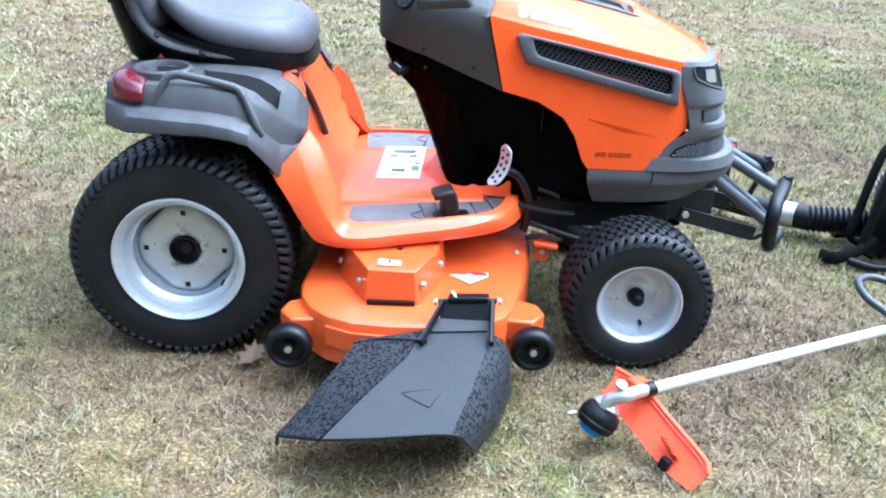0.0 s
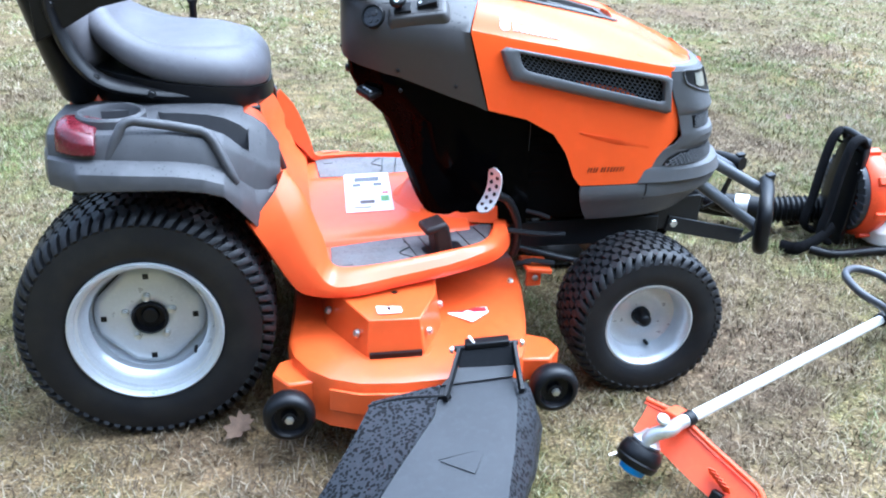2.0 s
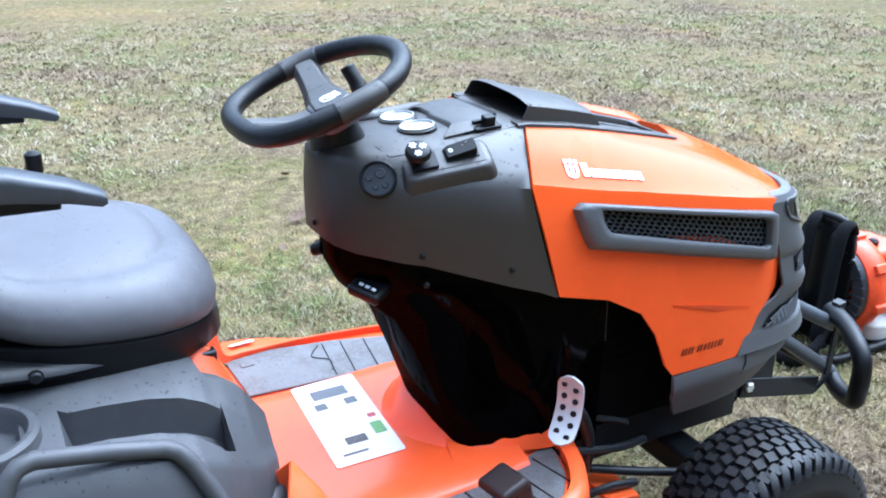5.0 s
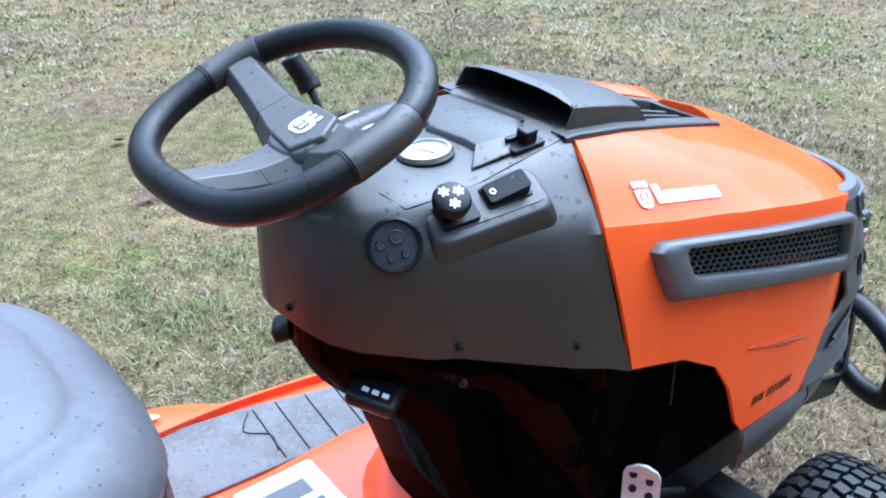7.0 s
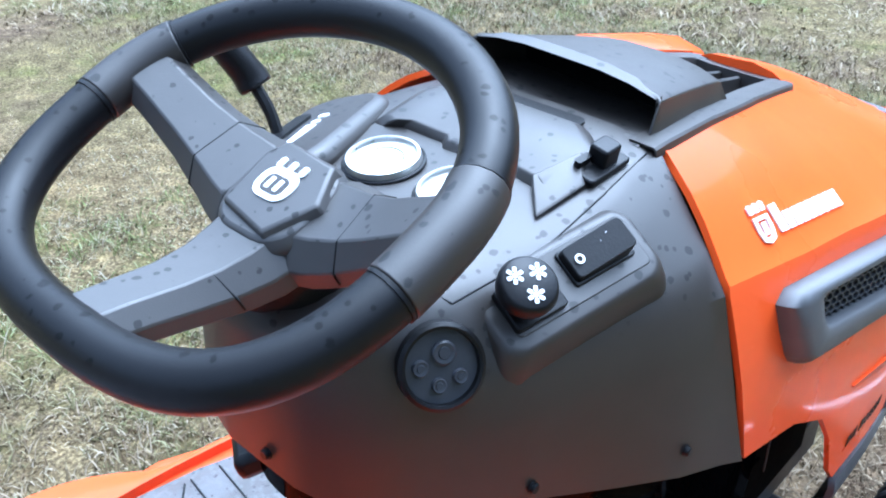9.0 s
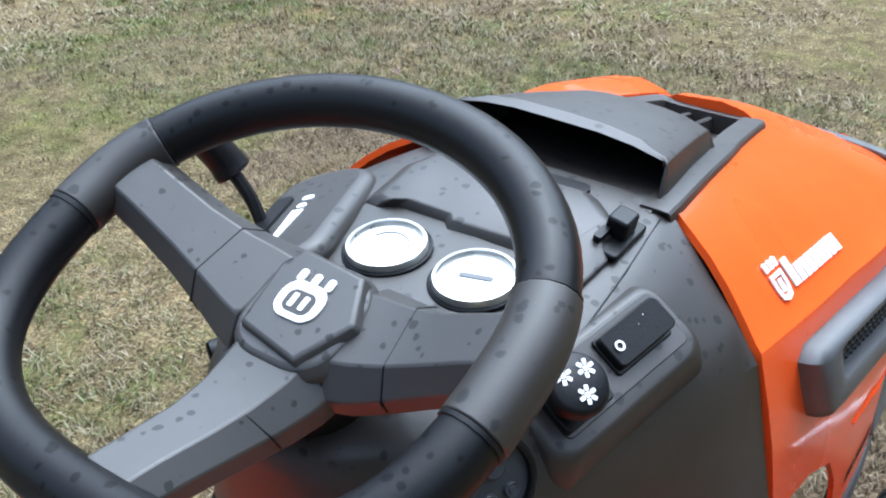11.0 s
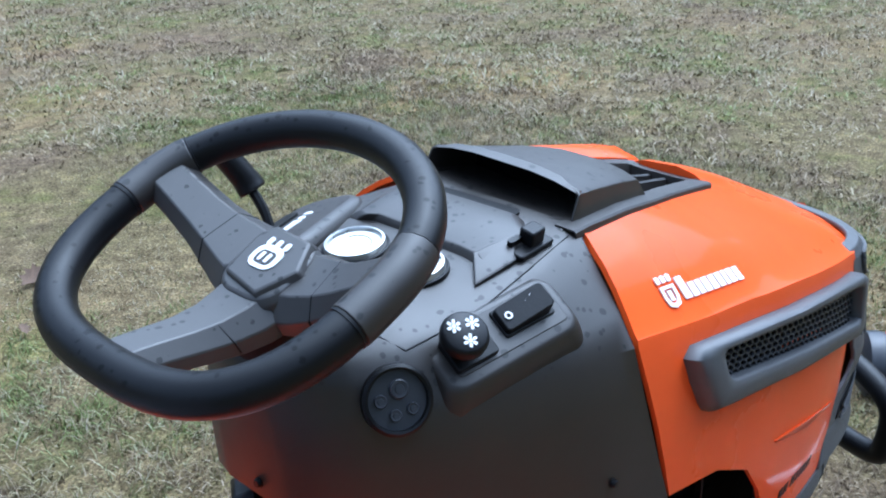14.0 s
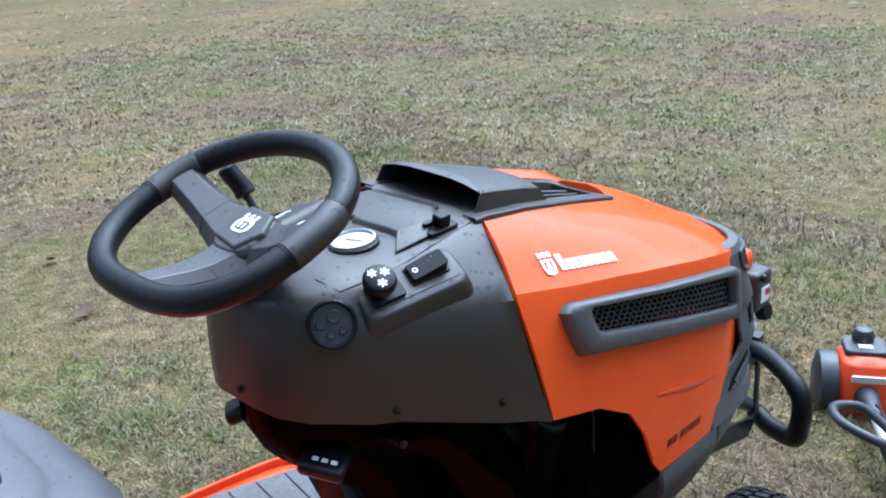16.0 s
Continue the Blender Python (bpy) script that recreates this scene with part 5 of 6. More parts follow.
    for y, grow in ((-0.385, -0.012), (-0.375, 0.0), (-0.20, 0.0), (0.03, 0.0), (0.26, 0.0), (0.455, 0.0), (0.465, -0.012)):
        out = []
        for x, z in side:
            yy = y
            yy = 0.04 + (y - 0.04) * float(np.interp(z, (0.50, 0.57, 0.63, 0.68), (1.0, 0.86, 0.62, 0.45)))
            sunk = 0.04 * float(np.interp(z, (0.40, 0.50, 0.66, 0.74), (0, 1, 1, 0))) if abs(y - 0.03) < 0.3 and x > 0.25 else 0.0
            out.append(Vector((x - sunk - (0.25 - x) * grow, yy, z + (0.5 - z) * -grow)))
        rings.append(out)
    part("seat_deck", loft(rings), FLOOR_ORANGE, tractor, "orange rear body under the seat", bevel=0.018, segments=3, angle=50)
    strip = smooth_path([(0.256, -0.005, 0.662), (0.276, 0.010, 0.642), (0.304, 0.040, 0.568), (0.327, 0.068, 0.488)], 5)
    part("lever_strip", sweep(strip, 0.011, 10, flat=0.8), ARM, tractor, "grey lever strip on the riser", angle=60)
    part("lever_slot", sweep([p + Vector((-0.004, 0.012, 0.0)) for p in strip], 0.007, 8), BLACK, tractor, "black strip for the shade in the slot beside the lever strip")


build_body()
part("rear_body", box((0.10, 0.40, 0.07), (-0.115, 0.03, 0.745), taper=0.8), FLOOR_ORANGE, tractor, "orange rear body behind the seat", bevel=0.025, segments=3)
# near-black panel added as the shade behind the rear wheel
part("wheel_well", box((0.38, 0.02, 0.30), (0.08, -0.172, 0.48)), HOLLOW_SHADE, tractor, "near-black panel for the shade in the wheel well")

# grey fender covers: (x, inner z, outer top y, z, shoulder y, z, lip y, z)
FENDER = [(-0.185, 0.725, 0.300, 0.715, 0.335, 0.690, 0.345, 0.640), (-0.165, 0.745, 0.370, 0.735, 0.405, 0.690, 0.412, 0.633), (-0.10, 0.752, 0.405, 0.742, 0.448, 0.690, 0.468, 0.632), (0.0, 0.754, 0.415, 0.742, 0.465, 0.688, 0.488, 0.638),
          (0.10, 0.753, 0.415, 0.738, 0.465, 0.682, 0.490, 0.636), (0.16, 0.750, 0.410, 0.728, 0.462, 0.672, 0.490, 0.628), (0.20, 0.745, 0.400, 0.710, 0.450, 0.655, 0.480, 0.612), (0.232, 0.736, 0.380, 0.685, 0.425, 0.620, 0.452, 0.565),
          (0.262, 0.722, 0.350, 0.655, 0.395, 0.585, 0.412, 0.512), (0.290, 0.700, 0.325, 0.632, 0.358, 0.574, 0.372, 0.528), (0.320, 0.655, 0.285, 0.616, 0.312, 0.582, 0.330, 0.546)]


def build_fender(side, shift):
    rings = []
    for x in np.interp(np.linspace(0, len(FENDER) - 1, 91), range(len(FENDER)), [f[0] for f in FENDER]):
        iz, oy, oz, sy, sz, ly, lz = curve_at(FENDER, x)
        flat = lambda y: iz + (oz + 0.002 - iz) * (y - 0.24) / (oy - 0.25)
        if -0.088 < x < 0.008:
            well, deep = (0.264, 0.267, 0.357, 0.360), 0.050
        elif 0.066 < x < 0.250:
            well, deep = (0.286, 0.291, 0.352, 0.358), 0.048
        else:
            well, deep = (0.275, 0.280, 0.355, 0.359), 0.0
        well = [min(y, oy - 0.030 + 0.004 * i) for i, y in enumerate(well)]
        pts = [(0.16 if x < 0.24 else 0.215, iz - 0.004), (0.24, iz), (well[0], flat(well[0])), (well[1], flat(well[1]) - deep), (well[2], flat(well[2]) - deep), (well[3], flat(well[3])), (oy - 0.010, oz + 0.002), (oy, oz - 0.001), (oy + 0.006, oz - 0.009), (oy + (sy - oy) * 0.32, oz + (sz - oz) * 0.55), (oy + (sy - oy) * 0.46, oz + (sz - oz) * 0.93), (sy - 0.004, sz + (lz - sz) * 0.02), (ly - 0.006, sz + (lz - sz) * 0.30), (ly, sz + (lz - sz) * 0.62), (ly, lz + 0.004), (ly - 0.005, lz)]
        rings.append([Vector((x, side * y + shift, z)) for y, z in pts])
    fender = part("fender", loft(rings, False, False), FENDER_GREY, tractor, "grey plastic wheel fender with water spots", solid=0.006, angle=30)
    Y = lambda y: side * y + shift
    bar = [Vector((x, Y(y), z)) for x, y, z in ((-0.042, 0.425, 0.680), (-0.020, 0.418, 0.730), (-0.006, 0.412, 0.758), (0.004, 0.408, 0.766), (0.020, 0.404, 0.768), (0.090, 0.404, 0.756), (0.155, 0.405, 0.742), (0.170, 0.408, 0.735), (0.182, 0.413, 0.720), (0.200, 0.422, 0.684), (0.214, 0.430, 0.652), (0.222, 0.425, 0.628))]
    part("grab_handle", sweep(bar, 0.0108, 12, flat=1.0), FENDER_GREY, fender, "grey moulded grab handle", angle=50)
    cup = part("cup_holder", lathe([(0.076, -0.012), (0.074, 0.014), (0.069, 0.019), (0.063, 0.018), (0.058, 0.010), (0.052, -0.040), (0.048, -0.044), (0.001, -0.044)], 40, pose(-0.040, Y(0.312), 0.747)), FENDER_GREY, fender, "round cup holder")
    part("cup_floor", lathe([(0.046, -0.0435), (0.046, -0.041), (0.001, -0.041)], 32, pose(-0.040, Y(0.312), 0.747)), GREY, cup)
    rows = []
    for x, ya, yb, zt, zb in ((-0.148, 0.30, 0.392, 0.756, 0.704), (-0.138, 0.30, 0.404, 0.762, 0.703), (-0.110, 0.30, 0.428, 0.762, 0.703), (-0.085, 0.30, 0.438, 0.757, 0.704), (-0.060, 0.30, 0.442, 0.751, 0.705)):
        rows.append([Vector((x, Y(ya), zt - 0.006)), Vector((x, Y(yb - 0.045), zt)), Vector((x, Y(yb - 0.014), zt - 0.010)), Vector((x, Y(yb), (zt + zb) / 2)), Vector((x, Y(yb + 0.004), zb)), Vector((x, Y(ya), zb))])
    part("tail_light", loft(rows), TAIL, fender, "red tail light lens", bevel=0.004)


build_fender(-1, 0.0)
build_fender(1, 0.06)


# seat with armrests
def build_seat():
    seat = part("seat_pan", loft([[Vector((cx + rx * math.cos(a) ** 1 * (1 if math.cos(a) > 0 else 1.0), 0.02 + ry * math.copysign(abs(math.sin(a)) ** 0.6, math.sin(a)), z + tilt * math.cos(a)))
                                   for a in [2 * math.pi * k / 40 for k in range(40)]] for z, cx, rx, ry, tilt in ((0.700, 0.07, 0.17, 0.18, 0.0), (0.712, 0.085, 0.205, 0.212, 0.0), (0.750, 0.092, 0.222, 0.234, -0.018), (0.798, 0.092, 0.218, 0.236, -0.032))]),
                BLACK, tractor, "black seat pan", angle=50)
    rings = []
    for z, k, t in ((0.792, 0.97, -0.032), (0.802, 1.02, -0.032), (0.822, 1.045, -0.030), (0.845, 1.02, -0.026), (0.860, 0.95, -0.020), (0.869, 0.88, -0.015), (0.871, 0.80, -0.012), (0.867, 0.75, -0.010), (0.8725, 0.71, -0.008), (0.8785, 0.67, -0.006), (0.881, 0.5, 0.0), (0.882, 0.25, 0.0)):
        rings.append([Vector((0.095 + 0.206 * k * math.cos(a), 0.02 + 0.226 * k * math.copysign(abs(math.sin(a)) ** 0.54, math.sin(a)), z + t * math.cos(a) + (0.075 * max(0, -math.cos(a)) ** 2 * min(1.0, max(0.0, (k - 0.62) / 0.2))))) for a in [2 * math.pi * q / 48 for q in range(48)]])
    part("seat_cushion", loft(rings), VINYL, tractor, "grey vinyl seat cushion with raised centre", angle=60)
    rings = []
    for h, w, d in ((0.82, 0.17, 0.04), (0.85, 0.205, 0.055), (0.92, 0.215, 0.06), (1.02, 0.212, 0.058), (1.12, 0.195, 0.05), (1.19, 0.165, 0.04), (1.215, 0.12, 0.02)):
        cx = -0.115 - 0.30 * (h - 0.82)
        rings.append([Vector((cx + d * math.cos(a), 0.02 + w * math.copysign(abs(math.sin(a)) ** 0.55, math.sin(a)), h)) for a in [2 * math.pi * q / 40 for q in range(40)]])
    part("backrest", loft(rings), VINYL, tractor, "grey vinyl backrest", angle=60)
    rings = []
    for h, w, d in ((0.72, 0.16, 0.03), (0.76, 0.215, 0.05), (0.86, 0.228, 0.05), (1.02, 0.225, 0.045), (1.15, 0.19, 0.03)):
        cx = -0.14 - 0.30 * (h - 0.78)
        rings.append([Vector((cx + d * math.cos(a), 0.02 + w * math.copysign(abs(math.sin(a)) ** 0.5, math.sin(a)), h)) for a in [2 * math.pi * q / 32 for q in range(32)]])
    part("backrest_shell", loft(rings), BLACK, tractor, "black backrest shell", angle=60)
    for side in (-1, 1):
        y = 0.02 + side * 0.245
        # black side strap from pan to armrest
        strap = smooth_path([(0.14, y - side * 0.050, 0.765), (0.05, y - side * 0.030, 0.775), (-0.06, y - side * 0.008, 0.805), (-0.12, y, 0.87), (-0.15, y, 0.96), (-0.155, y, 1.03)], 5)
        part("side_strap", sweep(strap, 0.014, 12, up=(0, 1, 0), flat=2.4), BLACK, tractor, "black seat side bracket")
        rows = []
        for x, zt, th, wd in ((-0.20, 1.062, 0.03, 0.040), (-0.12, 1.066, 0.050, 0.052), (-0.04, 1.060, 0.044, 0.054), (0.05, 1.042, 0.034, 0.052), (0.11, 1.022, 0.024, 0.048), (0.145, 1.006, 0.018, 0.040), (0.152, 1.000, 0.010, 0.030)):
            rows.append([Vector((x, y + wd / 2 * u, zt - th * v)) for u, v in ((-0.6, 0.0), (0.6, 0.0), (0.9, 0.12), (1.0, 0.35), (0.9, 1.0), (-0.9, 1.0), (-1.0, 0.35), (-0.9, 0.12))])
        arm = part("armrest", loft(rows), ARM, tractor, "dark padded armrest", angle=45)
        rows = []
        for x, zt, zb in ((-0.19, 1.03, 0.900), (-0.12, 1.025, 0.935), (-0.05, 1.022, 0.975), (0.02, 1.016, 0.992), (0.10, 1.000, 0.990)):
            rows.append([Vector((x, y - 0.020, zt)), Vector((x, y + 0.020, zt)), Vector((x, y + 0.014, zb)), Vector((x, y - 0.014, zb))])
        part("armrest_support", loft(rows), BLACK, arm, bevel=0.003)
        for c in ((0.04, y + side * 0.004, 0.779), (-0.075, y + side * 0.016, 0.822), (-0.15, y + side * 0.02, 0.985)):
            bolt(tractor, c, (0, side, 0), 0.008, STEEL_BLACK, "screw")
    part("armrest_lever", lathe([(0.010, -0.15), (0.010, 0.05), (0.014, 0.055), (0.014, 0.085), (0.006, 0.09)], 12, pose(0.105, 0.285, 0.845)), BLACK, tractor, "black lever below the armrest")
    part("seat_bracket", box((0.30, 0.24, 0.03), (0.10, 0.02, 0.693)), BLACK, tractor, "black seat mount", bevel=0.004)
    part("seat_rail", box((0.22, 0.02, 0.02), (0.17, -0.15, 0.715)), STEEL_BLACK, tractor, bevel=0.003)
    part("seat_spring", lathe([(0.02, 0.0), (0.02, 0.05)], 12, pose(0.05, -0.09, 0.73)), STEEL_BLACK, tractor)


build_seat()


# mower deck
def build_deck():
    top = [(0.345, -0.10), (0.330, -0.30), (0.318, -0.43), (0.330, -0.50), (0.360, -0.560), (0.405, -0.605), (0.47, -0.635), (0.56, -0.645), (0.70, -0.640), (0.80, -0.615), (0.852, -0.57), (0.875, -0.52), (0.915, -0.36), (0.945, -0.20), (0.955, -0.05),
           (0.955, 0.20), (0.93, 0.45), (0.86, 0.58), (0.70, 0.645), (0.50, 0.65), (0.38, 0.56), (0.335, 0.40), (0.345, 0.15)]
    def ring(z, grow):
        c = Vector((0.63, 0.0))
        return [Vector((x + (x - c.x) * grow, y + (y - c.y) * grow, z)) for x, y in top]
    def bumps(r, keep):
        return [Vector((p.x, p.y, p.z + (0.030 * max(0, 1 - abs(p.y + 0.05) / 0.30) if keep else 0))) for p in r]
    rings = [ring(0.105, 0.015), ring(0.125, 0.012), ring(0.205, 0.008), ring(0.222, 0.0), bumps(ring(0.229, -0.03), True), bumps(ring(0.233, -0.25), True), bumps(ring(0.236, -0.7), True)]
    deck = part("mower_deck", loft(rings), DECK_ORANGE, tractor, "orange stamped steel mower deck with dirt", angle=45)
    slot = [Vector((x * 1.008 - 0.005, y * 1.010 - 0.002, z)) for z in (0.150, 0.204) for x, y in top[5:9]]
    part("skirt_step", loft([slot[:4], slot[4:]], False, False), DECK_ORANGE, deck, "raised skirt flange", solid=-0.008, bevel=0.002)
    # belt cover
    base = [(0.705, -0.30), (0.690, -0.42), (0.628, -0.545), (0.492, -0.540), (0.405, -0.375), (0.400, -0.25)]
    lid = [(0.690, -0.30), (0.672, -0.42), (0.618, -0.528), (0.500, -0.524), (0.440, -0.395), (0.430, -0.25)]
    bm = loft([[Vector((x, y, 0.226)) for x, y in base], [Vector((x * 0.5 + a * 0.5, y * 0.5 + b * 0.5, 0.262)) for (x, y), (a, b) in zip(base, lid)], [Vector((x, y, 0.318 if y < -0.5 else 0.325)) for x, y in lid]])
    cover = part("belt_cover", bm, DECK_ORANGE, deck, "folded orange belt cover", bevel=0.003, angle=25)
    part("flange", loft([[Vector((x * 1.0 + (x - 0.55) * 0.09, y - 0.008, z)) for x, y in base] for z in (0.228, 0.232)]), DECK_ORANGE, cover, bevel=0.001)
    # solid black strip painted as the shade below the cover's edge
    part("gap_shade", box((0.122, 0.010, 0.012), (0.56, -0.5465, 0.238)), BLACK, cover, "black strip for the shade under the cover")
    part("cover_decal", prism(rounded(0.058, 0.050, 0.008), 0.0012, pose(0.552, -0.478, 0.3205, -4)), WHITE, cover, "white warning decal")
    part("decal_print", prism(rounded(0.008, 0.020, 0.003), 0.0006, pose(0.552, -0.478, 0.3218, -4)), BLACK, cover)
    part("cover_hole", lathe([(0.008, 0), (0.008, 0.001)], 16, pose(0.575, -0.40, 0.3235)), BLACK, cover)
    for c, nn in (((0.476, -0.497, 0.272), (-0.85, -0.4, 0.3)), ((0.641, -0.512, 0.275), (0.8, -0.5, 0.3)), ((0.418, -0.380, 0.275), (-0.85, -0.3, 0.4)), ((0.684, -0.402, 0.285), (0.9, -0.3, 0.3))):
        bolt(cover, c, nn, 0.0085, CHROME)
    # shield-shaped warning decal
    lay = pose(0.765, -0.372, 0.2385, -3, 1, 0)
    dec = part("deck_decal", prism([(-0.052, 0.030), (-0.052, 0.000), (0.0, -0.052), (0.052, 0.000), (0.052, 0.030)], 0.001, lay), WHITE, deck, "white and red shield decal")
    part("print", prism([(-0.049, 0.027), (-0.049, 0.004), (-0.014, 0.002), (0, 0.016), (0.014, 0.002), (0.049, 0.004), (0.049, 0.027)], 0.0006, lay @ pose(0, 0, 0.001)), RED, dec)
    for q in (-0.01, 0.012):
        part("print", prism(rounded(0.014, 0.006, 0.001), 0.0006, lay @ pose(q, -0.008, 0.001)), MAT, dec)
    # gauge wheels on their ears
    for x, y, z, d in ((0.924, -0.635, 0.155, 1), (0.311, -0.646, 0.144, -1), (0.924, 0.66, 0.150, 1), (0.311, 0.66, 0.150, -1)):
        s = -1 if y < 0 else 1
        ear = [(0.0, -0.07), (-d * 0.085, -0.06), (-d * 0.085, 0.09), (d * 0.02, 0.03), (d * 0.035, -0.02)]
        part("wheel_ear", prism([(a, s * -b) for a, b in ear], 0.060, pose(x, y - s * 0.135, z - 0.005)), DECK_ORANGE, deck, "orange wheel bracket", bevel=0.006)
        lay = pose(x, y - s * 0.026, z, 90 if s < 0 else -90)
        gw = part("gauge_wheel", lathe([(0.02, -0.034), (0.042, -0.034), (0.053, -0.026), (0.058, -0.012), (0.058, 0.006), (0.054, 0.018), (0.046, 0.024), (0.040, 0.024), (0.036, 0.016), (0.034, 0.008), (0.018, 0.006), (0.016, 0.016), (0.010, 0.018)], 40, lay), BLACK, deck, "black plastic gauge wheel")
        part("axle_bolt", lathe([(0.010, 0.016), (0.010, 0.023), (0.007, 0.025)], 6, lay), CHROME, gw)
    # brackets at the deck's front edge
    part("front_bracket", box((0.07, 0.09, 0.012), (0.985, -0.19, 0.275), (0, 8, 0)), DECK_ORANGE, deck, bevel=0.002)
    part("front_bracket", box((0.04, 0.012, 0.05), (0.975, -0.212, 0.250)), DECK_ORANGE, deck, bevel=0.002)
    bolt(deck, (0.978, -0.219, 0.25), (0, -1, 0), 0.007, CHROME)
    bolt(deck, (0.90, -0.255, 0.262), (0, -0.2, 1), 0.007, CHROME)
    part("deck_link", sweep([(0.93, -0.20, 0.285), (0.97, -0.215, 0.30), (1.03, -0.21, 0.285)], 0.008, 8), STEEL_BLACK, deck)


build_deck()


# discharge chute
def build_chute():
    A = {"b0": (0.490, -0.690, 0.206), "b1": (0.640, -0.690, 0.236), "b2": (0.800, -0.690, 0.246), "b3": (0.862, -0.668, 0.215), "c0": (0.325, -0.905, 0.075), "c1": (0.436, -1.010, 0.145), "c2": (0.712, -1.025, 0.181), "c3": (0.775, -0.965, 0.150)}
    top = part("chute", loft([[A["b1"], A["b2"]], [(0.612, -0.78, 0.222), (0.790, -0.78, 0.234)], [(0.52, -0.90, 0.186), (0.756, -0.90, 0.211)], [A["c1"], A["c2"]]], False, False), CHUTE, tractor, "black plastic discharge chute splashed with wet clippings", solid=0.005, angle=50)
    part("splashed_side", loft([[A["b0"], A["b1"]], [(0.445, -0.765, 0.172), (0.612, -0.78, 0.222)], [(0.385, -0.845, 0.122), (0.52, -0.90, 0.186)], [A["c0"], A["c1"]]], False, False), CHUTE_WET, top, "side of the chute speckled with wet clippings", solid=0.005, angle=60)
    part("side_wall", loft([[A["b2"], (0.838, -0.69, 0.225), (0.862, -0.660, 0.165), (0.868, -0.640, 0.095)], [(0.790, -0.78, 0.234), (0.835, -0.77, 0.200), (0.862, -0.74, 0.140), (0.868, -0.71, 0.080)],
                            [(0.756, -0.90, 0.211), (0.800, -0.885, 0.170), (0.825, -0.84, 0.11), (0.830, -0.81, 0.055)], [A["c2"], (0.745, -1.005, 0.150), (0.765, -0.955, 0.090), (0.770, -0.900, 0.036)]], False, False), CHUTE_WET, top, "rounded side wall of the chute", solid=0.005, angle=70)
    part("front_lip", sweep(smooth_path([A["c0"], A["c1"], (0.58, -1.02, 0.164), A["c2"], (0.745, -1.005, 0.150), (0.765, -0.955, 0.090), (0.770, -0.900, 0.036)], 4), 0.003, 8), BLACK, top, "rolled chute edge")
    part("left_lip", sweep([A["c0"], (0.322, -0.895, 0.045)], 0.004, 6), CHUTE, top)
    part("rib", sweep(smooth_path([(0.480, -0.700, 0.204), (0.55, -0.705, 0.222), (0.655, -0.735, 0.238)], 4), 0.0045, 8), BLACK, top, "raised black rib")
    part("embossed_mark", sweep([(0.600, -0.895, 0.196), (0.700, -0.885, 0.207), (0.665, -0.945, 0.194), (0.605, -0.900, 0.196)], 0.0013, 6), CHUTE, top, "embossed triangle")
    # hinge bracket
    part("hinge_wall", loft([[Vector((0.690, -0.630, 0.290)), Vector((0.808, -0.650, 0.306)), Vector((0.808, -0.656, 0.306)), Vector((0.690, -0.636, 0.290))],
                             [Vector((0.684, -0.655, 0.258)), Vector((0.810, -0.670, 0.268)), Vector((0.810, -0.676, 0.268)), Vector((0.684, -0.661, 0.258))]]), BLACK, top, bevel=0.002)
    part("chute_neck", loft([[(0.640, -0.692, 0.2365), (0.800, -0.692, 0.2465)], [(0.684, -0.656, 0.256), (0.812, -0.670, 0.264)]], False, False), CHUTE, top, solid=0.005)
    for a, b in (((0.692, -0.632, 0.290), (0.640, -0.745, 0.238)), ((0.810, -0.650, 0.306), (0.806, -0.750, 0.246))):
        part("hinge_arm", sweep([a, b], 0.007, 6, flat=2.0), BLACK, top, "black hinge rib")
    part("hinge_rod", sweep([(0.680, -0.628, 0.290), (0.820, -0.650, 0.308)], 0.007, 10), STEEL_BLACK, top)
    part("hinge_block", box((0.10, 0.030, 0.014), (0.752, -0.636, 0.306), (0, -8, -10)), BLACK, top, bevel=0.003)
    part("spring", sweep([(0.712, -0.625, 0.318), (0.724, -0.640, 0.305), (0.755, -0.645, 0.307)], 0.0035, 8), WHITE, top, "bright spring end")
    for c in ((0.676, -0.632, 0.290), (0.824, -0.652, 0.308)):
        bolt(top, c, (-1 if c[0] < 0.7 else 1, 0, 0), 0.008, CHROME)


build_chute()


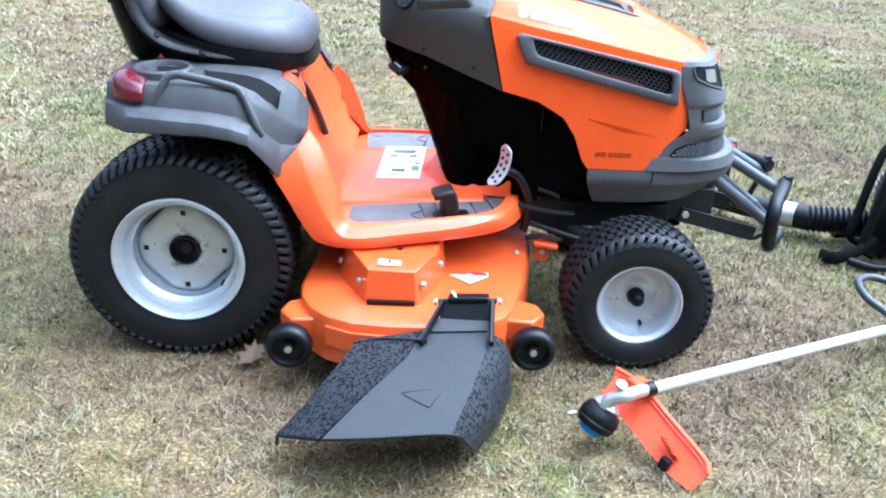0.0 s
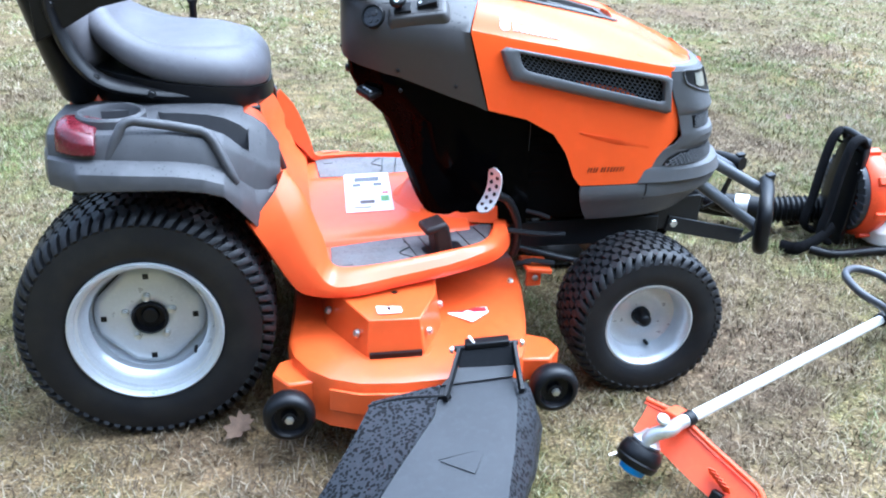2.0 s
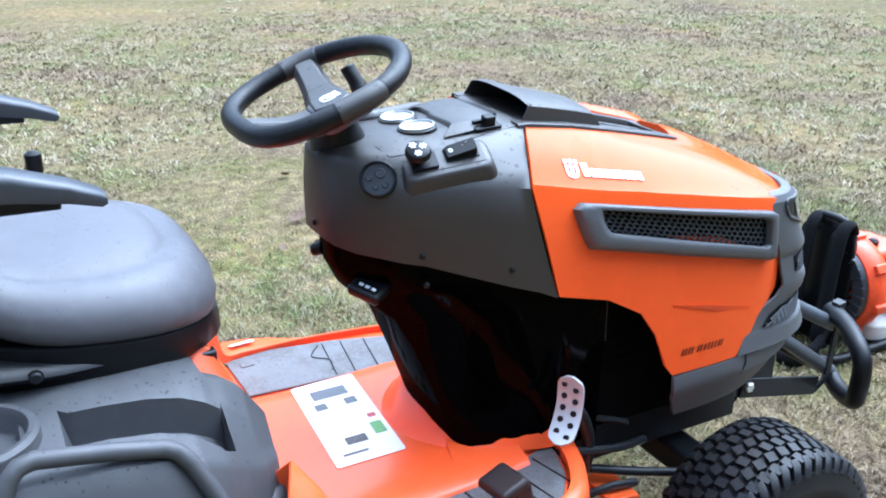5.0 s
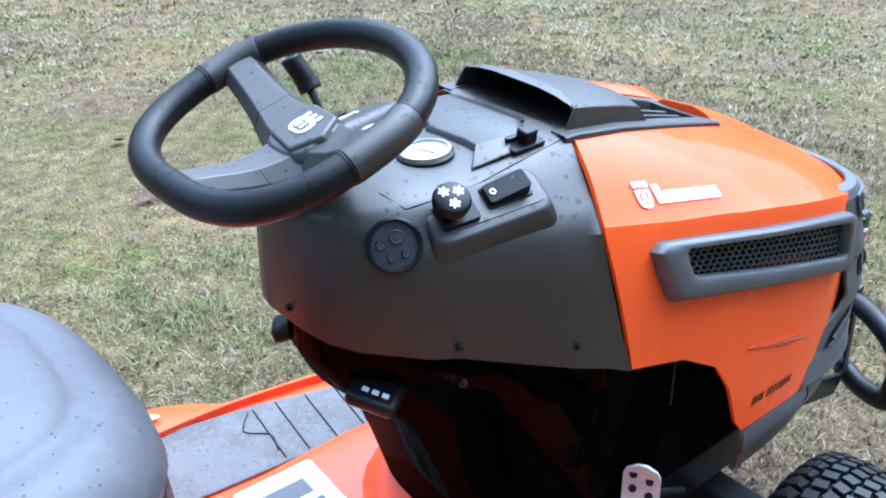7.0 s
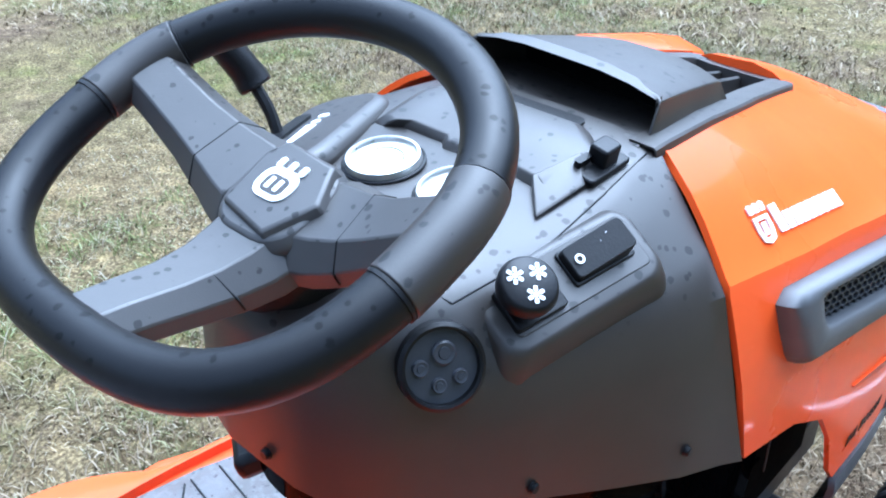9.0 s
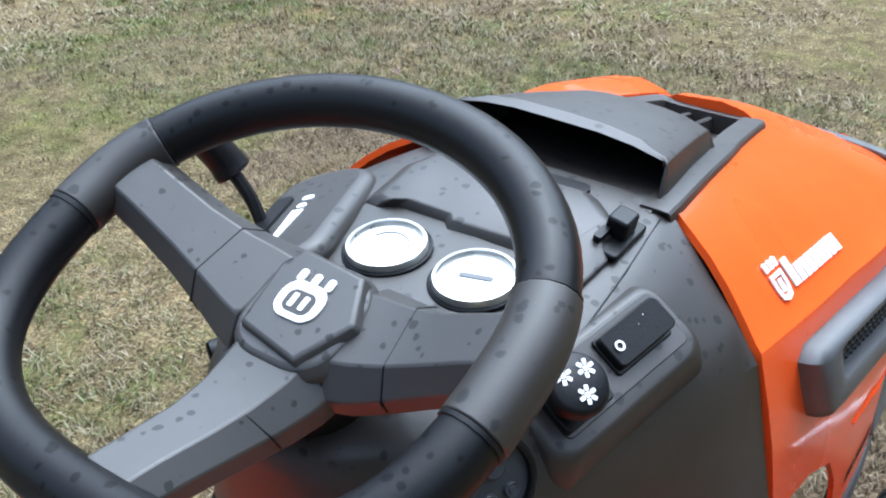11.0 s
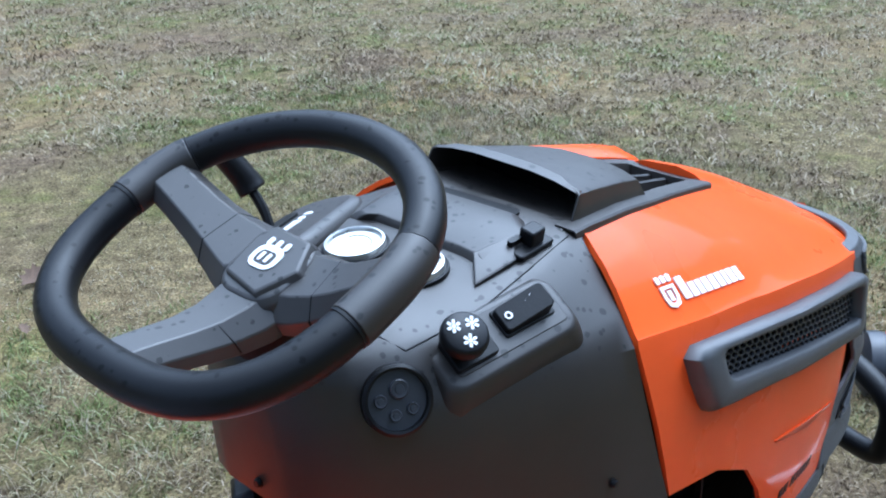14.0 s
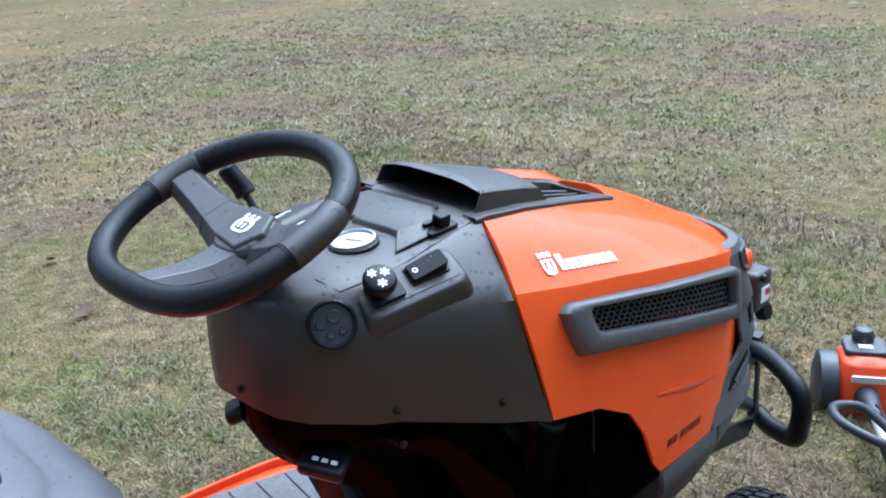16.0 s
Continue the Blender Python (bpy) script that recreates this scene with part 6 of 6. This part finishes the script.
# ---- string trimmer lying on the grass ----
def build_trimmer():
    tr = thing("string_trimmer", "string trimmer with white shaft and orange guard lying on the grass", "string trimmer", pose(0, 0, 0))
    a, c = Vector((1.165, -0.772, 0.160)), Vector((2.20, -0.150, 0.070))
    along = (c - a).normalized()
    b = c - along * 0.20
    shaft = part("shaft", sweep([a, b, c], 0.0135, 20), ALU, tr, "white-silver aluminium shaft")
    # gear head, spool and guard
    g = Vector((1.125, -0.802, 0.165))
    part("gear_head", sweep(smooth_path([a + along * 0.02, a - along * 0.02, g, g + Vector((-0.035, 0.010, -0.018)), g + Vector((-0.050, 0.012, -0.045))], 4), 0.016, 14, radii=None), CAST, tr, "cast gear head", bevel=0.001)
    part("gear_boss", lathe([(0.008, 0.0), (0.014, 0.003), (0.014, 0.012), (0.008, 0.016)], 16, pose(1.108, -0.79, 0.180, 20, 10, 0)), CAST, tr)
    part("clamp", sweep([a + along * 0.010, a + along * 0.035], 0.018, 12), BLACK, tr, "black shaft clamp")
    spool_m = facing((1.055, -0.790, 0.066), (0.55, 0.24, 0.9))
    spool = part("spool", lathe([(0.03, 0.0), (0.044, 0.003), (0.048, 0.014), (0.050, 0.018), (0.048, 0.022), (0.050, 0.028), (0.048, 0.040), (0.042, 0.052), (0.028, 0.058), (0.018, 0.062)], 32, spool_m), BLACK, tr, "black line head")
    part("tap_button", lathe([(0.016, -0.016), (0.028, -0.012), (0.031, 0.0), (0.030, 0.004)], 28, spool_m), BLUE, spool, "blue tap button")
    part("hub_cup", lathe([(0.030, 0.056), (0.034, 0.062), (0.022, 0.076), (0.015, 0.090)], 24, spool_m), CAST, spool, "bright hub cup")
    part("line_eyelet", prism(rounded(0.018, 0.005, 0.002), 0.002, facing((1.004, -0.790, 0.105), (-0.2, -0.3, 1), (1, 0.1, 0.1))), CHROME, spool, "bright line eyelet")
    # guard: a curved orange shell
    rows = []
    ends = [(Vector((1.125, -0.668, 0.155)), Vector((1.085, -0.705, 0.100))), (Vector((1.175, -0.732, 0.150)), Vector((1.128, -0.768, 0.080))), (Vector((1.225, -0.800, 0.115)), Vector((1.175, -0.832, 0.045))),
            (Vector((1.275, -0.868, 0.080)), Vector((1.222, -0.890, 0.014))), (Vector((1.298, -0.905, 0.062)), Vector((1.250, -0.925, 0.006))), (Vector((1.298, -0.925, 0.045)), Vector((1.265, -0.942, 0.004)))]
    for hi, lo in ends:
        mid = (hi + lo) / 2 + Vector((0.022, 0.012, 0.018))
        rows.append([hi + Vector((-0.008, -0.004, -0.006)), hi, (hi + mid) / 2 + Vector((0.008, 0.004, 0.006)), mid, (mid + lo) / 2 + Vector((0.006, 0.003, 0.004)), lo])
    guard = part("guard", loft([smooth_path(r, 3) for r in zip(*rows)], False, False), GUARD, tr, "orange plastic cutting guard", solid=0.004, angle=60)
    part("guard_rim", sweep(smooth_path([e[0] for e in ends], 3), 0.006, 8), GUARD, guard)
    for k in range(5):
        p = Vector((1.212, -0.852, 0.080)).lerp(Vector((1.232, -0.882, 0.056)), k / 4)
        part("guard_rib", box((0.0025, 0.018, 0.030), p, (0, -30, 40)), GUARD, guard)
    part("line_cutter", box((0.018, 0.026, 0.03), (1.213, -0.880, 0.034), (10, 20, 40)), BLACK, guard, "dark line cutter", bevel=0.004)
    part("guard_mount", box((0.05, 0.04, 0.02), (1.165, -0.742, 0.160), (0, 10, 35)), GUARD, tr, bevel=0.004)
    # loop handle
    h = b - along * 0.02
    side = along.cross(Vector((0, 0, 1))).normalized()
    up = Vector((0, 0, 1))
    lp = [h + along * q - side * s + up * u for q, s, u in ((-0.005, -0.020, 0.012), (-0.06, -0.010, 0.055), (-0.085, 0.055, 0.085), (-0.03, 0.125, 0.10), (0.06, 0.130, 0.095), (0.10, 0.06, 0.080), (0.065, 0.0, 0.040), (0.03, -0.018, 0.014))]
    part("loop_handle", sweep(smooth_path(lp, 6), 0.0115, 12), ARM, tr, "dark rubber loop handle")
    part("handle_clamp", sweep([h - along * 0.03, h + along * 0.05], 0.020, 12), BLACK, tr, bevel=0.002)
    # powerhead
    q = c
    part("rear_grip", sweep([q - along * 0.02, q + along * 0.05, q + along * 0.10, q + along * 0.15], 0.03, 16, radii=[0.018, 0.024, 0.030, 0.040]), ARM, tr, "dark grey clutch cover")
    head = Matrix.Translation(q + along * 0.20) @ facing((0, 0, 0), (0, 0, 1), tuple(along)).to_3x3().to_4x4()
    body = part("engine_cover", bmesh_shift(loft([[Vector((x, y, z)) for x, y in rounded(0.17 * k, 0.15 * k, 0.045)] for z, k in ((-0.09, 0.85), (-0.05, 1.0), (0.04, 1.0), (0.085, 0.85), (0.10, 0.6))]), head), GUARD, tr, "orange engine cover", bevel=0.004)
    part("starter_cover", bmesh_shift(lathe([(0.085, 0.0), (0.088, 0.02), (0.085, 0.045), (0.06, 0.055)], 32, pose(0.0, 0.070, 0.0, -90)), head), ARM, body, "grey starter cover")
    part("top_plate", bmesh_shift(prism(rounded(0.10, 0.11, 0.02), 0.02, pose(0.015, 0, 0.092)), head), ARM, body, "grey top plate", bevel=0.004)
    part("plug_boot", bmesh_shift(lathe([(0.028, 0.0), (0.030, 0.02), (0.022, 0.036), (0.008, 0.042)], 20, pose(0.045, 0, 0.108)), head), ARM, body)
    part("name_bar", bmesh_shift(box((0.004, 0.085, 0.022), (-0.086, 0.0, 0.055), (0, -14, 0)), head), WHITE, body, "white printed bar")
    part("plate_print", bmesh_shift(box((0.020, 0.036, 0.002), (0.0, 0.0, 0.1125)), head), WHITE, body)
    part("yellow_label", bmesh_shift(box((0.004, 0.034, 0.055), (-0.040, 0.110, -0.02), (0, 0, -35)), head), YELLOW, body, "yellow warning label")
    part("fuel_tank", bmesh_shift(box((0.14, 0.12, 0.05), (0.02, -0.01, -0.085)), head), BLACK, body, bevel=0.014)
    part("muffler_cover", bmesh_shift(box((0.10, 0.05, 0.09), (0.01, -0.090, 0.01)), head), BLACK, body, bevel=0.015)
    part("choke_lever", bmesh_shift(box((0.030, 0.012, 0.034), (-0.010, -0.116, 0.055)), head), BLUE, body, "blue choke lever", bevel=0.003)
    part("throttle_cable", sweep(smooth_path([h + Vector((0, 0, 0.02)), h + along * 0.15 + Vector((0, 0, 0.045)), q + Vector((0, 0, 0.03))], 6), 0.004, 8), BLACK, tr)


build_trimmer()


# ---- backpack blower standing on the grass ----
def build_blower():
    bl = thing("backpack_blower", "orange and black backpack leaf blower standing on the grass", "leaf blower", pose(-0.036, 0.044, -0.004))
    frame_path = smooth_path([(2.17, 0.30, 0.03), (2.24, 0.27, 0.02), (2.34, 0.27, 0.02), (2.50, 0.27, 0.03), (2.52, 0.36, 0.03), (2.50, 0.55, 0.03), (2.34, 0.57, 0.025), (2.22, 0.56, 0.02)], 5)
    base = part("base_frame", sweep(frame_path, 0.016, 10), BLACK, bl, "black plastic carrying frame")
    rows = []
    for z, x0, w in ((0.02, 2.300, 0.085), (0.10, 2.308, 0.095), (0.22, 2.322, 0.095), (0.32, 2.335, 0.085), (0.38, 2.345, 0.07), (0.40, 2.352, 0.05)):
        rows.append([Vector((x0, 0.42 - w, z)), Vector((x0 - 0.012, 0.42 - w * 0.5, z)), Vector((x0 - 0.012, 0.42 + w * 0.5, z)), Vector((x0, 0.42 + w, z)), Vector((x0 + 0.03, 0.42 + w * 0.8, z)), Vector((x0 + 0.03, 0.42 - w * 0.8, z))])
    part("back_plate", loft(rows), BLACK, bl, "black back plate", bevel=0.006)
    for y in (0.365, 0.475):
        strap = smooth_path([(2.350, y, 0.38), (2.325, y - 0.004, 0.408), (2.290, y - 0.010, 0.385), (2.262, y - 0.020, 0.29), (2.240, y - 0.030, 0.17), (2.225, y - 0.030, 0.07), (2.270, y - 0.01, 0.03)], 6)
        part("shoulder_strap", sweep(strap, 0.013, 10, flat=1.7, up=(0, 1, 0)), STRAP, bl, "black padded shoulder strap")
        loop = smooth_path([(2.335, y + 0.015, 0.36), (2.300, y + 0.015, 0.37), (2.280, y + 0.010, 0.27), (2.262, y, 0.15), (2.250, y, 0.06)], 5)
        part("strap_webbing", sweep(loop, 0.006, 8, flat=3.0, up=(0, 1, 0)), STRAP, bl)
    part("hip_strap", sweep(smooth_path([(2.27, 0.34, 0.09), (2.20, 0.31, 0.06), (2.12, 0.30, 0.035), (2.10, 0.36, 0.02)], 5), 0.012, 8, flat=2.0), STRAP, bl, "black strap lying on the grass")
    part("top_handle", sweep(smooth_path([(2.335, 0.38, 0.385), (2.325, 0.38, 0.412), (2.325, 0.46, 0.412), (2.335, 0.46, 0.385)], 5), 0.012, 10), BLACK, bl)
    # fan housing: orange volute with a grey intake grille facing the back plate
    lay = pose(2.385, 0.42, 0.195, 0, 90, 0)
    fan = part("fan_housing", lathe([(0.10, -0.035), (0.145, -0.032), (0.158, -0.015), (0.160, 0.02), (0.150, 0.05), (0.125, 0.068), (0.08, 0.075), (0.01, 0.075)], 48, lay), GUARD, bl, "orange fan housing")
    part("intake", lathe([(0.105, -0.058), (0.136, -0.05), (0.141, -0.033), (0.09, -0.034)], 40, lay, None, False), ARM, fan, "grey intake ring")
    for k in range(28):
        a = 2 * math.pi * k / 28
        part("intake_slat", bmesh_shift(box((0.05, 0.006, 0.012), (0.115, 0, -0.052)), lay @ Matrix.Rotation(a, 4, "Z")), ARM, fan)
    for k in range(8):
        a = 2 * math.pi * (k + 0.3) / 8
        part("housing_tab", bmesh_shift(box((0.022, 0.03, 0.05), (0.160, 0, 0.01)), lay @ Matrix.Rotation(a, 4, "Z")), GUARD, fan, bevel=0.004)
    # engine
    eng = part("engine_cover", box((0.15, 0.17, 0.10), (2.50, 0.41, 0.262)), GUARD, bl, "orange engine cover", bevel=0.025, segments=3)
    part("air_filter_cover", box((0.10, 0.11, 0.13), (2.535, 0.325, 0.195)), ARM, eng, "grey air filter cover", bevel=0.015, segments=3)
    part("label", box((0.05, 0.003, 0.05), (2.538, 0.2685, 0.185)), WHITE, eng, "white printed label")
    part("label_print", box((0.02, 0.002, 0.02), (2.548, 0.2665, 0.192)), RED, eng)
    part("filter_knob", lathe([(0.014, 0), (0.012, 0.012), (0.004, 0.014)], 14, pose(2.515, 0.27, 0.245, 90)), BLACK, eng)
    part("plug_cap", lathe([(0.016, 0), (0.018, 0.012), (0.010, 0.02)], 14, pose(2.47, 0.38, 0.312)), BLACK, eng)
    part("muffler", box((0.11, 0.13, 0.15), (2.53, 0.47, 0.19)), ENGINE, eng, bevel=0.015)
    part("fuel_tank", loft([[Vector((2.495 + x, 0.39 + y, z)) for x, y in rounded(0.17 * k, 0.22 * k, 0.045)] for z, k in ((0.02, 0.8), (0.032, 1.0), (0.078, 1.0), (0.10, 0.8))]), TANK, bl, "translucent white fuel tank", bevel=0.004)
    part("tank_cap", lathe([(0.030, 0), (0.032, 0.02), (0.026, 0.03)], 18, pose(2.575, 0.30, 0.105, 70)), BLACK, bl, "black fuel cap")
    # blower tube lying towards the tractor
    elbow = smooth_path([(2.39, 0.40, 0.09), (2.39, 0.455, 0.095), (2.37, 0.485, 0.10), (2.32, 0.492, 0.10)], 6)
    part("elbow", sweep(elbow, 0.045, 18), BLACK, bl, "black elbow pipe")
    pts = [Vector((2.32, 0.492, 0.10)).lerp(Vector((2.10, 0.555, 0.082)), k / 36) for k in range(37)]
    part("flexible_hose", sweep(pts, 0.05, 18, radii=[0.052 if k % 3 == 1 else 0.044 for k in range(37)]), BLACK, bl, "ribbed flexible hose")
    part("tube", sweep([(2.11, 0.552, 0.083), (1.98, 0.640, 0.076), (1.82, 0.765, 0.066), (1.29, 1.075, 0.05)], 0.042, 20, radii=[0.046, 0.044, 0.036, 0.032]), BLACK, bl, "black blower tube")
    # near-black disc over the tube end, painted as the shade inside
    part("tube_mouth", sweep([(1.2895, 1.0753, 0.05), (1.2860, 1.0772, 0.05)], 0.028, 20), HOLLOW_SHADE, bl, "near-black disc for the shade in the open tube end")
    part("clamp_band", sweep([(2.072, 0.579, 0.081), (2.032, 0.606, 0.079)], 0.0485, 20), CAST, bl, "bright hose clamp")
    grip = part("control_handle", sweep(smooth_path([(1.810, 0.835, 0.090), (1.815, 0.822, 0.170), (1.825, 0.808, 0.250)], 4), 0.022, 12), ARM, bl, "grey control handle with red switch")
    part("handle_head", box((0.085, 0.05, 0.05), (1.835, 0.805, 0.278), (0, -8, -8)), ARM, grip, bevel=0.016, segments=3)
    part("trigger", box((0.02, 0.02, 0.05), (1.800, 0.792, 0.230), (0, 10, 0)), GUARD, grip, bevel=0.005)
    part("switch", sweep(smooth_path([(1.810, 0.778, 0.278), (1.835, 0.776, 0.288), (1.860, 0.776, 0.278)], 3), 0.009, 8), RED, grip, "red stop switch")


build_blower()


# ---- fallen leaves and grass ----
def build_leaf(x, y, size, turn, z=0.028):
    bm = bmesh.new()
    outline = [(1.0, 0), (0.75, 0.22), (0.80, 0.5), (0.45, 0.36), (0.25, 0.68), (0.05, 0.36), (-0.35, 0.55), (-0.45, 0.2), (-0.85, 0.05)]
    edge = outline + [(a, -b) for a, b in outline[::-1][1:-1]]
    mid = bm.verts.new((0, 0, 0.0))
    vs = [bm.verts.new((a * size, b * size, size * (0.55 * abs(b) + 0.25 * a * a))) for a, b in edge]
    for p, q in zip(vs, vs[1:] + vs[:1]):
        bm.faces.new((mid, p, q))
    leaf = part("fallen_leaf", bm, LEAF, None, "dry brown fallen leaf on the lawn", solid=0.0006, category="leaf", group="fallen leaves", angle=80)
    at(leaf, pose(x, y, z, 16, -14, turn))


for x, y, s, tn in ((1.19, 2.26, 0.055, 20), (0.185, -0.475, 0.050, 50), (1.02, 1.95, 0.028, 80), (1.35, 2.9, 0.035, 200), (2.9, 1.9, 0.03, 60), (3.3, 3.2, 0.04, 120), (-0.22, -0.72, 0.03, 10), (1.55, -1.02, 0.03, 100)):
    build_leaf(x, y, s, tn)


def blade_material(name, gain, green):
    m = bpy.data.materials.new(name)
    m.use_nodes = True
    n, l = m.node_tree.nodes, m.node_tree.links
    b = n["Principled BSDF"]
    b.inputs["Roughness"].default_value = 0.7
    b.inputs["Specular IOR Level"].default_value = 0.1
    geo, co = n.new("ShaderNodeNewGeometry"), n.new("ShaderNodeTexCoord")

    def noisy(size):
        t = n.new("ShaderNodeTexNoise")
        t.inputs["Scale"].default_value, t.inputs["Detail"].default_value = size, 5
        l.new(co.outputs["Object"], t.inputs["Vector"])
        return t.outputs["Fac"]

    def ramp(fac, *stops, tinted=True):
        r = n.new("ShaderNodeValToRGB")
        e = r.color_ramp.elements
        while len(e) < len(stops):
            e.new(0.5)
        for el, (p, c) in zip(e, stops):
            el.position, el.color = p, (*[v * gain if tinted else v for v in c], 1)
        l.new(fac, r.inputs[0])
        return r.outputs[0]

    dry = ramp(geo.outputs["Random Per Island"], (0.0, (0.084, 0.060, 0.033)), (0.35, (0.182, 0.142, 0.077)), (0.75, (0.315, 0.265, 0.174)), (1.0, (0.381, 0.335, 0.255)))
    live = ramp(geo.outputs["Random Per Island"], (0.0, (0.053, 0.070, 0.015)), (0.5, (0.106, 0.138, 0.033)), (0.85, (0.192, 0.228, 0.073)), (1.0, (0.315, 0.340, 0.176)))
    pick = n.new("ShaderNodeMath")
    pick.operation = "MULTIPLY_ADD"
    shuffle = n.new("ShaderNodeMath")
    shuffle.operation = "FRACT"
    big = n.new("ShaderNodeMath")
    big.operation = "MULTIPLY"
    big.inputs[1].default_value = 37.7
    l.new(geo.outputs["Random Per Island"], big.inputs[0])
    l.new(big.outputs[0], shuffle.inputs[0])
    l.new(shuffle.outputs[0], pick.inputs[0])
    pick.inputs[1].default_value = 0.26
    clumps = n.new("ShaderNodeMix")
    clumps.inputs[0].default_value = 0.5
    l.new(noisy(1.7), clumps.inputs[2]), l.new(noisy(6.5), clumps.inputs[3])
    l.new(clumps.outputs[0], pick.inputs[2])
    where = ramp(pick.outputs[0], (green, (0, 0, 0)), (green + 0.17, (0.95, 0.95, 0.95)), tinted=False)
    x = n.new("ShaderNodeMix")
    x.data_type = "RGBA"
    l.new(dry, x.inputs[6]), l.new(live, x.inputs[7]), l.new(where, x.inputs[0])
    worn = n.new("ShaderNodeMix")
    worn.data_type = "RGBA"
    brown = ramp(geo.outputs["Random Per Island"], (0.0, (0.066, 0.042, 0.027)), (0.6, (0.185, 0.132, 0.084)), (1.0, (0.36, 0.29, 0.20)))
    l.new(x.outputs[2], worn.inputs[6]), l.new(brown, worn.inputs[7])
    l.new(ramp(noisy(0.9), (0.47, (0, 0, 0)), (0.60, (0.9, 0.9, 0.9)), tinted=False), worn.inputs[0])
    l.new(worn.outputs[2], b.inputs["Base Color"])
    return m


def build_grass(name, count, area, length, width, seed, label, blades, skip=None, upright=0.55):
    """Bent, mostly matted blades of three triangles, in tufts; thin on the bare patches."""
    rng = np.random.default_rng(seed)
    x0, x1, y0, y1 = area
    tufts = count // 12
    tx, ty = rng.uniform(x0, x1, tufts), rng.uniform(y0, y1, tufts)
    bare = np.array([noise.noise(Vector((a * 0.9, b * 0.9, 7.0))) + 0.6 * noise.noise(Vector((a * 3.1, b * 3.1, 2.0))) for a, b in zip(tx, ty)])
    lush = np.array([noise.noise(Vector((a * 1.6, b * 1.6, 11.0))) for a, b in zip(tx, ty)])
    keep = rng.uniform(0, 1, tufts) < np.clip(1.0 - (bare - 0.25) * 1.2, 0.65, 1.0)
    inset = np.minimum(np.minimum(tx - x0, x1 - tx), np.minimum(ty - y0, y1 - ty))
    keep &= rng.uniform(0, 1, tufts) < np.clip(inset / (0.12 * min(x1 - x0, y1 - y0)), 0, 1)
    if skip:
        keep &= ~((tx > skip[0]) & (tx < skip[1]) & (ty > skip[2]) & (ty < skip[3]))
    tx, ty, lush = tx[keep], ty[keep], lush[keep]
    spread = length * 0.9
    px = np.repeat(tx, 12) + rng.normal(0, spread, len(tx) * 12)
    py = np.repeat(ty, 12) + rng.normal(0, spread, len(tx) * 12)
    tall = np.repeat(1.0 + 0.5 * np.clip(lush, -0.5, 0.8), 12)
    n = len(px)
    ln = length * rng.uniform(0.4, 1.7, n) * tall
    wd = width * rng.uniform(0.6, 1.4, n)
    az = np.repeat(rng.uniform(0, 2 * np.pi, len(tx)), 12) + rng.normal(0, 1.1, n)
    lean = rng.uniform(upright, 1.48, n)
    dx, dy = np.cos(az), np.sin(az)
    sx, sy = -dy, dx
    verts = np.zeros((n, 5, 3), dtype=np.float32)
    for k, (h, w) in enumerate(((0.0, 0.5), (0.0, -0.5), (0.55, 0.42), (0.55, -0.42), (1.0, 0.0))):
        out = ln * h * np.sin(lean * (0.6 + 0.4 * h))
        up = ln * h * np.cos(lean * (0.6 + 0.45 * h)) * 0.9
        verts[:, k, 0] = px + dx * out + sx * wd * w
        verts[:, k, 1] = py + dy * out + sy * wd * w
        verts[:, k, 2] = np.maximum(up, 0.003 + 0.004 * h) - (0.006 if h == 0 else 0)
    tris = np.array([[0, 1, 3], [0, 3, 2], [2, 3, 4]])
    faces = (np.arange(n)[:, None, None] * 5 + tris[None]).reshape(-1, 3).astype(np.int32)
    me = bpy.data.meshes.new(name)
    me.vertices.add(n * 5)
    me.vertices.foreach_set("co", verts.ravel())
    me.loops.add(len(faces) * 3)
    me.loops.foreach_set("vertex_index", faces.ravel())
    me.polygons.add(len(faces))
    me.polygons.foreach_set("loop_start", np.arange(0, len(faces) * 3, 3, dtype=np.int32))
    me.polygons.foreach_set("loop_total", np.full(len(faces), 3, dtype=np.int32))
    me.update()
    me.validate()
    me.materials.append(blades)
    tagged(new(name, me), label, "grass", "", "stuff")


build_grass("near_grass", 390000, (-1.6, 4.0, -2.3, 3.8), 0.026, 0.0029, 3, "short dry and green lawn grass round the tractor", blade_material("near_blades", 0.86, 0.565))
build_grass("middle_grass", 450000, (-4.0, 9.5, -4.5, 9.5), 0.036, 0.0056, 4, "short dormant lawn grass behind the tractor", blade_material("middle_blades", 1.05, 0.605), (-1.1, 3.5, -1.8, 3.3), 0.85)
build_grass("far_grass", 130000, (-9.0, 24.0, -10.0, 32.0), 0.045, 0.011, 5, "short dormant lawn grass far behind the tractor", blade_material("far_blades", 1.10, 0.615), (-2.5, 8.0, -3.0, 8.0), 1.25)
